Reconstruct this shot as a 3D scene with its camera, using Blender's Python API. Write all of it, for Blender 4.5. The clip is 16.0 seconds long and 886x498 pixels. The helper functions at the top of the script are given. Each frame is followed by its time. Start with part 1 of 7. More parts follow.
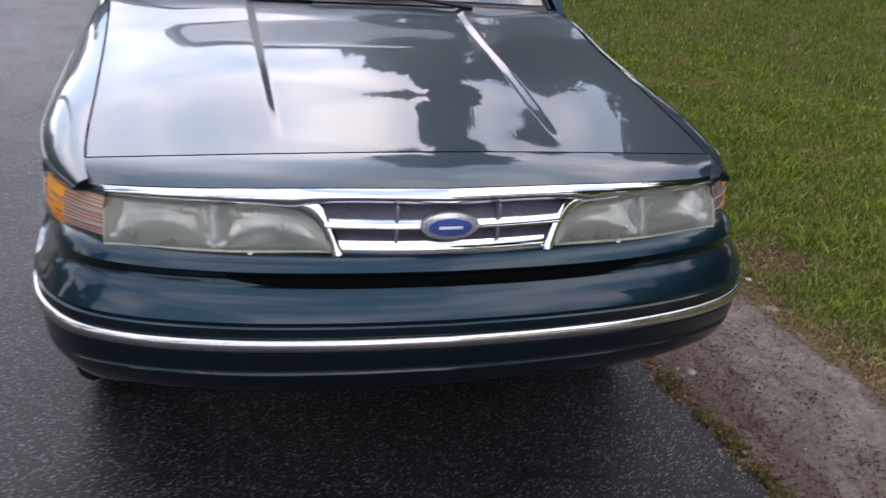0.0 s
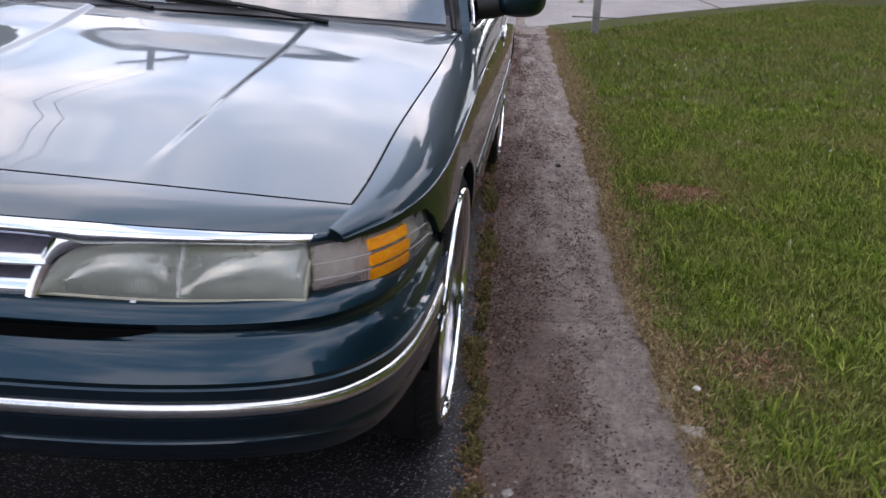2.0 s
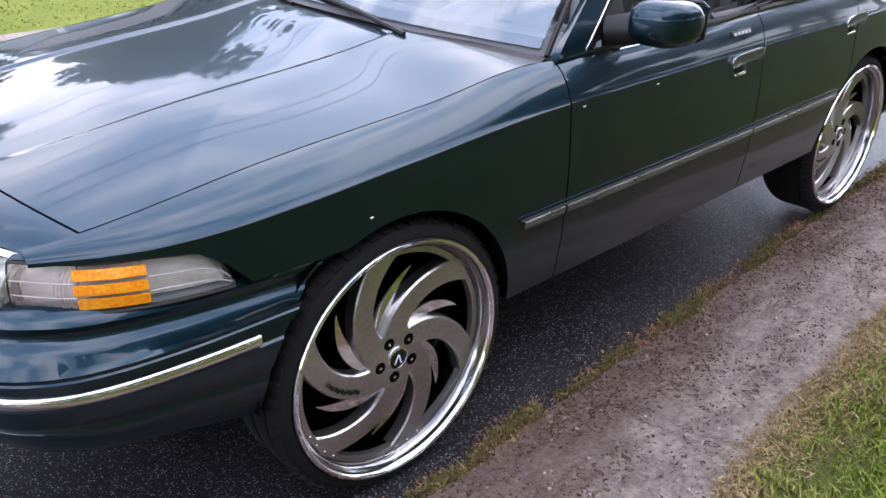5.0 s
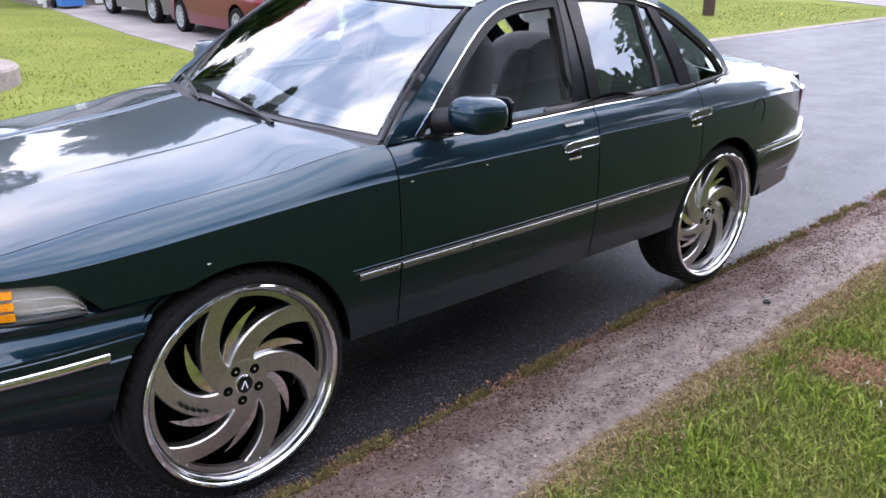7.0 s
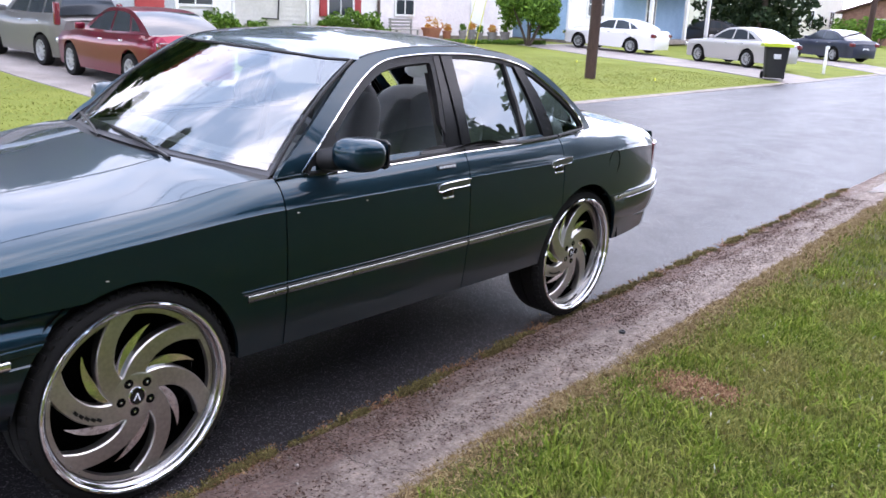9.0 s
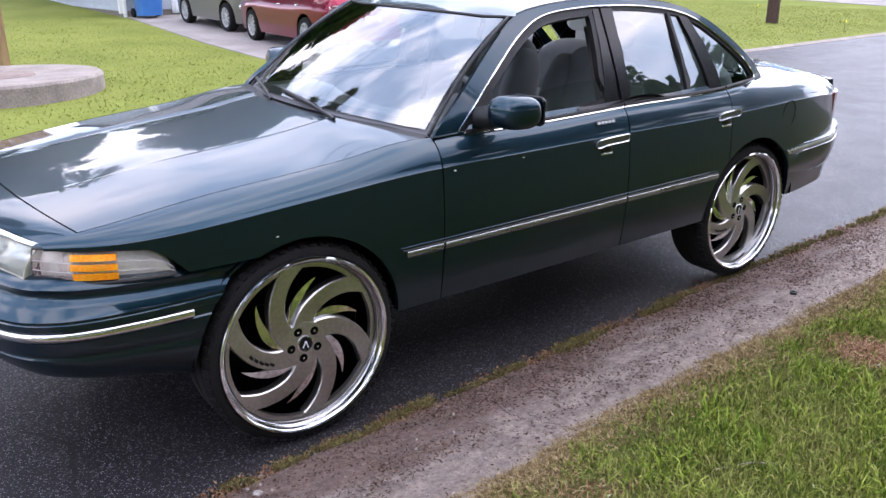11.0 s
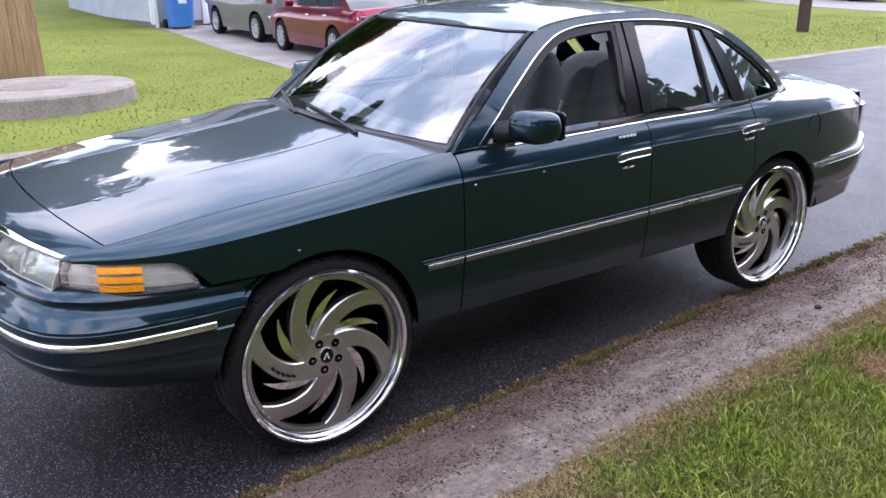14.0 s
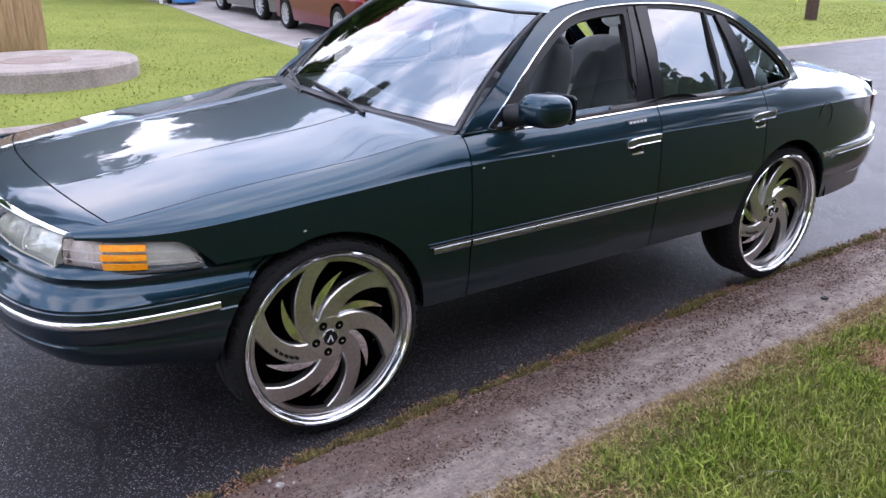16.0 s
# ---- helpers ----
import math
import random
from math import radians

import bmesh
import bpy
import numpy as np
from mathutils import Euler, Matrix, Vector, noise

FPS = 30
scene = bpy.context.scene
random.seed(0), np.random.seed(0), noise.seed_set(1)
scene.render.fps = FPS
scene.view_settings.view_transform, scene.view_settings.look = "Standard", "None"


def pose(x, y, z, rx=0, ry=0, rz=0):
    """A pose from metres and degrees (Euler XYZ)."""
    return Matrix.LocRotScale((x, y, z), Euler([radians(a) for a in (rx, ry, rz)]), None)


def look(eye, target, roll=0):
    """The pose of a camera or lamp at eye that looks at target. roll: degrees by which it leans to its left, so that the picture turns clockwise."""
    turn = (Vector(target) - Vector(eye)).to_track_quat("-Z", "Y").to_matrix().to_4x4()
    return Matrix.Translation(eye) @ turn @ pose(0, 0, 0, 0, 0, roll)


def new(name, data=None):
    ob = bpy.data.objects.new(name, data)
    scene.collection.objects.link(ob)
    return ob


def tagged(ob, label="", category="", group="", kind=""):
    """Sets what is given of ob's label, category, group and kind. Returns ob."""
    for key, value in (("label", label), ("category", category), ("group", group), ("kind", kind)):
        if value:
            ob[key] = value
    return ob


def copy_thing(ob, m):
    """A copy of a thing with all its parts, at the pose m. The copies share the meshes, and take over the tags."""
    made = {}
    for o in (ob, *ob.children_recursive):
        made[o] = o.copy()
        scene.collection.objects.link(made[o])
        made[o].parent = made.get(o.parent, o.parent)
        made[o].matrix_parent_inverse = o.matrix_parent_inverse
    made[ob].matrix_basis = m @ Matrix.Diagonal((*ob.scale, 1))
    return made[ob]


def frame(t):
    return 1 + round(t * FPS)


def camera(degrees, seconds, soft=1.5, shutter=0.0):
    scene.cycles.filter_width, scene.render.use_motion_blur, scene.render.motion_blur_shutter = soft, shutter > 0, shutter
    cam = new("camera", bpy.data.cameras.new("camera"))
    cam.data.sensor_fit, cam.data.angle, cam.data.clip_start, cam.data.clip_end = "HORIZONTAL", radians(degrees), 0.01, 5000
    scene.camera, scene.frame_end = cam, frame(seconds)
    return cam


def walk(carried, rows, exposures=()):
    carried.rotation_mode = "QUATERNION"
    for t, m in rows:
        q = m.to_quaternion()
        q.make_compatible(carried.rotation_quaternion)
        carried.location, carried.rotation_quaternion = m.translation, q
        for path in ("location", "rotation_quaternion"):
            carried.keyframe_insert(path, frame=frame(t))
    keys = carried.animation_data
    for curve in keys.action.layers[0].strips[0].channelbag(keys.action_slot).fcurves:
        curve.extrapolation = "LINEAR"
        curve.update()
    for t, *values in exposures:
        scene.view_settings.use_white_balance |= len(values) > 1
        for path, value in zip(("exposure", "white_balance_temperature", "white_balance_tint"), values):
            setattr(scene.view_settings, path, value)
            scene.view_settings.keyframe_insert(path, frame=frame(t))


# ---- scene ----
# the road falls towards its edge, and the parked car leans with it
LEAN = pose(0, 0, 0.017, 0, 1.5, 0)
cam = camera(54.7, 16.0, soft=1.5, shutter=0.3)
PATH = [
    (0, (-0.44, -2.738, 1.696), (0.026, -0.979, 0.866), 3.0),
    (0.5, (-0.127, -2.596, 1.626), (0.405, -0.822, 0.871), 5.6),
    (1, (0.505, -2.667, 1.639), (0.792, -0.806, 0.963), -1.0),
    (1.5, (0.889, -2.513, 1.645), (0.728, -0.736, 0.741), -1.2),
    (2, (1.188, -2.356, 1.588), (0.982, -0.521, 0.819), 1.7),
    (2.5, (1.604, -2.235, 1.589), (0.974, -0.502, 0.815), 3.6),
    (3, (1.878, -1.918, 1.595), (1.102, -0.262, 0.784), 1.7),
    (3.5, (2.136, -1.713, 1.611), (1.315, -0.096, 0.767), 0.5),
    (4, (2.357, -1.529, 1.697), (1.293, -0.067, 0.842), 2.2),
    (4.2, (2.373, -1.434, 1.71), (1.216, -0.048, 0.848), 1.1),
    (6.3, (3.025, -1.259, 1.739), (1.628, -0.09, 0.913), -0.0),
    (6.5, (3.116, -1.254, 1.747), (1.725, -0.009, 1.029), -0.2),
    (7, (3.339, -1.212, 1.808), (1.923, 0.038, 1.148), -0.4),
    (7.5, (3.474, -1.372, 1.783), (2.065, -0.092, 1.17), 0.1),
    (8, (3.552, -1.477, 1.793), (2.266, -0.119, 1.086), 2.3),
    (8.5, (3.607, -1.452, 1.806), (2.406, -0.012, 1.113), 4.0),
    (9, (3.653, -1.428, 1.822), (2.383, 0.02, 1.284), 2.3),
    (9.5, (3.689, -1.435, 1.823), (2.323, -0.107, 1.214), 1.1),
    (10, (3.706, -1.424, 1.832), (2.255, -0.208, 1.185), 0.2),
    (10.2, (3.697, -1.421, 1.83), (2.224, -0.237, 1.175), -0.2),
    (12.5, (3.76, -1.405, 1.869), (2.226, -0.285, 1.242), -1.1),
    (13, (3.76, -1.408, 1.873), (2.217, -0.298, 1.249), -1.2),
    (13.5, (3.758, -1.404, 1.869), (2.208, -0.303, 1.246), -1.1),
    (14, (3.75, -1.401, 1.868), (2.196, -0.307, 1.246), -1.2),
    (14.5, (3.742, -1.394, 1.863), (2.188, -0.307, 1.23), -1.2),
    (15, (3.733, -1.39, 1.861), (2.185, -0.302, 1.215), -1.1),
    (15.5, (3.72, -1.391, 1.859), (2.174, -0.307, 1.2), -0.9),
    (16, (3.703, -1.4, 1.86), (2.159, -0.314, 1.199), -0.1),
]
walk(cam, [(t, look(eye, target, roll)) for t, eye, target, roll in PATH],
     exposures=[(0.0, 0.28, 7500, 20), (1.5, 0.16, 7400, 20), (3.0, 0.60, 7000, 22), (4.2, 1.10, 6950, 23), (6.5, 1.28, 7000, 23), (16.0, 1.14, 6850, 23)])

# ---- light: a bright, cloudy evening sky ----
world = bpy.data.worlds.new("sky")
scene.world = world
world.use_nodes = True
wn, wl = world.node_tree.nodes, world.node_tree.links
wn.clear()
w_out = wn.new("ShaderNodeOutputWorld")
w_bg = wn.new("ShaderNodeBackground")
w_sky = wn.new("ShaderNodeTexSky")
w_sky.sky_type = "NISHITA"
w_sky.sun_disc = False
w_sky.sun_elevation = radians(42)
w_sky.sun_rotation = radians(-8)
w_sky.air_density = 1.0
w_sky.dust_density = 0.4
w_sky.ozone_density = 3.0
w_tc = wn.new("ShaderNodeTexCoord")
w_map = wn.new("ShaderNodeMapping")
w_map.inputs["Scale"].default_value = (1.0, 1.0, 2.2)
w_map.inputs["Location"].default_value = (5.3, 2.9, 1.7)
w_n = wn.new("ShaderNodeTexNoise")
w_n.inputs["Scale"].default_value = 2.5
w_n.inputs["Detail"].default_value = 6.0
w_n.inputs["Roughness"].default_value = 0.55
w_r = wn.new("ShaderNodeValToRGB")
w_r.color_ramp.elements[0].position, w_r.color_ramp.elements[0].color = 0.42, (0.55, 0.55, 0.55, 1)
w_r.color_ramp.elements[1].position, w_r.color_ramp.elements[1].color = 0.60, (1, 1, 1, 1)
w_c = wn.new("ShaderNodeValToRGB")
w_c.color_ramp.elements[0].position, w_c.color_ramp.elements[0].color = 0.42, (5.8, 8.4, 12.2, 1)
w_c.color_ramp.elements[1].position, w_c.color_ramp.elements[1].color = 0.62, (14.4, 15.0, 16.8, 1)
w_mix = wn.new("ShaderNodeMix")
w_mix.data_type = "RGBA"
w_bg.inputs["Strength"].default_value = 0.15
wl.new(w_tc.outputs["Generated"], w_map.inputs["Vector"])
wl.new(w_map.outputs["Vector"], w_n.inputs["Vector"])
wl.new(w_n.outputs["Fac"], w_r.inputs["Fac"])
wl.new(w_n.outputs["Fac"], w_c.inputs["Fac"])
wl.new(w_r.outputs["Color"], w_mix.inputs["Factor"])
wl.new(w_sky.outputs["Color"], w_mix.inputs["A"])
wl.new(w_c.outputs["Color"], w_mix.inputs["B"])
# the cloud cover is brighter round the hidden sun
w_dot, w_rng, w_mul = wn.new("ShaderNodeVectorMath"), wn.new("ShaderNodeMapRange"), wn.new("ShaderNodeVectorMath")
w_dot.operation, w_mul.operation = "DOT_PRODUCT", "SCALE"
w_dot.inputs[1].default_value = Vector((-4, 28, 10)).normalized()
w_rng.inputs["From Min"].default_value, w_rng.inputs["From Max"].default_value = 0.84, 1.0
w_rng.interpolation_type = "SMOOTHSTEP"
w_rng.inputs["To Min"].default_value, w_rng.inputs["To Max"].default_value = 1.0, 1.9
wl.new(w_tc.outputs["Generated"], w_dot.inputs[0])
wl.new(w_dot.outputs["Value"], w_rng.inputs["Value"])
wl.new(w_mix.outputs["Result"], w_mul.inputs[0])
wl.new(w_rng.outputs["Result"], w_mul.inputs["Scale"])
wl.new(w_mul.outputs["Vector"], w_bg.inputs["Color"])
wl.new(w_bg.outputs["Background"], w_out.inputs["Surface"])
sun = new("sun", bpy.data.lights.new("sun", "SUN"))
sun.data.energy, sun.data.angle, sun.data.color = 0.5, radians(90), (1.0, 0.97, 0.93)
sun.matrix_world = look((-4, 28, 26), (0, 0, 0))


# ---- materials ----
def nodes_of(name):
    m = bpy.data.materials.new(name)
    m.use_nodes = True
    n, l = m.node_tree.nodes, m.node_tree.links
    return m, n, l, n["Principled BSDF"]


def setp(b, **kw):
    for k, v in kw.items():
        b.inputs[k.replace("_", " ")].default_value = v


def varied(name, c1, c2, scale=8.0, fine=60.0, rough=(0.6, 0.85), bump=0.15, metallic=0.0, lo=0.35, hi=0.65, dist=0.01, specks=None, stretch=(1, 1, 1), coord="Object", **kw):
    """A surface that varies at two scales: broad blotches and a fine grain that also gives the relief."""
    m, n, l, b = nodes_of(name)
    tc, mp = n.new("ShaderNodeTexCoord"), n.new("ShaderNodeMapping")
    mp.inputs["Scale"].default_value = stretch
    l.new(tc.outputs[coord], mp.inputs["Vector"])
    big, small = n.new("ShaderNodeTexNoise"), n.new("ShaderNodeTexNoise")
    big.inputs["Scale"].default_value, big.inputs["Detail"].default_value = scale, 5.0
    small.inputs["Scale"].default_value, small.inputs["Detail"].default_value = fine, 4.0
    for q in (big, small):
        l.new(mp.outputs["Vector"], q.inputs["Vector"])
    add = n.new("ShaderNodeMath")
    add.operation = "MULTIPLY_ADD"
    add.inputs[1].default_value = 0.5
    half = n.new("ShaderNodeMath")
    half.operation = "MULTIPLY"
    half.inputs[1].default_value = 0.5
    l.new(big.outputs["Fac"], half.inputs[0])
    l.new(small.outputs["Fac"], add.inputs[0])
    l.new(half.outputs[0], add.inputs[2])
    ramp = n.new("ShaderNodeValToRGB")
    ramp.color_ramp.elements[0].position, ramp.color_ramp.elements[0].color = lo, (*c1, 1)
    ramp.color_ramp.elements[1].position, ramp.color_ramp.elements[1].color = hi, (*c2, 1)
    l.new(add.outputs[0], ramp.inputs["Fac"])
    col = ramp.outputs["Color"]
    if specks:
        sc, cs, amount = specks
        vo = n.new("ShaderNodeTexVoronoi")
        vo.inputs["Scale"].default_value = sc
        l.new(mp.outputs["Vector"], vo.inputs["Vector"])
        sep = n.new("ShaderNodeSeparateColor")
        l.new(vo.outputs["Color"], sep.inputs["Color"])
        gt = n.new("ShaderNodeMath")
        gt.operation = "GREATER_THAN"
        gt.inputs[1].default_value = 1 - amount
        l.new(sep.outputs["Red"], gt.inputs[0])
        mx = n.new("ShaderNodeMix")
        mx.data_type = "RGBA"
        l.new(gt.outputs[0], mx.inputs["Factor"])
        l.new(col, mx.inputs["A"])
        mx.inputs["B"].default_value = (*cs, 1)
        col = mx.outputs["Result"]
    l.new(col, b.inputs["Base Color"])
    rr = n.new("ShaderNodeMapRange")
    rr.inputs["To Min"].default_value, rr.inputs["To Max"].default_value = rough
    l.new(big.outputs["Fac"], rr.inputs["Value"])
    l.new(rr.outputs["Result"], b.inputs["Roughness"])
    if bump:
        bp = n.new("ShaderNodeBump")
        bp.inputs["Strength"].default_value, bp.inputs["Distance"].default_value = bump, dist
        l.new(small.outputs["Fac"], bp.inputs["Height"])
        l.new(bp.outputs["Normal"], b.inputs["Normal"])
    setp(b, Metallic=metallic, **kw)
    return m


def paint(name, c, metallic=0.0, rough=0.35, coat=1.0, coat_ior=1.5):
    m, n, l, b = nodes_of(name)
    tc, no = n.new("ShaderNodeTexCoord"), n.new("ShaderNodeTexNoise")
    no.inputs["Scale"].default_value, no.inputs["Detail"].default_value = 5.0, 6.0
    l.new(tc.outputs["Object"], no.inputs["Vector"])
    mr = n.new("ShaderNodeMapRange")
    mr.inputs["From Min"].default_value, mr.inputs["From Max"].default_value = 0.4, 0.75
    mr.inputs["To Min"].default_value, mr.inputs["To Max"].default_value = 0.015, 0.06
    l.new(no.outputs["Fac"], mr.inputs["Value"])
    l.new(mr.outputs["Result"], b.inputs["Coat Roughness"])
    setp(b, Base_Color=(*c, 1), Metallic=metallic, Roughness=rough, Coat_Weight=coat, Coat_IOR=coat_ior)
    return m


def plain(name, c, rough=0.5, metallic=0.0, **kw):
    m, n, l, b = nodes_of(name)
    setp(b, Base_Color=(*c, 1), Roughness=rough, Metallic=metallic, **kw)
    return m


def glass(name, tint, rough=0.0, ior=1.75):
    """Thin glass: clear from the front, a mirror at a slant."""
    m, n, l, b = nodes_of(name)
    n.remove(b)
    out = n["Material Output"]
    tr, gl, fr, mx = n.new("ShaderNodeBsdfTransparent"), n.new("ShaderNodeBsdfGlossy"), n.new("ShaderNodeFresnel"), n.new("ShaderNodeMixShader")
    tr.inputs["Color"].default_value = (*tint, 1)
    gl.inputs["Roughness"].default_value = rough
    fr.inputs["IOR"].default_value = ior
    l.new(fr.outputs["Fac"], mx.inputs["Fac"])
    l.new(tr.outputs["BSDF"], mx.inputs[1])
    l.new(gl.outputs["BSDF"], mx.inputs[2])
    l.new(mx.outputs["Shader"], out.inputs["Surface"])
    return m


CAR_GREEN = paint("green metallic car paint", (0.0075, 0.0290, 0.0450), metallic=0.95, rough=0.42, coat=1.0, coat_ior=1.40)
# darker copy of the body paint for the lower bumper cover
CAR_LOWER = paint("lower body paint", (0.006, 0.022, 0.036), metallic=0.85, rough=0.4, coat=0.8)
CHROME = plain("chrome", (0.82, 0.82, 0.84), rough=0.06, metallic=1.0)
MOULD = varied("weathered moulding", (0.26, 0.26, 0.25), (0.42, 0.42, 0.40), scale=6, fine=90, rough=(0.22, 0.36), bump=0.02, metallic=1.0)
DULL_CHROME = varied("bright trim", (0.58, 0.58, 0.57), (0.78, 0.77, 0.76), scale=6, fine=90, rough=(0.12, 0.28), bump=0.02, metallic=1.0)
RIM_CHROME = plain("rim chrome", (0.46, 0.46, 0.48), rough=0.09, metallic=1.0)
RIM_DARK = plain("rim barrel", (0.34, 0.34, 0.35), rough=0.16, metallic=1.0)
BRUSHED = varied("machined alloy", (0.40, 0.39, 0.372), (0.55, 0.535, 0.51), scale=5, fine=70, rough=(0.26, 0.40), bump=0.015, metallic=1.0, stretch=(1, 1, 1))
RUBBER = varied("tyre rubber", (0.0035, 0.0035, 0.0038), (0.007, 0.0068, 0.0068), scale=9, fine=80, rough=(0.75, 0.95), bump=0.2, dist=0.002, Specular_IOR_Level=0.25)
BLACK = plain("black plastic", (0.010, 0.010, 0.011), rough=0.45, Specular_IOR_Level=0.3)
BLACK_GLOSS = plain("gloss black trim", (0.006, 0.006, 0.007), rough=0.22, Specular_IOR_Level=0.3)
DARK = plain("dark underside", (0.003, 0.003, 0.003), rough=0.95, Specular_IOR_Level=0.04)
GREY_GRILLE = plain("grille backing", (0.035, 0.032, 0.045), rough=0.5)
CLOTH = varied("grey seat cloth", (0.27, 0.29, 0.30), (0.38, 0.40, 0.415), scale=7, fine=300, rough=(0.85, 0.95), bump=0.3, dist=0.002)
TRIM_GREY = varied("grey interior plastic", (0.33, 0.345, 0.36), (0.42, 0.435, 0.45), scale=8, fine=200, rough=(0.6, 0.75), bump=0.1, dist=0.001)
GLASS = glass("clear car glass", (0.80, 0.88, 0.86))
TINT = glass("green tinted glass", (0.40, 0.52, 0.50), ior=2.8)


def maths(n, l, op, a, b, c=None):
    m = n.new("ShaderNodeMath")
    m.operation = op
    for k, v in enumerate((a, b, c)):
        if v is None:
            continue
        if isinstance(v, (int, float)):
            m.inputs[k].default_value = v
        else:
            l.new(v, m.inputs[k])
    return m.outputs[0]


def blend(n, l, fac, a, b, mode="MIX"):
    m = n.new("ShaderNodeMix")
    m.data_type, m.blend_type = "RGBA", mode
    for k, v in (("Factor", fac), ("A", a), ("B", b)):
        if isinstance(v, tuple):
            m.inputs[k].default_value = (*v, 1)
        elif isinstance(v, (int, float)):
            m.inputs[k].default_value = v
        else:
            l.new(v, m.inputs[k])
    return m.outputs["Result"]


def grain(n, l, vec, scale, detail=4.0, lo=0.0, hi=1.0, rough=0.5):
    t, r = n.new("ShaderNodeTexNoise"), n.new("ShaderNodeMapRange")
    t.inputs["Scale"].default_value, t.inputs["Detail"].default_value, t.inputs["Roughness"].default_value = scale, detail, rough
    if vec is not None:
        l.new(vec, t.inputs["Vector"])
    r.inputs["From Min"].default_value, r.inputs["From Max"].default_value = lo, hi
    l.new(t.outputs["Fac"], r.inputs["Value"])
    return r.outputs["Result"]


def stretched(n, l, s):
    tc, mp = n.new("ShaderNodeTexCoord"), n.new("ShaderNodeMapping")
    mp.inputs["Scale"].default_value = s
    l.new(tc.outputs["Object"], mp.inputs["Vector"])
    return mp.outputs["Vector"]


def relief(n, l, b, height, strength, dist):
    bp = n.new("ShaderNodeBump")
    bp.inputs["Strength"].default_value, bp.inputs["Distance"].default_value = strength, dist
    l.new(height, bp.inputs["Height"])
    l.new(bp.outputs["Normal"], b.inputs["Normal"])


def asphalt():
    """Dark binder with pale stone chips of many tones, worn lanes and hairline cracks."""
    m, n, l, b = nodes_of("worn asphalt")
    v = stretched(n, l, (1, 1, 1))
    lanes = grain(n, l, stretched(n, l, (0.9, 0.16, 1)), 1.3, 5.0, 0.3, 0.7)
    blot = grain(n, l, v, 2.6, 6.0, 0.3, 0.7)
    col = blend(n, l, lanes, (0.006, 0.0057, 0.0066), (0.013, 0.0125, 0.0142))
    col = blend(n, l, maths(n, l, "MULTIPLY", blot, 0.5), col, (0.015, 0.0143, 0.0163))
    vo = n.new("ShaderNodeTexVoronoi")
    vo.inputs["Scale"].default_value = 165
    l.new(v, vo.inputs["Vector"])
    sep = n.new("ShaderNodeSeparateColor")
    l.new(vo.outputs["Color"], sep.inputs["Color"])
    chip = maths(n, l, "MULTIPLY", maths(n, l, "GREATER_THAN", sep.outputs["Red"], 0.42), maths(n, l, "LESS_THAN", vo.outputs["Distance"], 0.46))
    tone = blend(n, l, maths(n, l, "POWER", sep.outputs["Green"], 2.6), (0.010, 0.0096, 0.0115), (0.27, 0.26, 0.285))
    col = blend(n, l, chip, col, tone)
    ve = n.new("ShaderNodeTexVoronoi")
    ve.feature = "DISTANCE_TO_EDGE"
    ve.inputs["Scale"].default_value = 0.42
    wob = n.new("ShaderNodeTexNoise")
    wob.inputs["Scale"].default_value, wob.inputs["Detail"].default_value = 1.4, 5.0
    l.new(v, wob.inputs["Vector"])
    l.new(blend(n, l, 0.28, v, wob.outputs["Color"], "ADD"), ve.inputs["Vector"])
    crk = maths(n, l, "MULTIPLY", maths(n, l, "LESS_THAN", ve.outputs["Distance"], 0.0035), maths(n, l, "GREATER_THAN", blot, 0.45))
    col = blend(n, l, maths(n, l, "MULTIPLY", crk, 0.75), col, (0.006, 0.006, 0.006))
    l.new(col, b.inputs["Base Color"])
    rr = n.new("ShaderNodeMapRange")
    rr.inputs["To Min"].default_value, rr.inputs["To Max"].default_value = 0.44, 0.58
    l.new(maths(n, l, "ADD", maths(n, l, "MULTIPLY", lanes, 0.5), maths(n, l, "MULTIPLY", blot, 0.5)), rr.inputs["Value"])
    l.new(rr.outputs["Result"], b.inputs["Roughness"])
    relief(n, l, b, maths(n, l, "SUBTRACT", maths(n, l, "MULTIPLY", chip, 0.5), vo.outputs["Distance"]), 0.30, 0.003)
    setp(b, IOR=1.30, Specular_IOR_Level=0.5)
    return m


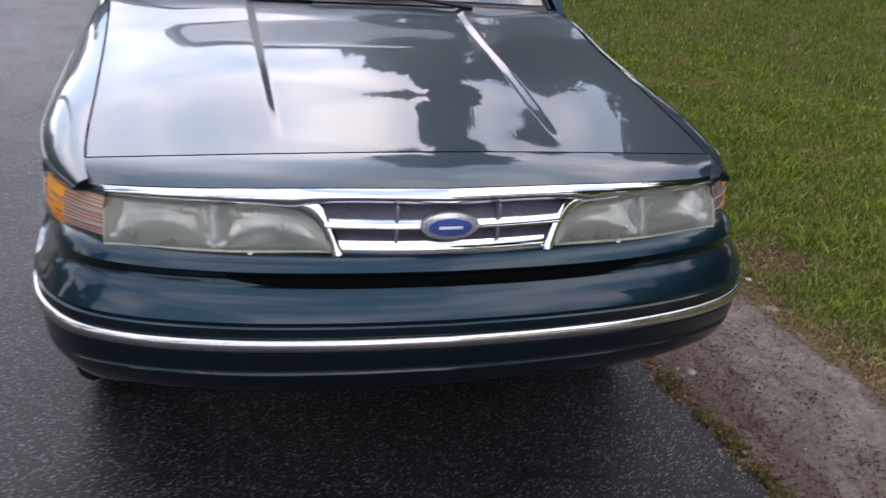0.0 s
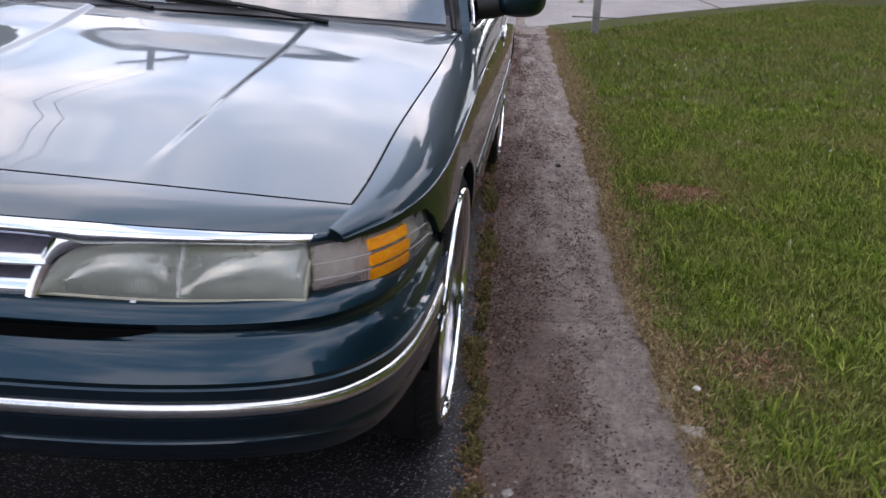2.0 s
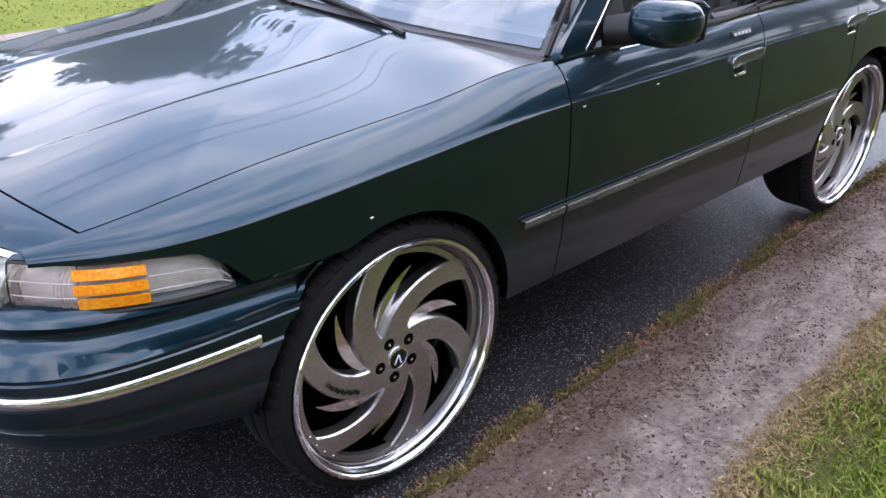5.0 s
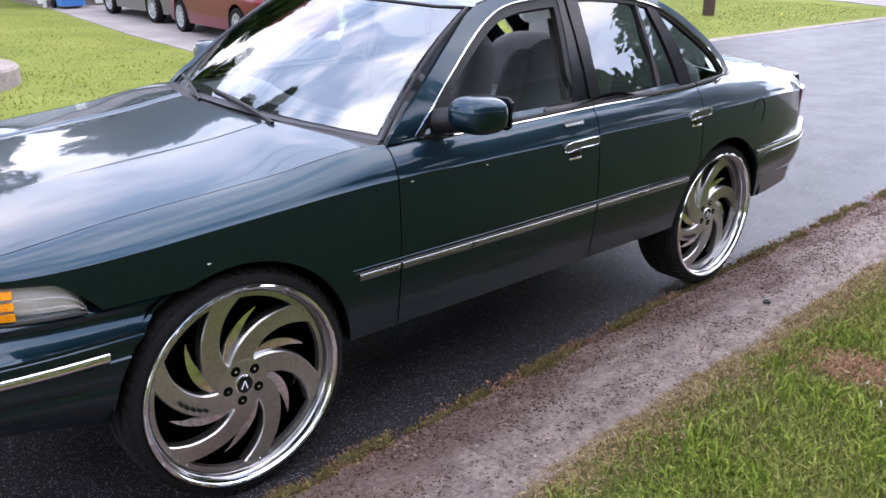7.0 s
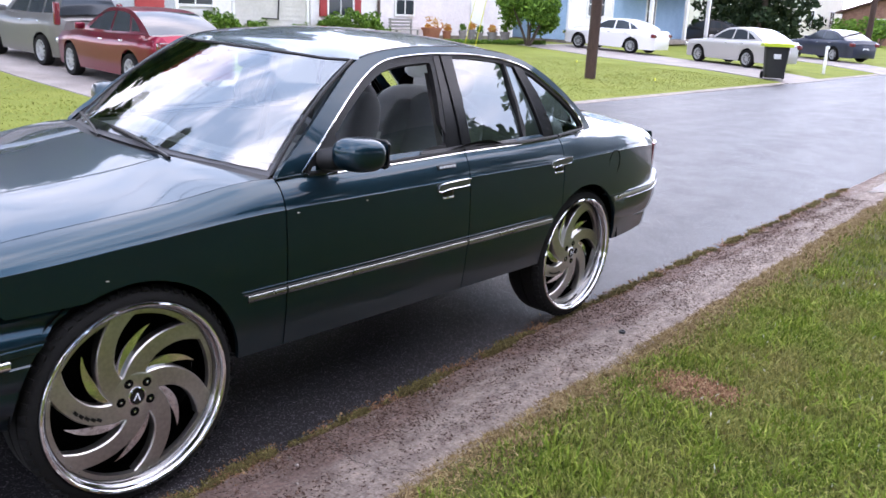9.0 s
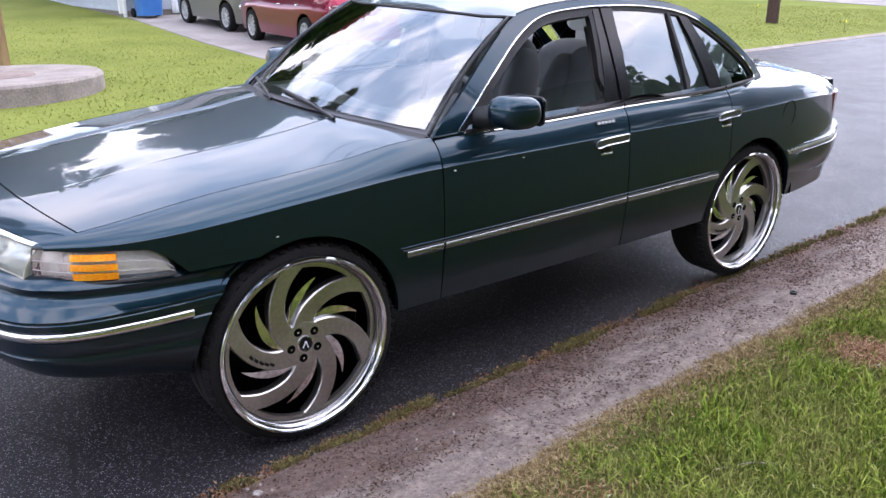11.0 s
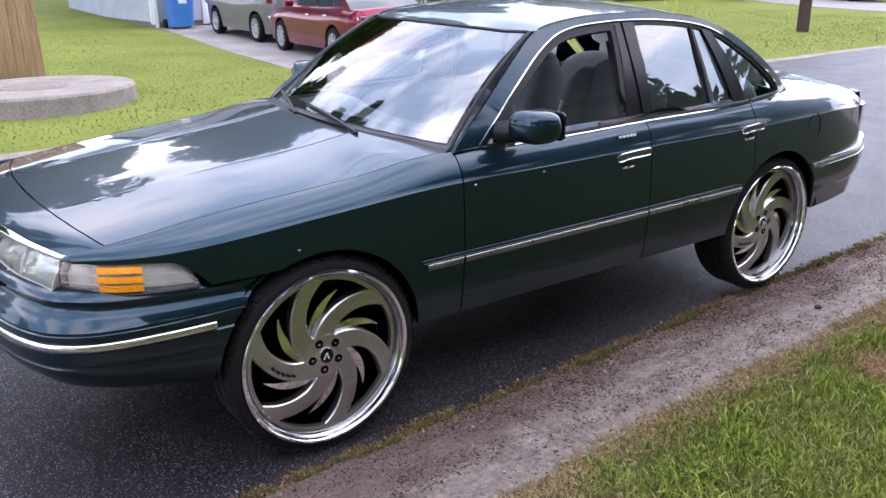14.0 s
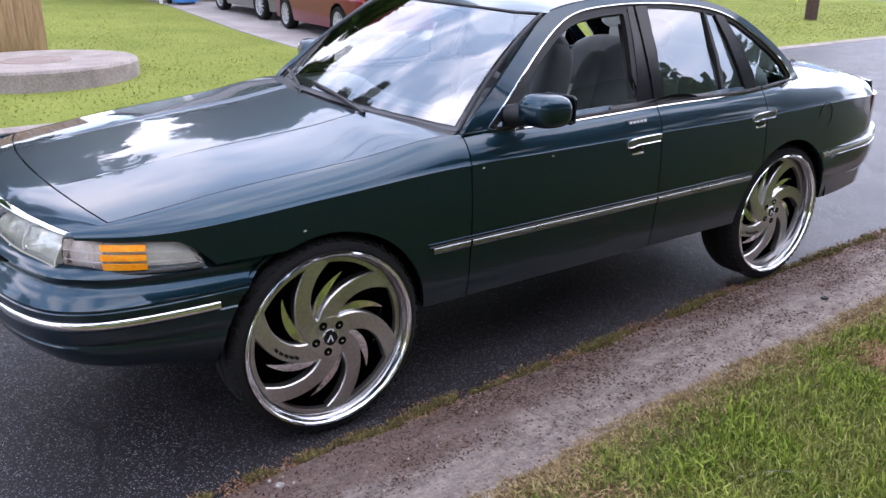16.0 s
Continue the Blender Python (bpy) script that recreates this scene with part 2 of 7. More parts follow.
def gutter_concrete():
    """Pinkish concrete, darkened by the water's course beside the road and bleached towards the lawn."""
    m, n, l, b = nodes_of("weathered gutter concrete")
    v = stretched(n, l, (1, 1, 1))
    sep = n.new("ShaderNodeSeparateXYZ")
    l.new(v, sep.inputs["Vector"])
    streak = grain(n, l, stretched(n, l, (5.0, 0.5, 1)), 1.6, 6.0, 0.25, 0.75, 0.6)
    blot = grain(n, l, v, 5.0, 6.0, 0.28, 0.72, 0.65)
    pebble = grain(n, l, v, 42.0, 8.0, 0.36, 0.64, 0.8)
    across = maths(n, l, "MULTIPLY_ADD", sep.outputs["Y"], 0.062, sep.outputs["X"])
    bed = maths(n, l, "MULTIPLY_ADD", streak, 0.42, across)
    mr = n.new("ShaderNodeMapRange")
    mr.interpolation_type = "SMOOTHSTEP"
    mr.inputs["From Min"].default_value, mr.inputs["From Max"].default_value = 1.40, 1.66
    l.new(bed, mr.inputs["Value"])
    col = blend(n, l, mr.outputs["Result"], (0.50, 0.335, 0.28), (0.88, 0.73, 0.635))
    col = blend(n, l, maths(n, l, "MULTIPLY", blot, 0.55), col, (0.30, 0.235, 0.205))
    stain = grain(n, l, stretched(n, l, (1, 0.6, 1)), 13.0, 9.0, 0.40, 0.62, 0.75)
    col = blend(n, l, maths(n, l, "MULTIPLY", stain, 0.5), col, (0.15, 0.10, 0.088))
    dark = maths(n, l, "MULTIPLY", maths(n, l, "SUBTRACT", 1.0, pebble), 0.6)
    col = blend(n, l, dark, col, (0.075, 0.053, 0.048))
    vo = n.new("ShaderNodeTexVoronoi")
    vo.inputs["Scale"].default_value = 75
    l.new(v, vo.inputs["Vector"])
    sc = n.new("ShaderNodeSeparateColor")
    l.new(vo.outputs["Color"], sc.inputs["Color"])
    chip = maths(n, l, "MULTIPLY", maths(n, l, "GREATER_THAN", sc.outputs["Red"], 0.78), maths(n, l, "LESS_THAN", vo.outputs["Distance"], 0.45))
    col = blend(n, l, maths(n, l, "MULTIPLY", chip, 0.25), col, (0.50, 0.45, 0.42))
    pt = n.new("ShaderNodeTexVoronoi")
    pt.inputs["Scale"].default_value = 92
    l.new(stretched(n, l, (1.0, 0.55, 1)), pt.inputs["Vector"])
    ps = n.new("ShaderNodeSeparateColor")
    l.new(pt.outputs["Color"], ps.inputs["Color"])
    pit = maths(n, l, "MULTIPLY", maths(n, l, "GREATER_THAN", maths(n, l, "MULTIPLY", ps.outputs["Green"], grain(n, l, v, 4.0, 5.0, 0.25, 0.75)), 0.36), maths(n, l, "LESS_THAN", pt.outputs["Distance"], 0.40))
    # shade inside the pits is painted into the colour
    col = blend(n, l, maths(n, l, "MULTIPLY", pit, 0.38), col, (0.060, 0.040, 0.034))
    l.new(col, b.inputs["Base Color"])
    relief(n, l, b, maths(n, l, "SUBTRACT", maths(n, l, "MULTIPLY_ADD", chip, 0.35, pebble), pit), 1.0, 0.024)
    setp(b, Roughness=0.9, Specular_IOR_Level=0.3)
    return m


ASPHALT = asphalt()
CONCRETE = gutter_concrete()
# turf is darker than the lawn ground: shade between blades is in its colour
TURF = varied("turf and bare soil", (0.060, 0.048, 0.020), (0.058, 0.080, 0.017), scale=2.2, fine=40, rough=(0.9, 1.0), bump=0.8, dist=0.02, Specular_IOR_Level=0.08)
SOIL = varied("lawn ground", (0.115, 0.145, 0.028), (0.20, 0.225, 0.055), scale=0.8, fine=30, rough=(0.9, 1.0), bump=0.6, dist=0.03, Specular_IOR_Level=0.08)


# ---- mesh helpers ----
def finish(bm, smooth=True):
    bmesh.ops.recalc_face_normals(bm, faces=bm.faces)
    me = bpy.data.meshes.new("mesh")
    bm.to_mesh(me)
    bm.free()
    if smooth:
        for p in me.polygons:
            p.use_smooth = True
        me.set_sharp_from_angle(angle=radians(38))
    return me


def part(name, bm, material, parent, label="", smooth=True):
    """Links a bmesh as one mesh object under a thing or a part."""
    ob = new(name, finish(bm, smooth))
    ob.data.materials.append(material)
    ob.parent = parent
    if label:
        ob["label"] = label
    return ob


def thing(name, label, category, m=None, group=""):
    ob = new(name)
    if m is not None:
        ob.matrix_world = m
    return tagged(ob, label, category, group)


def table(xs, ys):
    """A smooth curve through the knots."""
    xs, ys = np.array(xs, float), np.array(ys, float)
    d = np.diff(ys) / np.diff(xs)
    m = np.concatenate(([d[0]], np.where(d[:-1] * d[1:] <= 0, 0, (d[:-1] + d[1:]) / 2), [d[-1]]))

    def f(x):
        i = int(np.clip(np.searchsorted(xs, x) - 1, 0, len(d) - 1))
        h = xs[i + 1] - xs[i]
        t = min(max((x - xs[i]) / h, 0.0), 1.0)
        return float((2 * t**3 - 3 * t**2 + 1) * ys[i] + (t**3 - 2 * t**2 + t) * h * m[i] + (-2 * t**3 + 3 * t**2) * ys[i + 1] + (t**3 - t**2) * h * m[i + 1])
    return f


def sheet(f, us, vs, bm=None, close_u=False, close_v=False):
    bm = bm or bmesh.new()
    g = [[bm.verts.new(f(u, v)) for v in vs] for u in us]
    nu, nv = len(us), len(vs)
    for i in range(nu if close_u else nu - 1):
        for j in range(nv if close_v else nv - 1):
            q = (g[i][j], g[(i + 1) % nu][j], g[(i + 1) % nu][(j + 1) % nv], g[i][(j + 1) % nv])
            if len({tuple(round(c, 6) for c in w.co) for w in q}) > 2:
                try:
                    bm.faces.new(q)
                except ValueError:
                    pass
    return bm


def span(a, b, n):
    return [a + (b - a) * i / n for i in range(n + 1)]


def hem(bm, depth=0.015, away=None):
    """Folds the open edges of a panel inwards, so that it has thickness. away: a point outside the panel that its front faces from the inside."""
    bmesh.ops.remove_doubles(bm, verts=bm.verts, dist=1e-5)
    bmesh.ops.recalc_face_normals(bm, faces=bm.faces)
    if away is not None:
        c = sum((f.calc_center_median() for f in bm.faces), Vector()) / len(bm.faces)
        n = sum((f.normal * f.calc_area() for f in bm.faces), Vector())
        if n.dot(c - Vector(away)) < 0:
            bmesh.ops.reverse_faces(bm, faces=bm.faces)
    bm.normal_update()
    edges = [e for e in bm.edges if len(e.link_faces) == 1]
    new_v = {}
    for e in edges:
        for v in e.verts:
            if v not in new_v:
                n = sum((f.normal for f in v.link_faces), Vector()).normalized()
                new_v[v] = (v, n)
    made = {v: bm.verts.new(v.co - n * depth) for v, (_, n) in new_v.items()}
    for e in edges:
        a, b = e.verts
        bm.faces.new((a, b, made[b], made[a]))
    return bm


def flipped(bm):
    """The mirror image across the car's middle."""
    b2 = bm.copy()
    for v in b2.verts:
        v.co.x = -v.co.x
    bmesh.ops.reverse_faces(b2, faces=b2.faces)
    return b2


def tube(points, r, n=8, bm=None, closed=False, flat=1.0, caps=True):
    """A round bar along the points."""
    bm = bm or bmesh.new()
    pts = [Vector(p) for p in points]
    rings = []
    k = len(pts)
    for i, p in enumerate(pts):
        a = pts[(i - 1) % k] if closed or i else p
        b = pts[(i + 1) % k] if closed or i < k - 1 else p
        d = (b - a).normalized()
        s = d.cross(Vector((0, 0, 1)))
        s = s.normalized() if s.length > 1e-4 else Vector((1, 0, 0))
        w = s.cross(d).normalized()
        rad = r[i] if isinstance(r, (list, tuple)) else r
        rings.append([bm.verts.new(p + s * (rad * flat * math.cos(2 * math.pi * j / n)) + w * (rad * math.sin(2 * math.pi * j / n))) for j in range(n)])
    for i in range(k if closed else k - 1):
        for j in range(n):
            bm.faces.new((rings[i][j], rings[i][(j + 1) % n], rings[(i + 1) % k][(j + 1) % n], rings[(i + 1) % k][j]))
    if caps and not closed:
        bm.faces.new(rings[0][::-1])
        bm.faces.new(rings[-1])
    return bm


def box(size, at=(0, 0, 0), bevel=0.0, m=None, bm=None, seg=2):
    b = bmesh.new()
    bmesh.ops.create_cube(b, size=1.0)
    bmesh.ops.scale(b, vec=size, verts=b.verts)
    if bevel:
        bmesh.ops.bevel(b, geom=list(b.edges), offset=bevel, segments=seg, profile=0.5, affect="EDGES")
    mat = (m or Matrix()) if m is not None else Matrix.Translation(at)
    b.transform(mat)
    return joined(bm, b)


def joined(bm, b):
    if bm is None:
        return b
    me = bpy.data.meshes.new("tmp")
    b.to_mesh(me)
    b.free()
    bm.from_mesh(me)
    bpy.data.meshes.remove(me)
    return bm


def lathe(profile, n=64, axis="x", bm=None):
    """Turns a profile of (along, radius) round the x or z axis."""
    bm = bm or bmesh.new()
    rings = []
    for a, r in profile:
        ring = []
        for j in range(n):
            c, s = math.cos(2 * math.pi * j / n), math.sin(2 * math.pi * j / n)
            ring.append(bm.verts.new((a, r * c, r * s) if axis == "x" else (r * c, r * s, a)))
        rings.append(ring)
    for i in range(len(rings) - 1):
        for j in range(n):
            bm.faces.new((rings[i][j], rings[i][(j + 1) % n], rings[i + 1][(j + 1) % n], rings[i + 1][j]))
    return bm


def fill(outline, holes=(), place=None, depth=0.0):
    """A flat-laid shape with holes, mapped into space by place(a, b); with depth, a plate (offset along the sheet's normal)."""
    from mathutils.geometry import tessellate_polygon
    loops = [outline, *holes]
    flat = [p for lp in loops for p in lp]
    tris = tessellate_polygon([[Vector((p[0], p[1], 0)) for p in lp] for lp in loops])
    bm = bmesh.new()
    vs = [bm.verts.new(place(*p)) for p in flat]
    for t in tris:
        try:
            bm.faces.new([vs[i] for i in t])
        except ValueError:
            pass
    return bm


def smooth_loop(pts, n=6, closed=True):
    """A finer outline through the points (rounded)."""
    out, k = [], len(pts)
    for i in range(k if closed else k - 1):
        p0, p1, p2, p3 = (Vector(pts[(i + d) % k] if closed else pts[min(max(i + d, 0), k - 1)]) for d in (-1, 0, 1, 2))
        for j in range(n):
            t = j / n
            out.append(0.5 * (2 * p1 + (p2 - p0) * t + (2 * p0 - 5 * p1 + 4 * p2 - p3) * t * t + (3 * p1 - p0 - 3 * p2 + p3) * t**3))
    if not closed:
        out.append(Vector(pts[-1]))
    return out


# ---- ground ----
GX = (-400, -60, -30, -22, -14, -9.3, -6.75, -6.5, -2.7, 0.98, 1.6, 3, 30, 400)
GZ = (1.6, 1.3, 0.80, 0.52, 0.24, 0.17, 0.03, -0.02, 0.09, -0.012, 0.01, 0.04, 0.3, 0.6)


def lie(x, y=0.0):
    """The height of the lie of the land."""
    return float(np.interp(x, GX, GZ))


road_edge = table((-60, -6, -1, -0.1, 0.4, 0.9, 1.4, 2.8, 4.6, 6.2, 10.7, 30, 120), (1.3, 1.2, 1.11, 1.05, 1.015, 1.0, 0.985, 0.90, 0.83, 0.80, 0.62, 0.3, 0.0))
lawn_edge = table((-60, -6, -0.6, 0.2, 0.6, 1.0, 1.8, 2.6, 3.5, 5.2, 8.8, 30), (2.2, 1.95, 1.79, 1.71, 1.68, 1.63, 1.59, 1.555, 1.52, 1.42, 1.22, 1.0))


def rough_edge(y, s, k):
    return s * (noise.noise(Vector((y * 3.1, k, 0))) + 0.5 * noise.noise(Vector((y * 11.0, k, 3.0))))


def build_ground():
    xs = [-400, -200, -100, -60, -45, -30, -26, -22, -18, -14, -10, -7.5, -6.9, -6.76, -6.5, -5, -2.7, -1, 0.4, 0.9, 1.3, 1.6, 2.2, 3, 5, 8, 14, 30, 80, 200, 400]
    ys = [-400, -150, -60, -30, -15, -8, -4, 0, 4, 8, 12, 20, 30, 45, 70, 120, 200, 400]
    bm = sheet(lambda x, y: Vector((x, y, lie(x) - (0.05 if -6.6 < x < 60 else 0.0))), xs, ys)
    ob = new("ground", finish(bm))
    ob.data.materials.append(SOIL)
    tagged(ob, "lawn ground with short green grass and bare soil", "ground", kind="structure")


def build_road():
    def f(v, y):
        x0, x1 = -6.5 + 0.05 * noise.noise(Vector((y * 0.8, 5, 0))), road_edge(y) + rough_edge(y, 0.02, 1.0) + 0.03
        x = x0 + (x1 - x0) * v
        return Vector((x, y, lie(x) + 0.004 * noise.noise(Vector((x * 0.7, y * 0.7, 0)))))
    ys = [-120, -80, -50, -30, -20, -12] + span(-8, 14, 110) + [16, 18, 21, 25, 30, 36, 45, 60, 80, 120, 180]
    bm = sheet(f, [0, 0.06, 0.15, 0.3, 0.45, 0.5, 0.6, 0.75, 0.88, 0.95, 1.0], ys)
    ob = new("road", finish(bm))
    ob.data.materials.append(ASPHALT)
    tagged(ob, "worn grey asphalt street with coarse stone chippings", "road", kind="structure")


def gutter_rise(x, y):
    """How far the uneven concrete stands over the lie of the land."""
    return 0.010 + 0.010 * noise.noise(Vector((x * 3, y * 3, 0))) + 0.005 * noise.noise(Vector((x * 12, y * 12, 1))) + 0.0025 * noise.noise(Vector((x * 34, y * 26, 4)))


def build_gutter():
    def f(v, y):
        a, b = road_edge(y) + rough_edge(y, 0.02, 1.0), lawn_edge(y) + rough_edge(y, 0.04, 2.0) + 0.01
        x = a + (b - a) * v
        return Vector((x, y, lie(x) + gutter_rise(x, y) + (0.0 if 0 < v < 1 else -0.036)))
    ys = [-60, -30, -15, -8, -5, -3.5] + span(-2.5, 9.4, 420) + [10, 10.8, 11.6, 12.5, 14, 16, 18, 21, 25, 30, 36]
    bm = sheet(f, span(0, 1, 26), ys)
    ob = new("pavement", finish(bm))
    ob.data.materials.append(CONCRETE)
    tagged(ob, "weathered pinkish-grey concrete gutter with cracks and dirt", "gutter", kind="structure")


def turf_edge(y):
    return lawn_edge(y) + rough_edge(y, 0.04, 2.0) - 0.015


build_ground()
near_lawn = new("lawn", finish(sheet(lambda v, y: Vector((turf_edge(y) + (60 - lawn_edge(y)) * v, y, lie(turf_edge(y) + (60 - lawn_edge(y)) * v) + 0.005 + 0.012 * noise.noise(Vector((v * 60, y * 1.5, 0))))), [0, 0.004, 0.01, 0.02, 0.04, 0.08, 0.15, 0.3, 0.6, 1], [-80, -40, -20, -10] + span(-6, 12, 300) + [16, 22, 30, 50, 90])))
near_lawn.data.materials.append(TURF)
tagged(near_lawn, "turf with bare soil patches, blade shade put into its colour", "lawn", kind="structure")
build_road()
build_gutter()

# ---- the sedan: its axes' plane is the road, front axle at y = 0, its nose towards -y ----
sedan = thing("sedan", "dark green four-door sedan on oversized alloy wheels beside the gutter", "car", LEAN)
HUB_Z, WHEELBASE = 0.425, 2.906
half_width = table((-0.9, -0.82, -0.7, -0.55, -0.4, 0, 0.7, 1.8, 2.9, 3.4, 3.70, 3.88, 3.95), (0.785, 0.825, 0.880, 0.922, 0.944, 0.957, 0.965, 0.97, 0.965, 0.945, 0.905, 0.855, 0.80))
flank = table((0.40, 0.5, 0.6, 0.7, 0.8, 0.9, 1.1), (-0.035, -0.018, -0.006, 0.0, 0.003, 0.0, -0.014))
crease_z = table((-0.9, -0.7, -0.3, 0.0, 0.64, 1.7, 2.6, 3.4, 3.95), (0.972, 0.966, 0.984, 1.003, 1.036, 1.036, 1.030, 1.034, 1.000))
top_x = table((-0.9, -0.74, -0.3, 0.2, 0.6, 0.78, 1.25, 1.8, 2.6, 2.85, 3.1, 3.5, 3.80, 3.95), (0.765, 0.795, 0.815, 0.84, 0.866, 0.895, 0.905, 0.907, 0.90, 0.88, 0.83, 0.79, 0.75, 0.71))
top_z = table((-0.9, -0.74, -0.3, 0.2, 0.6, 0.78, 1.25, 1.8, 2.6, 2.85, 3.1, 3.5, 3.80, 3.95), (0.985, 1.0, 1.055, 1.10, 1.148, 1.142, 1.142, 1.150, 1.152, 1.165, 1.172, 1.155, 1.118, 1.075))
lamp_top = table((-0.9, -0.75, -0.6, -0.53, -0.49, -0.47), (0.958, 0.95, 0.938, 0.922, 0.885, 0.842))
ARCHES = ((0.0, 0.44, 0.436, 0.430), (WHEELBASE - 0.018, 0.44, 0.418, 0.425))


def arch_z(y, grow=0.0):
    for cy, cz, ry, rz in ARCHES:
        q = (y - cy) / (ry + grow)
        if abs(q) < 1:
            return cz + (rz + grow) * math.sqrt(1 - q * q)
    return 0.0


def sill(y):
    z = 0.45 + 0.02 * max(0.0, (y - 3.4))
    if y < -0.47:
        z = lamp_top(y) + 0.006
    elif y < 0:
        z = 0.835
    return max(z, arch_z(y))


def side_point(y, t):
    """The body side: t from 0 (sill) over 0.6 (the crease) to 1 (the edge of hood, belt or deck)."""
    zl, zc = sill(y), crease_z(y)
    zl = min(zl, zc - 0.004)
    w = half_width(y)
    if t <= 0.6:
        z = zl + (zc - zl) * t / 0.6
        return Vector((w + flank(z), y, z))
    a = (t - 0.6) / 0.4 * 1.2
    xs, xt, zt = w + flank(zc) - 0.002, top_x(y), top_z(y)
    lean_in = 0.42 * a / 1.2 + 0.58 * (1 - math.cos(a)) / (1 - math.cos(1.2))
    return Vector((xs - (xs - xt) * lean_in, y, zc + 0.001 + (zt - zc) * math.sin(a) / math.sin(1.2)))


TS = span(0, 0.6, 11) + span(0.603, 1.0, 8)


def ys_between(a, b):
    """Stations along the body, close together at the wheel arches."""
    out = set(span(a, b, max(4, int((b - a) / 0.06))))
    for cy, cz, ry, rz in ARCHES:
        for k in range(33):
            y = cy - ry * 0.9999 * math.cos(math.pi * k / 32)
            if a < y < b:
                out.add(y)
    return sorted(out)


def side_panel(a, b, name, label=""):
    bm = sheet(lambda y, t: side_point(y, t), ys_between(a, b), TS)
    hem(bm, 0.02, (0, (a + b) / 2, 0.8))
    m2 = flipped(bm)
    part(name, bm, CAR_GREEN, sedan, label)
    part(name, m2, CAR_GREEN, sedan, label)


side_panel(-0.858, 0.655, "front_fender")
side_panel(0.661, 1.794, "front_door")
side_panel(1.800, 2.622, "rear_door")
side_panel(2.628, 3.95, "quarter_panel")

# hood: crowned, its middle panel set slightly lower between two creases
def hood_z(x, y):
    xe, ze = top_x(y), top_z(y)
    x = abs(x)
    q = min(x / xe, 1.0)
    xc = 0.35 + 0.02 * (y + 0.77)
    rise = 0.0085 * min(max((y + 0.78) / 0.28, 0), 1)
    step = min(max((xc + 0.020 - x) / 0.024, 0), 1)
    return ze + 0.052 * (1 - q * q) - rise * step


def hood_front(x):
    return -0.74 - 0.10 * (1 - (x / 0.795) ** 2)


def hood_rear(x):
    return 0.44 + 0.17 * (x / 0.866) ** 2


def hood_point(u, v):
    y = -0.74 + (0.61 + 0.74) * v
    for _ in range(3):
        x = u * (top_x(y) - 0.006)
        y = hood_front(x) + (hood_rear(x) - hood_front(x)) * v
    return Vector((x, y, hood_z(x, y)))


HU = sorted(set([round(q, 4) for q in span(-1, 1, 40)] + [s * k for s in (-1, 1) for k in (0.395, 0.405, 0.412, 0.418, 0.424, 0.43, 0.436, 0.442, 0.448, 0.454, 0.46, 0.466, 0.472, 0.478, 0.484)]))
hood = part("hood", hem(sheet(hood_point, HU, span(0, 1, 30)), 0.02, (0, 0, 0)), CAR_GREEN, sedan)

# header panel between the hood and the bright grille moulding
nose_y = table((0, 0.3, 0.5, 0.65, 0.745, 0.80), (-1.012, -0.988, -0.948, -0.90, -0.855, -0.82))
nose_z = table((0, 0.3, 0.5, 0.745, 0.80), (1.014, 1.010, 0.998, 0.976, 0.968))


def header_point(u, v):
    x = u * (0.794 + 0.002 * v)
    y0 = hood_front(x) - 0.006
    y1 = nose_y(abs(x))
    z0, z1 = hood_z(x, y0 + 0.006) - 0.001, nose_z(abs(x))
    return Vector((x, y0 + (y1 - y0) * v, z0 + (z1 - z0) * (0.35 * v + 0.65 * v * v)))


part("header_panel", hem(sheet(header_point, span(-1, 1, 32), span(0, 1, 6)), 0.015, (0, -0.8, 0)), CAR_GREEN, sedan)

# bright moulding over the lamps and the grille
low_z = table((0, 0.3, 0.345, 0.42, 0.6, 0.745), (0.978, 0.976, 0.967, 0.969, 0.966, 0.957))


def moulding_point(u, v):
    x = u * 0.748
    a = abs(x)
    z0, z1 = nose_z(a) - 0.001, low_z(a)
    y = nose_y(a) - 0.004
    return Vector((x, y - 0.012 * math.sin(math.pi * v) * min(1, (z0 - z1) / 0.03) - 0.006 * v, z0 + (z1 - z0) * v))


part("grille_moulding", hem(sheet(moulding_point, span(-1, 1, 48), span(0, 1, 6)), 0.02, (0, 0, 0.98)), CHROME, sedan, "bright chrome moulding")

# bumper: one profile swept along its plan curve
bx = table((0, 0.16, 0.32, 0.45, 0.55, 0.63, 0.71, 0.80, 1.0), (0.0, 0.25, 0.5, 0.70, 0.82, 0.89, 0.925, 0.945, 0.957))
by = table((0, 0.16, 0.32, 0.45, 0.55, 0.63, 0.71, 0.80, 1.0), (-1.125, -1.115, -1.085, -1.03, -0.96, -0.865, -0.76, -0.62, -0.425))


def around(s, inset):
    """A point of the bumper's plan curve, s from -1 to 1, set in by inset."""
    a = abs(s)
    p = Vector((bx(a), by(a), 0))
    e = 0.02
    d = Vector((bx(min(a + e, 1)) - bx(max(a - e, 0)), by(min(a + e, 1)) - by(max(a - e, 0)), 0)).normalized()
    n = Vector((d.y, -d.x, 0))
    if a < 0.02:
        n = Vector((0, -1, 0))
    p = p - n * inset
    return Vector((p.x if s >= 0 else -p.x, p.y, 0))


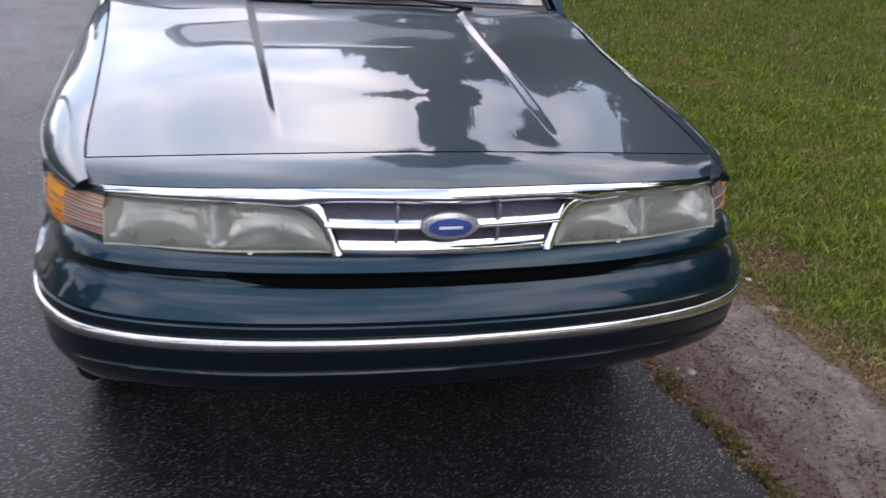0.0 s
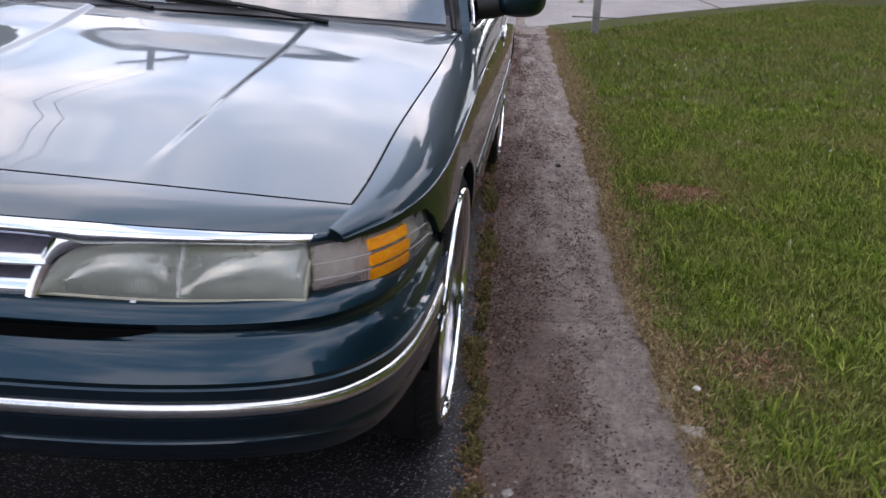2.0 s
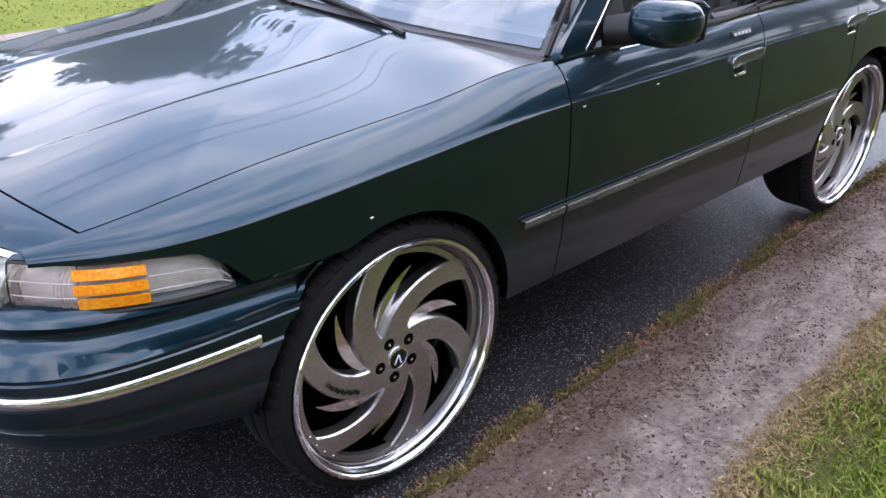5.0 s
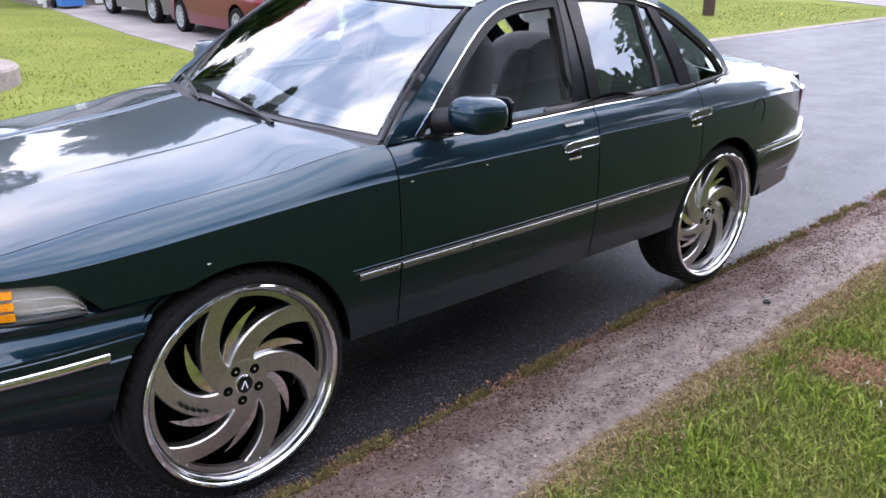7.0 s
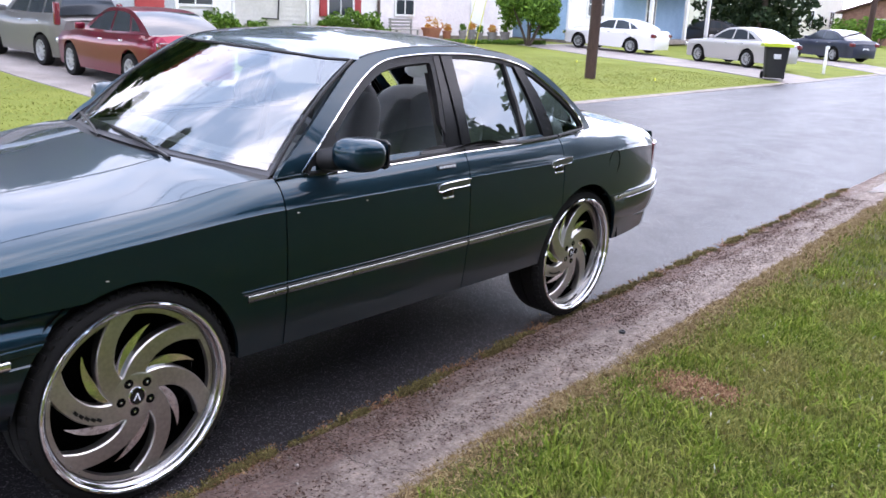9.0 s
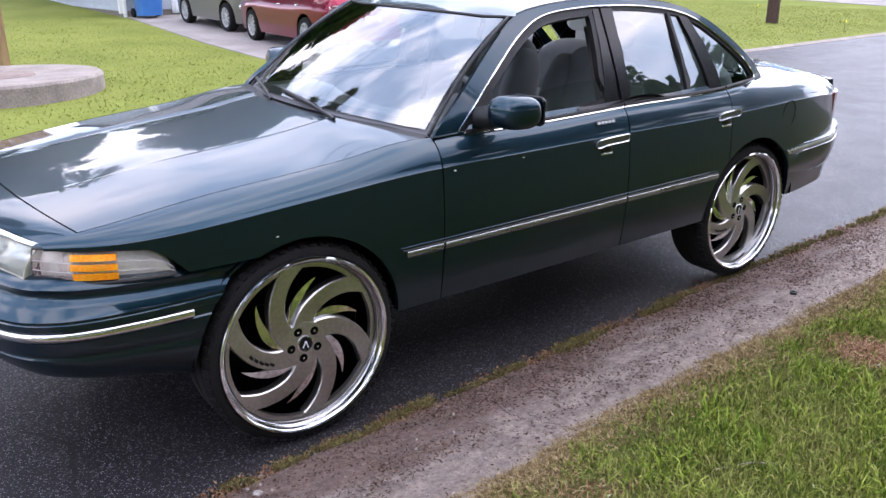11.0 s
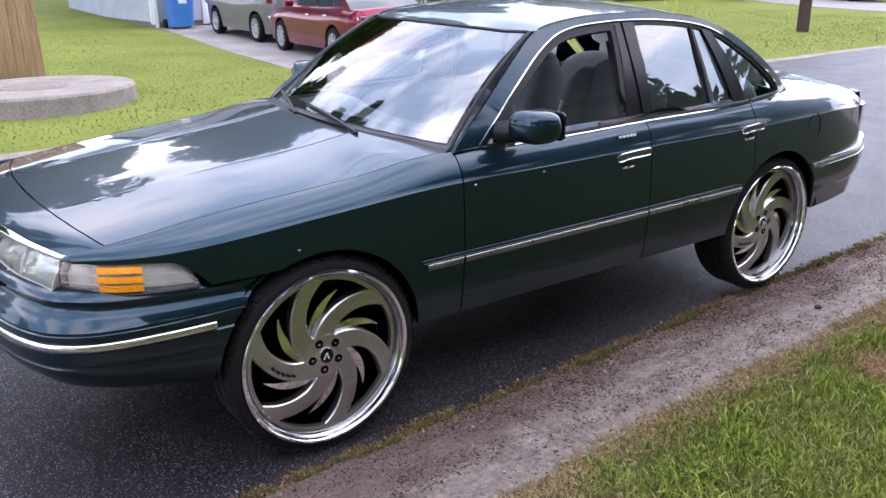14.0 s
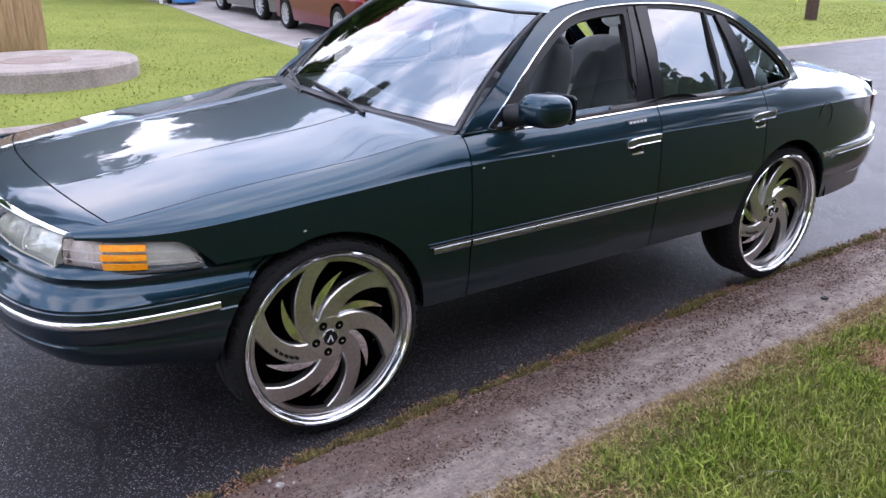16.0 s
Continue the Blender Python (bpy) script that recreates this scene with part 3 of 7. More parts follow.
BUMPER = ((0.868, 0.125), (0.867, 0.102), (0.860, 0.082), (0.848, 0.066), (0.836, 0.056), (0.826, 0.060), (0.815, 0.066), (0.804, 0.064), (0.799, 0.060), (0.792, 0.048), (0.778, 0.033), (0.758, 0.016), (0.740, 0.004), (0.735, 0.005), (0.730, 0.005), (0.727, 0.0),
          (0.706, 0.0), (0.702, 0.006), (0.669, 0.006), (0.664, 0.0), (0.640, 0.002), (0.622, 0.005), (0.618, 0.010), (0.612, 0.010), (0.606, 0.007), (0.585, 0.013), (0.560, 0.028), (0.535, 0.052), (0.520, 0.085))


def drop(s, z):
    k = 1 + 0.72 * max(0.0, (abs(s) - 0.45) / 0.55) ** 1.3
    if z < 0.66:
        z = 0.66 - (0.66 - z) * k
    if z > 0.75:
        z -= 0.03 * max(0.0, (abs(s) - 0.6) / 0.4)
    return z


def bumper_point(s, i):
    z, inset = BUMPER[i]
    if i < 11:
        inset = inset * (1 - 0.45 * max(0, (abs(s) - 0.45) / 0.55))
    p = around(s, inset)
    p.z = drop(s, z)
    a = abs(s)
    if a > 0.8:
        # the rear end of the cover follows the wheel arch
        q = min(1.0, max(0.0, (p.z - 0.44) / 0.430))
        end = -0.439 * math.sqrt(1 - q * q) - 0.002
        p.y = -0.62 + (end + 0.62) * (a - 0.8) / 0.2
    return p


SS = span(-1, 1, 96)
front_bumper = part("front_bumper", hem(sheet(bumper_point, SS, list(range(16))), 0.01, (0, 0, 0.7)), CAR_GREEN, sedan)
part("lower_cover", hem(sheet(bumper_point, SS, list(range(15, len(BUMPER)))), 0.01, (0, 0, 0.6)), CAR_LOWER, front_bumper, "dark green lower bumper cover")


def strip_point(s, v):
    a = 2 * math.pi * v
    p = around(s, 0.004 - 0.013 * max(0, math.sin(a)) ** 0.6 if math.sin(a) > 0 else 0.006)
    p.z = 0.6855 + 0.0155 * math.cos(a)
    return p


part("bumper_strip", sheet(strip_point, span(-0.985, 0.985, 96), span(0, 1, 20)), DULL_CHROME, front_bumper, "bright strip along the bumper")


def slot_point(s, v):
    p = around(s, 0.055)
    p.z = 0.8235 - 0.024 * v * (1 - abs(s / 0.32) ** 6 * 0.9)
    return p


part("air_slot", hem(sheet(slot_point, span(-0.32, 0.32, 40), [0, 1]), 0.02, (0, 0, 0.8)), DARK, front_bumper, "black air slot")

# headlamps, corner lamps and grille
hl_low_y = table((0.262, 0.5, 0.742), (-1.018, -0.986, -0.914))
hl_top_y = table((0.262, 0.5, 0.742), (-0.992, -0.942, -0.852))
hl_top_z = table((0.262, 0.275, 0.30, 0.34, 0.40, 0.55, 0.742), (0.873, 0.908, 0.938, 0.957, 0.963, 0.962, 0.952))


def lamp_point(u, v):
    x = 0.264 + 0.478 * u
    z0, z1 = 0.866 - 0.009 * u, hl_top_z(x)
    q = (z0 + (z1 - z0) * v - 0.862) / 0.1
    y = hl_low_y(x) + (hl_top_y(x) - hl_low_y(x)) * q - 0.012 * math.sin(math.pi * v)
    return Vector((x, y, z0 + (z1 - z0) * v))


def back(bm, dy):
    for v in bm.verts:
        v.co.y += dy
    return bm


def lens_material(name, colour, haze, ribs, scale, rough=0.15):
    """A ribbed plastic lens: part clear, part milky, with a gloss."""
    m, n, l, b = nodes_of(name)
    out = n["Material Output"]
    tc, wv, bp = n.new("ShaderNodeTexCoord"), n.new("ShaderNodeTexWave"), n.new("ShaderNodeBump")
    wv.bands_direction = ribs
    wv.inputs["Scale"].default_value = scale
    l.new(tc.outputs["Object"], wv.inputs["Vector"])
    bp.inputs["Strength"].default_value, bp.inputs["Distance"].default_value = 0.8, 0.006
    l.new(wv.outputs["Fac"], bp.inputs["Height"])
    l.new(bp.outputs["Normal"], b.inputs["Normal"])
    no = n.new("ShaderNodeTexNoise")
    no.inputs["Scale"].default_value, no.inputs["Detail"].default_value = 9.0, 5.0
    l.new(tc.outputs["Object"], no.inputs["Vector"])
    mr = n.new("ShaderNodeMapRange")
    mr.inputs["To Min"].default_value, mr.inputs["To Max"].default_value = haze - 0.2, haze + 0.2
    l.new(no.outputs["Fac"], mr.inputs["Value"])
    setp(b, Base_Color=(*colour, 1), Roughness=rough, Coat_Weight=0.5)
    tr, mx = n.new("ShaderNodeBsdfTransparent"), n.new("ShaderNodeMixShader")
    tr.inputs["Color"].default_value = (0.92, 0.92, 0.88, 1)
    l.new(mr.outputs["Result"], mx.inputs["Fac"])
    l.new(tr.outputs["BSDF"], mx.inputs[1])
    l.new(b.outputs["BSDF"], mx.inputs[2])
    l.new(mx.outputs["Shader"], out.inputs["Surface"])
    return m


HEAD_LENS = lens_material("hazed headlamp lens", (0.56, 0.58, 0.51), 0.42, "X", 52)
CORNER_LENS = lens_material("ribbed corner lens", (0.48, 0.45, 0.45), 0.20, "X", 60)
# reflected amber and pale sheen are put into this lens's colour and haze
PINK_LENS = lens_material("pale front corner lens", (0.70, 0.54, 0.51), 0.34, "X", 60)
AMBER_FRONT = lens_material("amber tinted lens", (0.62, 0.33, 0.24), 0.75, "Z", 40)
# the bars' returned light is painted as a very bright amber
AMBER = varied("amber reflector", (0.95, 0.20, 0.0), (1.0, 0.47, 0.008), scale=110, fine=260, rough=(0.06, 0.2), bump=0.9, dist=0.004, lo=0.4, hi=0.6, Coat_Weight=0.6)
RED_LENS = varied("red lamp lens", (0.10, 0.010, 0.014), (0.17, 0.022, 0.028), scale=10, fine=120, rough=(0.1, 0.2), bump=0.1, Coat_Weight=0.6)
REFLECTOR = varied("lamp reflector", (0.40, 0.40, 0.39), (0.88, 0.88, 0.86), scale=5, fine=8, rough=(0.12, 0.3), bump=0.12, dist=0.03, metallic=1.0)
BLUE_BADGE = plain("blue enamel", (0.045, 0.085, 0.30), rough=0.15, Coat_Weight=0.8)
WHITE_BAR = plain("white enamel", (0.75, 0.76, 0.8), rough=0.25)
GRIP = plain("smoked handle plate", (0.13, 0.14, 0.145), rough=0.3, metallic=0.8)
SEAL = plain("rubber seal", (0.014, 0.014, 0.014), rough=0.6)
YELLOWED = varied("yellowed lamp rim", (0.26, 0.25, 0.18), (0.40, 0.38, 0.29), scale=20, fine=90, rough=(0.3, 0.5), bump=0.05)


def bowl_point(u, v):
    p = lamp_point(0.015 + 0.97 * u, 0.06 + 0.88 * v)
    w = (u * 2) % 1.0
    d = 0.06 * math.sqrt(max(0.0, 4 * w * (1 - w))) * math.sqrt(max(0.0, 4 * v * (1 - v)))
    return p + Vector((0, 0.02 + d, 0))


def headlamp(sign):
    f = (lambda b: b) if sign > 0 else flipped
    bowl = part("headlamp", f(sheet(bowl_point, span(0, 1, 28), span(0, 1, 10))), REFLECTOR, sedan, "milky rectangular headlamp with rounded inner end")
    lens = part("lens", f(hem(sheet(lamp_point, span(0, 1, 30), span(0, 1, 10)), 0.03, (0.5, 0, 0.9))), HEAD_LENS, bowl, "hazed ribbed lens")
    lens.visible_shadow = False
    rim = [lamp_point(u, 0) for u in span(0, 1, 20)] + [lamp_point(1, v) for v in span(0.1, 1, 8)]
    part("lens_rim", f(tube([p + Vector((0, -0.001, 0.004)) for p in rim], 0.0035, 6)), YELLOWED, bowl, "yellowed lens edge")
    edge = [lamp_point(u, 0) + Vector((0, 0.004, -0.003)) for u in span(0, 1, 20)]
    part("seal", f(tube(edge, 0.004, 6)), SEAL, bowl)
    bar = [lamp_point(0.52, v) + Vector((0, 0.012, 0)) for v in span(0.04, 0.96, 6)]
    part("divider", f(tube(bar, 0.005, 6)), WHITE_BAR, bowl, "pale upright divider")
    for u in (0.36, 0.72):
        part("clip", f(box((0.012, 0.012, 0.010), lamp_point(u, 0) + Vector((0, -0.002, -0.001)), 0.003)), WHITE_BAR, bowl)


cl_x = table((0, 0.2, 0.4, 0.58, 0.72, 0.86, 1.0), (0.745, 0.802, 0.850, 0.884, 0.905, 0.919, 0.926))
cl_y = table((0, 0.2, 0.4, 0.58, 0.72, 0.86, 1.0), (-0.888, -0.836, -0.775, -0.702, -0.628, -0.552, -0.474))


def corner_point(u, v, out=0.0):
    z0 = 0.857 - 0.022 * u
    x, y = cl_x(u), cl_y(u)
    e = 0.03
    d = Vector((cl_x(min(1, u + e)) - cl_x(max(0, u - e)), cl_y(min(1, u + e)) - cl_y(max(0, u - e)), 0)).normalized()
    n = Vector((d.y, -d.x, 0))
    z1 = min(lamp_top(y), 0.956)
    z = z0 + (z1 - z0) * v
    p = Vector((x, y, z)) + n * (out + 0.008 * math.sin(math.pi * v) - 0.012 * v)
    return p


def corner_lamp(sign):
    f = (lambda b: b) if sign > 0 else flipped
    backing = part("corner_lamp", f(hem(sheet(lambda u, v: corner_point(u, v, -0.03), span(0.02, 0.98, 20), span(0.02, 0.98, 5)), 0.02, (0, 0, 0.9))), CORNER_BACK, sedan, "wrap-round corner lamp, clear and amber")
    for name, a, b, mat, lab in (("front_lens", 0.0, 0.37, PINK_LENS if sign > 0 else AMBER_FRONT, "pale ribbed lens"), ("rear_lens", 0.655, 1.0, CORNER_LENS, "clear ribbed lens")):
        ob = part(name, f(hem(sheet(lambda u, v: corner_point(u, v), span(a, b, 14), span(0, 1, 8)), 0.02, (0, 0, 0.9))), mat, backing, lab)
        ob.visible_shadow = False
    part("amber_base", f(hem(sheet(lambda u, v: corner_point(u, v, -0.004), span(0.37, 0.655, 12), span(0, 1, 8)), 0.02, (0, 0, 0.9))), CORNER_LENS, backing, "clear lens between the amber bars")
    for k in range(3):
        a, b = 0.07 + 0.315 * k, 0.29 + 0.315 * k
        part("amber_bar", f(hem(sheet(lambda u, v: corner_point(u, v, 0.002), span(0.350 + 0.012 * (k == 0), 0.665, 12), span(a, b, 3)), 0.008, (0, 0, 0.9))), AMBER, backing, "amber reflector bar, its glow put into the colour")
    for v in (0.34, 0.655):
        for a, b in ((0.01, 0.36), (0.665, 0.985)):
            part("ridge", f(tube([corner_point(u, v, 0.0015) for u in span(a, b, 12)], 0.0013, 5)), RIDGE, backing, "pale moulded ridge")
    rim = [corner_point(u, 0, 0.001) for u in span(0, 1, 24)]
    part("seal", f(tube([p + Vector((0, 0, -0.003)) for p in rim], 0.005, 6)), SEAL, backing)
    part("inner_seal", f(tube([corner_point(0.0, v, 0.0) for v in span(0, 1, 6)], 0.0022, 6)), SEAL, backing)
    part("upper_seal", f(tube([corner_point(u, 1, -0.002) + Vector((0, 0, 0.002)) for u in span(0, 1, 30)], 0.004, 6)), SEAL, backing)


RIDGE = plain("moulded lens ridge", (0.45, 0.43, 0.43), rough=0.2)
CORNER_BACK = varied("bright lamp lining", (0.66, 0.63, 0.62), (0.90, 0.88, 0.87), scale=14, fine=60, rough=(0.12, 0.3), bump=0.2, dist=0.006, metallic=0.25)


def header_corner(x, v):
    """The painted corner between the header panel and the top of the corner lamp."""
    lo = corner_point(0.2 * (x - 0.745) / 0.057, 1) + Vector((0, 0, 0.003))
    up = Vector((x, nose_y(x) + 0.004, nose_z(x) + 0.001))
    return up.lerp(lo, v) + Vector((0.002, -0.003, 0.003)) * math.sin(math.pi * v)


for f in ((lambda b: b), flipped):
    part("header_corner", f(hem(sheet(header_corner, span(0.742, 0.812, 10), span(0, 1, 5)), 0.012, (0.6, -0.6, 0.8))), CAR_GREEN, sedan)
for s in (1, -1):
    headlamp(s)
    corner_lamp(s)

# grille: bright face bars round four deep cells, an oval badge
def grille_y(x):
    return -1.027 + 0.30 * x * x


LEDGE = varied("satin grille ledge", (0.28, 0.27, 0.34), (0.38, 0.37, 0.44), scale=10, fine=80, rough=(0.25, 0.4), bump=0.02, metallic=0.7)
grille = part("grille", hem(sheet(lambda u, v: Vector((u * 0.31, -0.945 + 0.02 * abs(u) ** 2, 0.868 + 0.118 * v)), span(-1, 1, 20), [0, 0.5, 1]), 0.02, (0, 0, 0.9)), GREY_GRILLE, sedan, "dark grille with bright bars")


def bar_of(z, half, h, tilt, deep=0.02):
    """A bright bar whose face leans back by tilt."""
    return hem(sheet(lambda x, v: Vector((x, grille_y(x) + tilt * (v - 0.5) * h - 0.003 * math.sin(math.pi * v), z + h * (v - 0.5))), span(-half, half, 28), span(0, 1, 6)), deep, (0, 0, z))


part("lower_bar", bar_of(0.8765, 0.250, 0.028, 0.35), CHROME, grille, "bright chrome bar")
part("middle_bar", bar_of(0.9325, 0.276, 0.019, 0.60), CHROME, grille, "bright chrome bar")
for z0, z1, half in ((0.889, 0.922, 0.262), (0.941, 0.978, 0.290)):
    part("cell_ledge", hem(sheet(lambda x, v: Vector((x, grille_y(x) + 0.004 + 0.045 * v ** 0.7, z0 + (z1 - z0) * 0.95 * v)), span(-half, half, 20), span(0, 1, 6)), 0.004, (0, 0, 0.8)), LEDGE, grille, "sloping grey ledge")
    for x in (-0.118, 0.118):
        part("upright_bar", box((0.007, 0.030, z1 - z0), (x, grille_y(x) + 0.012, (z0 + z1) / 2), 0.0015), LEDGE, grille)
for s in (1, -1):
    inner = [(0.259, 0.856), (0.2635, 0.880), (0.274, 0.908), (0.295, 0.938), (0.338, 0.9585), (0.40, 0.9655)]
    outer = [(0.236, 0.862), (0.243, 0.886), (0.254, 0.914), (0.272, 0.950), (0.298, 0.978), (0.36, 0.980)]
    ends = [[smooth_loop([Vector((*p, 0)) for p in lp], 4, closed=False)[k] for k in range(21)] for lp in (inner, outer)]
    bm = sheet(lambda k, v: Vector((s * ends[1][k].lerp(ends[0][k], v).x, hl_low_y(max(0.262, ends[1][k].lerp(ends[0][k], v).x)) + 0.26 * (ends[0][k].y - 0.862) - 0.004 - 0.004 * math.sin(math.pi * v), ends[1][k].lerp(ends[0][k], v).y)), list(range(21)), span(0, 1, 4))
    part("end_bar", hem(bm, 0.02, (0, 0, 0.92)), CHROME, grille, "curved bright end beside the headlamp")


def oval(a, b, d0, d1, dome):
    prof = []
    bm = bmesh.new()
    rings = []
    for k, (q, dy) in enumerate(((1.0, 0.0), (1.0, -d0), (0.96, -d1), (0.5, -d1 - dome), (0.02, -d1 - dome * 1.3))):
        rings.append([bm.verts.new((a * q * math.cos(2 * math.pi * j / 48), dy, b * q * math.sin(2 * math.pi * j / 48))) for j in range(48)])
    for i in range(4):
        for j in range(48):
            bm.faces.new((rings[i][j], rings[i][(j + 1) % 48], rings[i + 1][(j + 1) % 48], rings[i + 1][j]))
    bm.faces.new(rings[4])
    return bm


b = oval(0.068, 0.033, 0.010, 0.014, 0.004)
b.transform(Matrix.Translation((0, -1.026, 0.932)))
badge = part("badge", b, plain("satin badge rim", (0.80, 0.80, 0.83), rough=0.22, metallic=0.8), grille, "oval badge with a bright rim")
b = oval(0.051, 0.0215, 0.006, 0.008, 0.002)
b.transform(Matrix.Translation((0, -1.0365, 0.932)))
field = part("badge_field", b, BLUE_BADGE, badge, "blue enamel oval")
# the emblem: one plain pale bar
part("badge_mark", box((0.054, 0.002, 0.007), (0, -1.0478, 0.932), 0.0009), WHITE_BAR, badge, "plain pale bar")

# ---- greenhouse ----
def glass_x(y, z):
    xb = top_x(y) - 0.002 if y > 0.78 else 0.893
    q = max(0.0, (z - 1.15) / 0.45)
    return xb - (xb - 0.70) * q ** 1.2


def on_side(off=0.0):
    return lambda y, z: Vector((glass_x(y, z) + off, y, z))


DLO = [(0.795, 1.158), (0.81, 1.182), (0.87, 1.235), (1.02, 1.355), (1.18, 1.472), (1.30, 1.543), (1.40, 1.582), (1.52, 1.602), (1.70, 1.612), (1.84, 1.613), (2.05, 1.606), (2.31, 1.578), (2.50, 1.525), (2.69, 1.412), (2.84, 1.305), (2.93, 1.215), (2.935, 1.182), (2.90, 1.170), (2.65, 1.160), (2.2, 1.160), (1.8, 1.160), (1.2, 1.158), (0.9, 1.155)]
RAIL = [(0.655, 1.150), (0.70, 1.195), (0.80, 1.272), (0.95, 1.390), (1.10, 1.500), (1.22, 1.578), (1.30, 1.605), (1.42, 1.626), (1.61, 1.642), (1.83, 1.644), (2.10, 1.634), (2.41, 1.590), (2.60, 1.518), (2.75, 1.425), (2.90, 1.315), (3.02, 1.215), (3.06, 1.172)]


def inset_loop(pts, d):
    """The closed outline moved inwards by d."""
    out, k = [], len(pts)
    area = sum(pts[i][0] * pts[(i + 1) % k][1] - pts[(i + 1) % k][0] * pts[i][1] for i in range(k))
    sg = 1 if area > 0 else -1
    for i in range(k):
        a, b = Vector(pts[i - 1]), Vector(pts[(i + 1) % k])
        t = (b - a).normalized()
        out.append((pts[i][0] - sg * t.y * d, pts[i][1] + sg * t.x * d))
    return out


def split_ring(name, outer, inner, mat, parent, off=0.0, depth=0.02, label=""):
    for f in ((lambda b: b), flipped):
        bm = fill(outer, [inner], on_side(off))
        part(name, f(hem(bm, depth, (0, 1.8, 1.3))), mat, parent, label)


dlo_f = [(p.x, p.y) for p in smooth_loop(DLO, 4)]
rail_f = [(p.x, p.y) for p in smooth_loop(RAIL, 5, closed=False)]
belt_back = [(y, top_z(y) + 0.002) for y in span(3.0, 0.70, 40)]
frame_outline = rail_f + [p for p in belt_back if p[0] < 3.04]
for f in ((lambda b: b), flipped):
    part("door_frame_and_pillar", f(hem(fill(frame_outline, [dlo_f], on_side(0.0)), 0.03, (0, 1.8, 1.3))), CAR_GREEN, sedan, "painted pillars and window frame")
    part("window_moulding", f(tube([on_side(0.002)(y, z) for y, z in dlo_f], 0.0036, 6, closed=True)), CHROME, sedan, "thin bright window moulding")
    inner = inset_loop(dlo_f, 0.022)
    part("window_seal", f(hem(fill(inset_loop(dlo_f, 0.004), [inner], on_side(-0.006)), 0.02, (0, 1.8, 1.3))), BLACK, sedan, "black window seal")

# black run channels round the door windows
for lp, d in (([(0.87, 1.172), (1.02, 1.340), (1.18, 1.458), (1.30, 1.530), (1.40, 1.570), (1.52, 1.590), (1.69, 1.600), (1.758, 1.590), (1.742, 1.45), (1.712, 1.30), (1.682, 1.172)], 0.030), ([(1.868, 1.172), (1.882, 1.40), (1.898, 1.595), (2.10, 1.595), (2.305, 1.570), (2.308, 1.40), (2.312, 1.172)], 0.010)):
    ring = [(p.x, p.y) for p in smooth_loop(lp, 4)]
    for f in ((lambda b: b), flipped):
        part("run_channel", f(hem(fill(ring, [inset_loop(ring, d)], on_side(-0.008)), 0.03, (0, 1.8, 1.3))), BLACK, sedan, "black window channel")

B_PILLAR = [(1.675, 1.163), (1.715, 1.30), (1.745, 1.45), (1.765, 1.60), (1.90, 1.60), (1.885, 1.45), (1.875, 1.30), (1.868, 1.163)]
C_BAR = [(2.50, 1.165), (2.47, 1.28), (2.43, 1.42), (2.385, 1.545), (2.455, 1.53), (2.53, 1.40), (2.585, 1.25), (2.60, 1.165)]
DIVIDER = [(2.305, 1.165), (2.305, 1.35), (2.30, 1.572), (2.318, 1.570), (2.328, 1.35), (2.33, 1.165)]
CORNER = [(0.81, 1.165), (0.93, 1.262), (1.005, 1.318), (1.01, 1.165)]
for f in ((lambda b: b), flipped):
    for nm, lp, mat, off in (("centre_pillar", B_PILLAR, BLACK_GLOSS, -0.004), ("rear_pillar_trim", C_BAR, BLACK_GLOSS, -0.004), ("window_divider", DIVIDER, BLACK, -0.003), ("mirror_sail", CORNER, BLACK, -0.003)):
        part(nm, f(hem(fill(lp, (), on_side(off)), 0.02, (0, 1.8, 1.3))), mat, sedan)
    part("door_gap", f(tube([on_side(-0.002)(1.79 + 0.05 * (z - 1.16), z) for z in span(1.16, 1.61, 8)], 0.004, 5)), DARK, sedan)


def pane(name, loop, mat, only=None):
    for f in ((lambda b: b), flipped):
        if only == "near" and f is flipped:
            continue
        ob = part(name, f(hem(fill(loop, (), on_side(-0.014)), 0.004, (0, 1.8, 1.3))), mat, sedan, "tinted window glass")
        ob.visible_shadow = False


pane("rear_window_glass", [(1.86, 1.15), (1.88, 1.4), (1.89, 1.60), (2.1, 1.60), (2.31, 1.575), (2.32, 1.15)], TINT)
pane("vent_glass", [(2.32, 1.15), (2.31, 1.575), (2.42, 1.55), (2.55, 1.15)], TINT)
pane("quarter_glass", [(2.58, 1.15), (2.44, 1.54), (2.52, 1.515), (2.69, 1.405), (2.84, 1.30), (2.93, 1.21), (2.92, 1.165)], TINT)
# the driver's window is almost wholly wound down: only its curved top edge stands above the belt
pane("front_window_glass", [(1.0, 1.13), (1.06, 1.19), (1.15, 1.235), (1.28, 1.268), (1.42, 1.284), (1.56, 1.29), (1.69, 1.288), (1.69, 1.13)], GLASS)

# belt strip, roof, windscreen, rear glass
for f in ((lambda b: b), flipped):
    for a, b in ((0.82, 1.792), (1.803, 2.615), (2.63, 2.93)):
        part("belt_strip", f(tube([Vector((top_x(y) + 0.003, y, top_z(y) + 0.003)) for y in span(a, b, 16)], 0.0038, 6)), CHROME, sedan, "bright strip below the windows")
        part("belt_seal", f(tube([Vector((top_x(y) - 0.004, y, top_z(y) + 0.014)) for y in span(a, b, 16)], 0.009, 6)), BLACK, sedan)

rail_z = table([p[0] for p in RAIL], [p[1] for p in RAIL])


def roof_front(x):
    return 1.18 + 0.075 * (abs(x) / 0.68) ** 2


def roof_rear(x):
    return 2.50 + 0.06 * (abs(x) / 0.68) ** 2


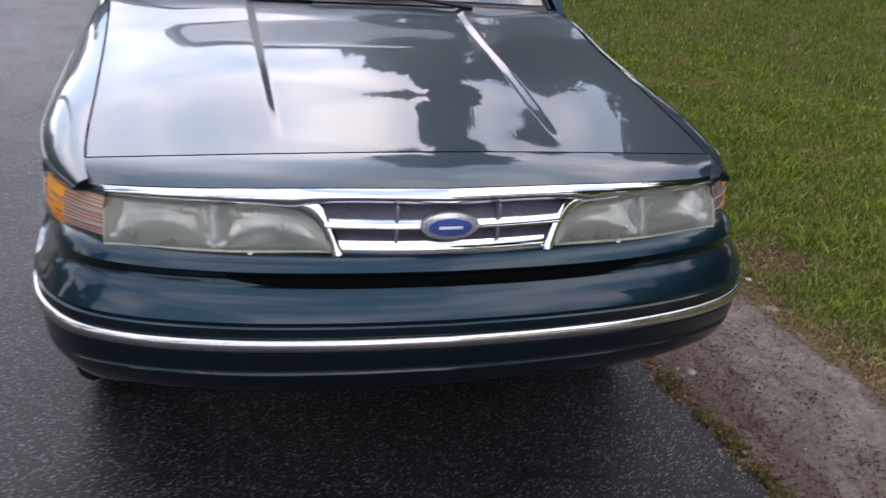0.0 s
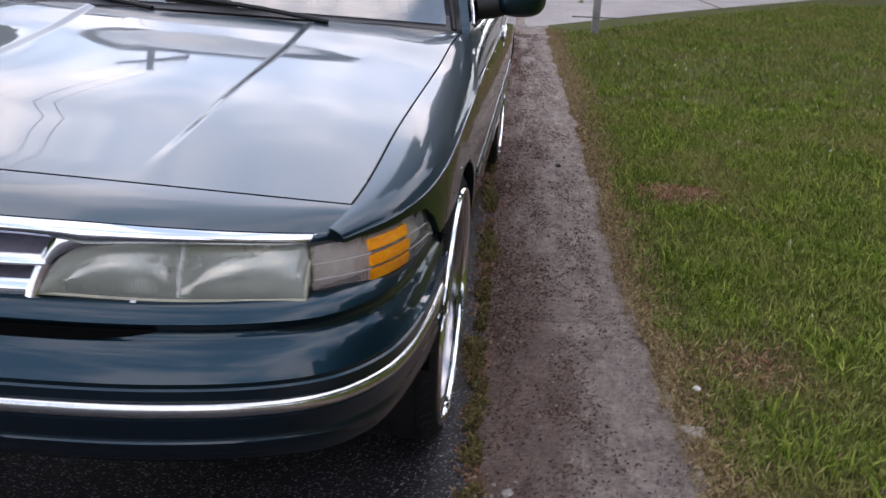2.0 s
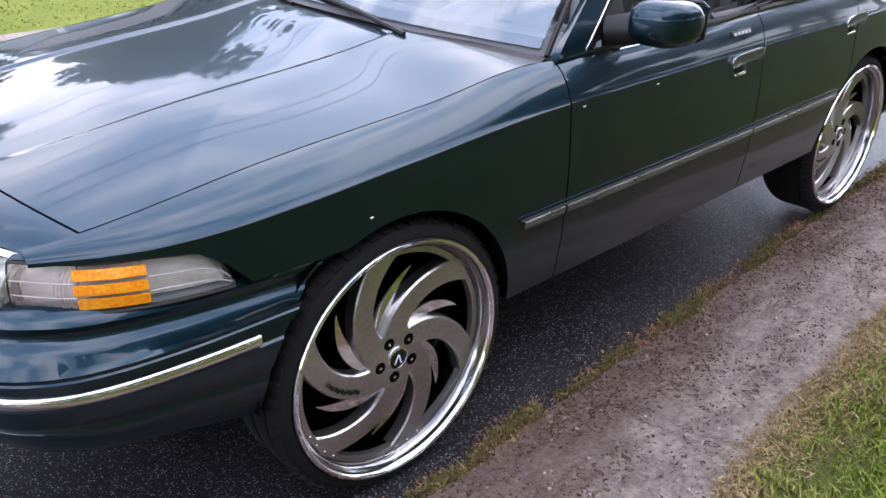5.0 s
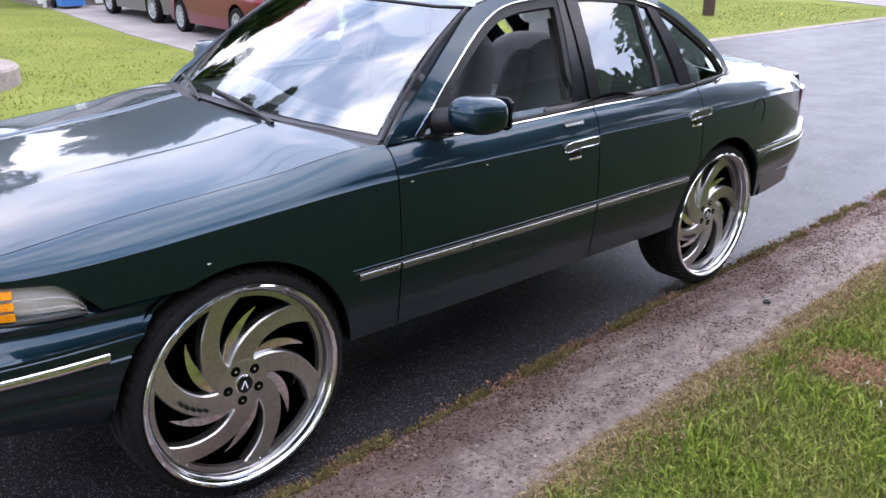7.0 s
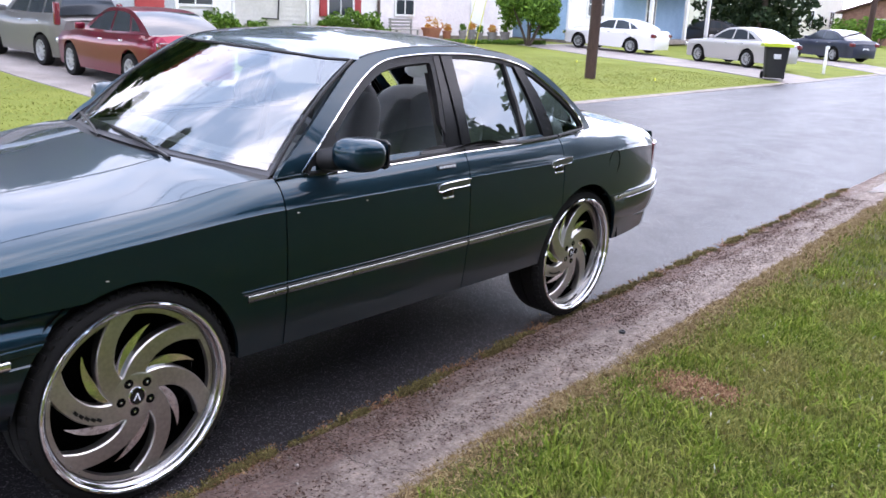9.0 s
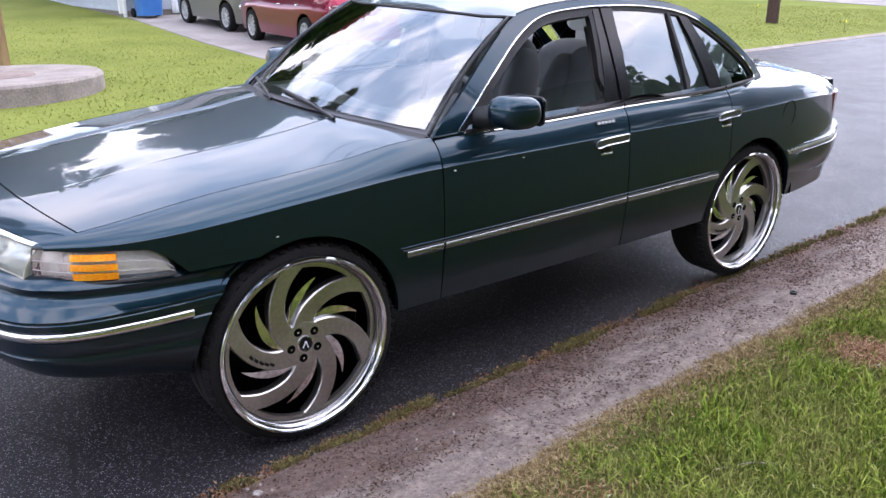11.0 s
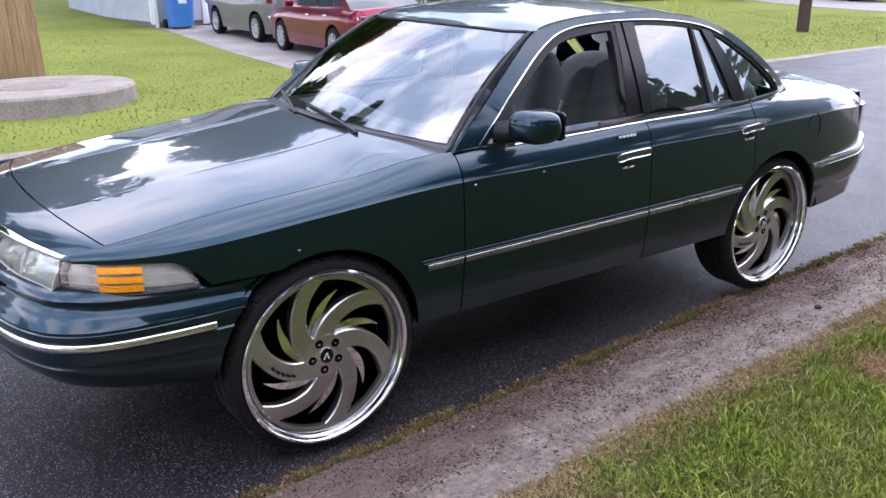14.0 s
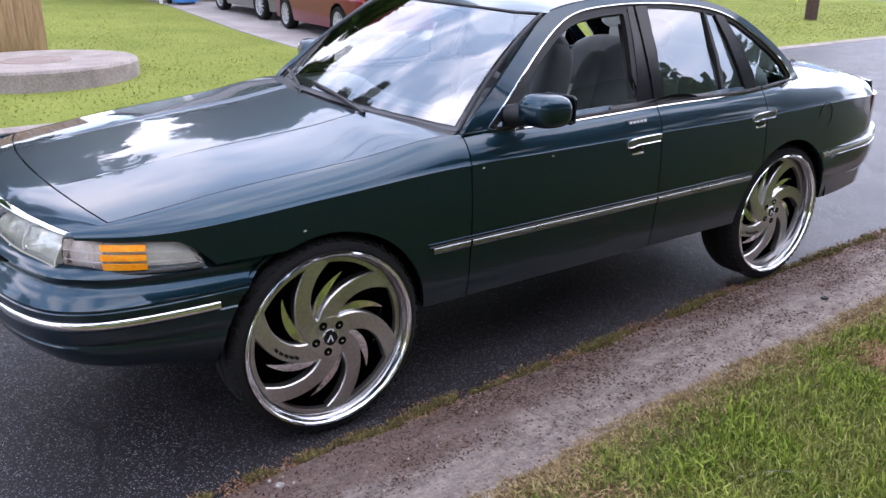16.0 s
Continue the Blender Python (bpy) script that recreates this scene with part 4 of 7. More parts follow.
def roof_point(u, v):
    y = 1.22 + 1.3 * v
    for _ in range(3):
        xe = glass_x(y, rail_z(y)) - 0.004
        x = u * xe
        y = roof_front(x) + (roof_rear(x) - roof_front(x)) * v
    edge = rail_z(max(y, 1.225)) - 0.002
    return Vector((x, y, edge + 0.045 * (1 - abs(u) ** 2.4) * min(1, 0.35 + 1.6 * v) * min(1, 0.5 + 2.2 * (1 - v))))


part("roof", hem(sheet(roof_point, span(-1, 1, 36), span(0, 1, 24)), 0.02, (0, 1.8, 1.0)), CAR_GREEN, sedan)
for f in ((lambda b: b), flipped):
    part("roof_seam", f(tube([roof_point(0.985, v) + Vector((0, 0, 0.001)) for v in span(0.02, 1, 24)], 0.0035, 5)), BLACK, sedan)


def ws_point(u, v):
    x0, x1 = u * 0.835, u * 0.655
    a = Vector((x0, 0.475 + 0.20 * abs(u) ** 2.2, 1.185 - 0.035 * abs(u) ** 2))
    b = roof_point(u * 0.955, 0.0) + Vector((0, -0.004, -0.004))
    p = a.lerp(b, v)
    bow = 0.028 * math.sin(math.pi * v)
    return p + Vector((0, -bow * 0.6, bow))


ws = part("windscreen", hem(sheet(ws_point, span(-0.97, 0.97, 30), span(0.03, 0.98, 16)), 0.005, (0, 2, 1)), glass("windscreen glass", (0.74, 0.83, 0.83), ior=3.3), sedan, "windscreen glass reflecting the sky")
ws.visible_shadow = False
edge = [ws_point(-1, v) for v in span(0, 1, 14)] + [ws_point(u, 1) for u in span(-0.95, 0.95, 24)] + [ws_point(1, v) for v in span(1, 0, 14)]
part("windscreen_seal", tube(edge, 0.008, 6, flat=1.2), BLACK, sedan, "black windscreen seal")
part("frit_band", hem(sheet(lambda u, v: ws_point(u, 0.0 + 0.085 * v) + Vector((0, 0.006, -0.004)), span(-1, 1, 30), [0, 0.5, 1]), 0.003, (0, 2, 1)), plain("ceramic border", (0.055, 0.055, 0.062), rough=0.4), sedan, "grey lower border of the windscreen")
cowl_edge = lambda u: Vector((u * 0.866, hood_rear(u * 0.866), 0))
part("cowl", hem(sheet(lambda u, v: Vector((u * (0.862 - 0.02 * v), hood_rear(u * 0.862) - 0.01 + (0.085 - 0.02 * abs(u)) * v, hood_z(u * 0.84, hood_rear(u * 0.84) - 0.01) - 0.014 + 0.012 * v)), span(-1, 1, 30), [0, 0.5, 1]), 0.02, (0, 0.5, 0)), BLACK, sedan, "black cowl below the windscreen")


def rear_glass_point(u, v):
    a = roof_point(u * 0.94, 1.0) + Vector((0, 0.004, -0.004))
    b = Vector((u * 0.72, 3.13 - 0.10 * abs(u) ** 2, 1.205 - 0.02 * abs(u) ** 2))
    p = a.lerp(b, v)
    bow = 0.05 * math.sin(math.pi * v)
    return p + Vector((0, bow * 0.6, bow * 0.5))


rg = part("rear_glass", hem(sheet(rear_glass_point, span(-1, 1, 24), span(0, 1, 14)), 0.005, (0, 1.8, 1.0)), TINT, sedan, "tinted rear glass")
rg.visible_shadow = False


def deck_point(u, v):
    y = 3.05 + 0.90 * v
    xe = top_x(y) - 0.003
    x = u * xe
    yy = 3.12 - 0.12 * u * u + (3.99 + 0.10 * (1 - u * u) - 3.12 + 0.12 * u * u - 0.05 * u * u) * v
    return Vector((x, yy, top_z(y) - 0.003 + 0.035 * (1 - u * u) - (0.02 * max(0, v - 0.85) / 0.15)))


part("trunk_lid", hem(sheet(deck_point, span(-1, 1, 26), span(0, 1, 16)), 0.02, (0, 3.5, 0)), CAR_GREEN, sedan)


def tail_point(u, v):
    x = u * 0.80
    y = 4.09 - 0.155 * abs(u) ** 3
    z = 1.085 - 0.30 * v + 0.012 * (1 - u * u) * (1 - v)
    return Vector((x * (1.0 + 0.03 * v), y - 0.03 * (1 - v) ** 2 + 0.01 * v, z))


part("tail_panel", hem(sheet(tail_point, span(-1, 1, 26), span(0, 1, 6)), 0.02, (0, 3.5, 0.9)), CAR_GREEN, sedan)
for f in ((lambda b: b), flipped):
    bm = sheet(lambda a, v: (Vector((half_width(3.80 + 0.15 * min(a, 1)) + 0.003 - 0.004 * v, 3.80 + 0.15 * a, 1.02 - 0.19 * v))), span(0, 1, 8), span(0, 1, 5))
    part("tail_lamp", f(hem(bm, 0.02, (0, 3.5, 0.9))), RED_LENS, sedan, "red wrap-round tail lamp")

rx = table((0, 0.2, 0.4, 0.55, 0.65, 0.75, 1.0), (0.0, 0.35, 0.66, 0.82, 0.885, 0.925, 0.957))
ry = table((0, 0.2, 0.4, 0.55, 0.65, 0.75, 1.0), (4.16, 4.145, 4.09, 3.99, 3.87, 3.74, 3.27))
REAR = ((0.815, 0.06), (0.812, 0.0), (0.80, -0.006), (0.778, -0.008), (0.774, -0.002), (0.742, -0.002), (0.738, -0.008), (0.67, -0.004), (0.61, 0.010), (0.575, 0.030), (0.555, 0.06))


def rear_point(s, i):
    a = abs(s)
    z, inset = REAR[i]
    e = 0.02
    d = Vector((rx(min(a + e, 1)) - rx(max(a - e, 0)), ry(min(a + e, 1)) - ry(max(a - e, 0)), 0)).normalized()
    n = Vector((-d.y, d.x, 0))
    if a < 0.02:
        n = Vector((0, 1, 0))
    p = Vector((rx(a), ry(a), 0)) - n * inset
    if a > 0.6 and z > 0.774:
        z = z + (0.774 + 0.25 * (z - 0.774) - z) * min(1, (a - 0.6) / 0.15)
    p.z = z - (0.028 * (a - 0.5) / 0.5 if a > 0.5 else 0)
    if a > 0.75:
        cy, cz, r_y, r_z = ARCHES[1]
        end = cy + (r_y + 0.006) * math.sqrt(max(0.0, 1 - ((p.z - cz) / (r_z + 0.006)) ** 2))
        p.y += (end - 3.326) * min(1, (a - 0.75) / 0.22)
        p.x = max(p.x, half_width(p.y) + flank(p.z) + 0.004 - max(0.0, inset))
    if s < 0:
        p.x = -p.x
    return p


rear_bumper = part("rear_bumper", hem(sheet(rear_point, span(-0.97, 0.97, 80), list(range(len(REAR)))), 0.01, (0, 3.3, 0.6)), CAR_GREEN, sedan)


def rear_strip(s, v):
    p = rear_point(s, 5)
    q = rear_point(s, 4)
    d = Vector((p.x, p.y - 3.3, 0)).normalized()
    return q.lerp(p, v) + d * 0.005 * math.sin(math.pi * v)


part("rear_bumper_strip", hem(sheet(rear_strip, span(-0.96, 0.96, 80), span(0, 1, 5)), 0.006, (0, 3.3, 0.7)), MOULD, rear_bumper, "bright strip along the bumper")


# ---- side mouldings, handles, mirrors, small fittings ----
def mould_x(y):
    return half_width(y) + flank(0.705)


for f in ((lambda b: b), flipped):
    for a, b in ((0.468, 0.652), (0.664, 1.790), (1.804, 2.535)):
        bm = sheet(lambda y, v: Vector((mould_x(y) + 0.004 + 0.004 * math.sin(math.pi * v) ** 0.5, y, 0.693 + 0.022 * v)), span(a, b, max(4, int((b - a) / 0.06))), span(0, 1, 6))
        part("side_moulding", f(hem(bm, 0.008, (0, (a + b) / 2, 0.7))), MOULD, sedan, "bright side moulding with a dark edge")
        part("moulding_groove", f(tube([Vector((mould_x(y) + 0.0078, y, 0.7085)) for y in span(a + 0.004, b - 0.004, 20)], 0.0012, 5)), BLACK, sedan)
        part("moulding_edge", f(tube([Vector((mould_x(y) + 0.002, y, 0.7205)) for y in span(a - 0.02, b, 20)], 0.0045, 5)), BLACK, sedan)
        part("moulding_foot", f(tube([Vector((mould_x(y) + 0.002, y, 0.689)) for y in span(a, b, 20)], 0.003, 5)), BLACK, sedan)
        part("moulding_line", f(tube([Vector((mould_x(y) + 0.0035, y, 0.735)) for y in span(a - 0.03, b, 20)], 0.0022, 5)), CAR_GREEN, sedan)
    part("crease_line", f(tube([side_point(y, 0.6) + Vector((0.0005, 0, 0.0)) for y in span(-0.66, 0.65, 30)], 0.0022, 5)), CAR_GREEN, sedan)
    part("sill", f(hem(sheet(lambda y, v: Vector((half_width(y) - 0.05 - 0.10 * v, y, 0.452 - 0.03 * v)), span(0.43, 2.47, 20), [0, 0.5, 1]), 0.01, (0, 1.4, 0.8))), BLACK, sedan)
    for cy, ch in ((1.555, 1.018), (2.495, 1.036)):
        w = 0.225 if cy < 2 else 0.19
        x0 = half_width(cy) + flank(ch) - 0.006
        loop = [(0.0, -0.012), (0.010, 0.004), (0.045, 0.013), (w - 0.02, 0.017), (w, 0.010), (w, -0.010), (w - 0.015, -0.017), (0.08, -0.019), (0.04, -0.025), (0.008, -0.024)]
        lp = [(p.x, p.y) for p in smooth_loop(loop, 4)]
        handle = part("door_handle", f(hem(fill(lp, (), lambda a, b: Vector((x0 + 0.014, cy + a, ch + b))), 0.022, (0, cy, ch))), GRIP, sedan, "smoked door handle with a bright surround")
        part("handle_surround", f(tube([Vector((x0 + 0.016, cy + a, ch + b)) for a, b in lp], 0.0030, 6, closed=True)), CHROME, handle, "chrome surround")
        part("lock", f(box((0.018, 0.090, 0.040), (x0 + 0.002, cy + 0.075, ch - 0.043), 0.008)), BLACK_GLOSS, handle, "dark recess with the key lock")
        part("lock_lip", f(box((0.020, 0.080, 0.013), (x0 + 0.004, cy + 0.078, ch - 0.060), 0.005)), CHROME, handle, "bright lower lip")
keypad = part("keypad", box((0.010, 0.135, 0.022), m=Matrix.Translation((side_point(1.63, 0.80).x + 0.001, 1.635, side_point(1.63, 0.80).z)) @ Matrix.Rotation(-0.45, 4, "Y"), bevel=0.003), BLACK, sedan, "black entry keypad on the door")
for k in range(5):
    part("key", box((0.004, 0.018, 0.012), m=Matrix.Translation((side_point(1.63, 0.80).x + 0.007, 1.587 + 0.024 * k, side_point(1.63, 0.80).z)) @ Matrix.Rotation(-0.45, 4, "Y"), bevel=0.001), TRIM_GREY, keypad)
# fuel flap, its seam only
part("fuel_flap", tube([Vector((half_width(3.18) + flank(0.965) + 0.0005, 3.19 + 0.062 * c, 0.965 + 0.078 * s)) for c, s in [(math.cos(2 * math.pi * k / 28), math.sin(2 * math.pi * k / 28)) for k in range(28)]], 0.0022, 5, closed=True), DARK, sedan, "round seam of the fuel flap")
# small white bits along the crease, painted in for glints on the side
for y, dz in ((1.10, -0.02), (0.72, -0.02), (-0.10, -0.10)):
    p = side_point(y, 0.6)
    part("paint_chip", box((0.003, 0.011, 0.004), (half_width(y) + flank(p.z + dz) + 0.001, y, p.z + dz), 0.001), WHITE_BAR, sedan)


def mirror(sign):
    f = (lambda b: b) if sign > 0 else flipped
    def shell(u, v):
        a, e = 2 * math.pi * u, -math.pi / 2 + math.pi * v
        sp = lambda w, p: math.copysign(abs(w) ** p, w)
        ca, sa, ce, se = sp(math.cos(a), 0.68), sp(math.sin(a), 0.72), sp(math.cos(e), 0.66), sp(math.sin(e), 0.74)
        return Vector((1.052 + 0.088 * ca * ce + 0.012 * sa * ce, 0.955 + 0.080 * sa * ce + 0.02 * ca * ce, 1.246 + 0.070 * se))
    body = part("mirror", f(sheet(shell, span(0, 1, 40)[:-1], span(0.001, 0.999, 20), close_u=True)), CAR_GREEN, sedan, "door mirror with painted housing")
    part("mirror_glass", f(hem(sheet(lambda u, v: Vector((0.965 + 0.155 * u, 1.030 + 0.030 * u, 1.196 + 0.10 * v)), [0, 0.5, 1], [0, 0.5, 1]), 0.004, (1.0, 0.8, 1.25))), CHROME, body)
    part("mirror_rim", f(tube([Vector((0.962 + 0.165 * u, 1.024 + 0.030 * u, 1.190 + 0.112 * v)) for u, v in ((0, 0.1), (0, 0.9), (0.1, 1), (0.9, 1), (1, 0.9), (1, 0.1), (0.9, 0), (0.1, 0))], 0.006, 6, closed=True)), BLACK, body)
    part("mirror_arm", f(tube([(0.885, 0.90, 1.205), (0.945, 0.92, 1.215), (0.99, 0.94, 1.23)], [0.045, 0.05, 0.05], 12)), BLACK, body, "black mirror foot")


mirror(1)
mirror(-1)

for a, b in (((0.44, 0.455), (-0.14, 0.53)), ((-0.16, 0.455), (-0.70, 0.585))):
    pa, pb = Vector((a[0], a[1], hood_z(a[0], 0.44) + 0.008)), ws_point(b[0] / 0.8, 0.07) + Vector((0, -0.012, 0.008))
    arm = part("wiper", tube([pa, pa.lerp(pb, 0.4) + Vector((0, 0.0, 0.006)), pb], 0.008, 6), BLACK, sedan, "black wiper")
    part("blade", tube([pa.lerp(pb, 0.25) + Vector((0, 0.012, 0.004)), pa.lerp(pb, 0.65) + Vector((0, 0.006, 0.006)), pb + Vector((-0.02, 0.004, 0.0))], 0.006, 5), RUBBER, arm)

# ---- underside and wheel wells ----
part("underbody", box((1.50, 4.4, 0.16), (0, 1.55, 0.50), 0.03), DARK, sedan)
part("engine_bay", box((1.40, 0.4, 0.26), (0, -0.66, 0.76), 0.04), DARK, sedan)
part("inner_floor", box((1.66, 2.0, 0.06), (0, 1.70, 0.56), 0.02), DARK, sedan)
for f in ((lambda b: b), flipped):
    for cy in (0.0, WHEELBASE):
        part("wheel_well", f(sheet(lambda a, v: Vector((0.55 + 0.385 * v, cy + 0.45 * math.cos(a), 0.44 + 0.455 * math.sin(a))), span(0.03, math.pi - 0.03, 32), [0, 0.5, 1])), DARK, sedan)
    part("well_wall", f(box((0.02, 0.92, 0.44), (0.55, 0.0, 0.72), 0.005)), DARK, sedan)
    part("well_wall", f(box((0.02, 0.88, 0.40), (0.55, WHEELBASE, 0.68), 0.005)), DARK, sedan)
    part("door_lining", f(sheet(lambda y, v: Vector((0.87 + 0.02 * math.sin(3 * v), y, 0.58 + 0.565 * v)), span(0.66, 2.45, 12), span(0, 1, 5))), TRIM_GREY, sedan)
# unseen low parts, added to block light that reaches the road below
for f in ((lambda b: b), flipped):
    part("frame_rail", f(box((0.10, 2.0, 0.24), (0.56, 1.46, 0.42), 0.03)), DARK, sedan)
part("fuel_tank", box((1.0, 0.5, 0.20), (0, 3.36, 0.42), 0.04), DARK, sedan)
part("gearbox", box((0.62, 1.9, 0.30), (0, 0.85, 0.38), 0.06), DARK, sedan)
part("cross_member", box((1.25, 0.30, 0.20), (0, 0.42, 0.36), 0.04), DARK, sedan)
part("differential", box((0.34, 0.32, 0.28), (0, WHEELBASE, 0.42), 0.08, seg=3), DARK, sedan)
part("exhaust", tube([(-0.30, 0.9, 0.34), (-0.32, 2.3, 0.34), (-0.45, 2.75, 0.50), (-0.48, 3.6, 0.40)], 0.05, 10), DARK, sedan)
part("axle", tube([(-0.7, 0, 0.40), (0.7, 0, 0.40)], 0.04, 10), DARK, sedan)
part("axle", tube([(-0.7, WHEELBASE, 0.42), (0.7, WHEELBASE, 0.42)], 0.05, 10), DARK, sedan)

# ---- cabin ----
part("dashboard", hem(sheet(lambda x, v: Vector((x, 0.52 + 0.16 * (x / 0.8) ** 2 + 0.50 * v, 1.135 + 0.015 * v - 0.05 * max(0, v - 0.75) * 4)), span(-0.80, 0.80, 20), span(0, 1, 8)), 0.10, (0, 0.8, 0)), TRIM_GREY, sedan, "pale grey dashboard top")
bm = bmesh.new()
bm = sheet(lambda a, c: Vector(((0.185 + 0.016 * math.cos(c)) * math.cos(a), (0.185 + 0.016 * math.cos(c)) * math.sin(a), 0.016 * math.sin(c))), span(0, 2 * math.pi, 36)[:-1], span(0, 2 * math.pi, 8)[:-1], close_u=True, close_v=True)
box((0.17, 0.13, 0.05), (0, 0, -0.01), 0.03, bm=bm)
box((0.34, 0.035, 0.02), (0, 0.0, -0.012), 0.008, bm=bm)
bm.transform(pose(0.40, 1.10, 1.13, 62, 0, 0))
part("steering_wheel", bm, TRIM_GREY, sedan, "grey steering wheel")


def soft_block(w, d, h, m, p=0.35, n=24):
    sp = lambda q, e: math.copysign(abs(q) ** e, q)
    bm = sheet(lambda u, v: Vector((w / 2 * sp(math.cos(u), p) * sp(math.cos(v), p), d / 2 * sp(math.sin(u), p) * sp(math.cos(v), p), h / 2 * sp(math.sin(v), p))), span(0, 2 * math.pi, n)[:-1], span(-math.pi / 2 + 0.001, math.pi / 2 - 0.001, n // 2), close_u=True)
    bm.transform(m)
    return bm


for sx in (0.40, -0.40):
    seat = part("front_seat", soft_block(0.58, 0.60, 0.24, pose(sx, 1.76, 0.88, 8, 0, 0), 0.6), CLOTH, sedan, "grey cloth front seat")
    part("backrest", soft_block(0.54, 0.18, 0.62, pose(sx, 2.13, 1.07, -18, 0, 0), 0.62), CLOTH, seat)
    part("bolster", soft_block(0.15, 0.24, 0.54, pose(sx + 0.235, 2.08, 1.05, -18, 0, 0), 0.75), CLOTH, seat)
    part("bolster", soft_block(0.15, 0.24, 0.54, pose(sx - 0.235, 2.08, 1.05, -18, 0, 0), 0.75), CLOTH, seat)
    part("headrest", soft_block(0.30, 0.11, 0.15, pose(sx, 2.25, 1.43, -14, 0, 0), 0.6), CLOTH, seat)
part("rear_seat", soft_block(1.45, 0.55, 0.20, pose(0, 2.55, 0.86, 6, 0, 0)), CLOTH, sedan, "grey cloth rear bench")
part("rear_backrest", soft_block(1.56, 0.24, 0.62, pose(0, 2.80, 1.00, -16, 0, 0), 0.5), CLOTH, sedan)
part("parcel_shelf", box((1.3, 0.42, 0.02), (0, 3.08, 1.165), 0.005), TRIM_GREY, sedan)
part("headliner", sheet(lambda u, v: roof_point(u * 0.97, 0.03 + 0.94 * v) - Vector((0, 0, 0.035)), span(-1, 1, 12), span(0, 1, 10)), plain("headliner cloth", (0.28, 0.29, 0.30), rough=0.95), sedan)
for f in ((lambda b: b), flipped):
    part("seat_belt", f(sheet(lambda v, w: Vector((0.79 - 0.18 * v, 1.80 + 0.045 * w, 0.95 + 0.56 * v)), span(0, 1, 6), [0, 1])), plain("grey webbing", (0.12, 0.12, 0.12), rough=0.8), sedan)
part("rear_view_mirror", box((0.24, 0.03, 0.07), (0, 1.20, 1.52), 0.015), BLACK, sedan)


# ---- wheels: a deep chrome rim with six swept blades and six short fins ----
def blade_mesh(r0, r1, sweep, widths, th0, face, thick, slope, point=False):
    wt = table([p[0] for p in widths], [p[1] for p in widths])

    def f(q, c):
        r = r0 + (r1 - r0) * q
        th = th0 - sweep * q ** 0.9
        w = wt(q)
        edge = abs(c)
        side = (c if abs(c) <= 1 else math.copysign(1, c)) * w
        depth = 0 if edge < 0.9 else (-0.005 if edge <= 1 else -thick)
        nx = face + slope * q + depth
        ca, sa = math.cos(th), math.sin(th)
        tl = Vector((0, -sa, ca)) * math.cos(0.5) + Vector((0, ca, sa)) * math.sin(0.5)
        return Vector((nx, r * ca, r * sa)) + tl * side
    bm = sheet(f, span(0, 1, 18), [-1.01, -1, -0.88, 0, 0.88, 1, 1.01])
    return bm


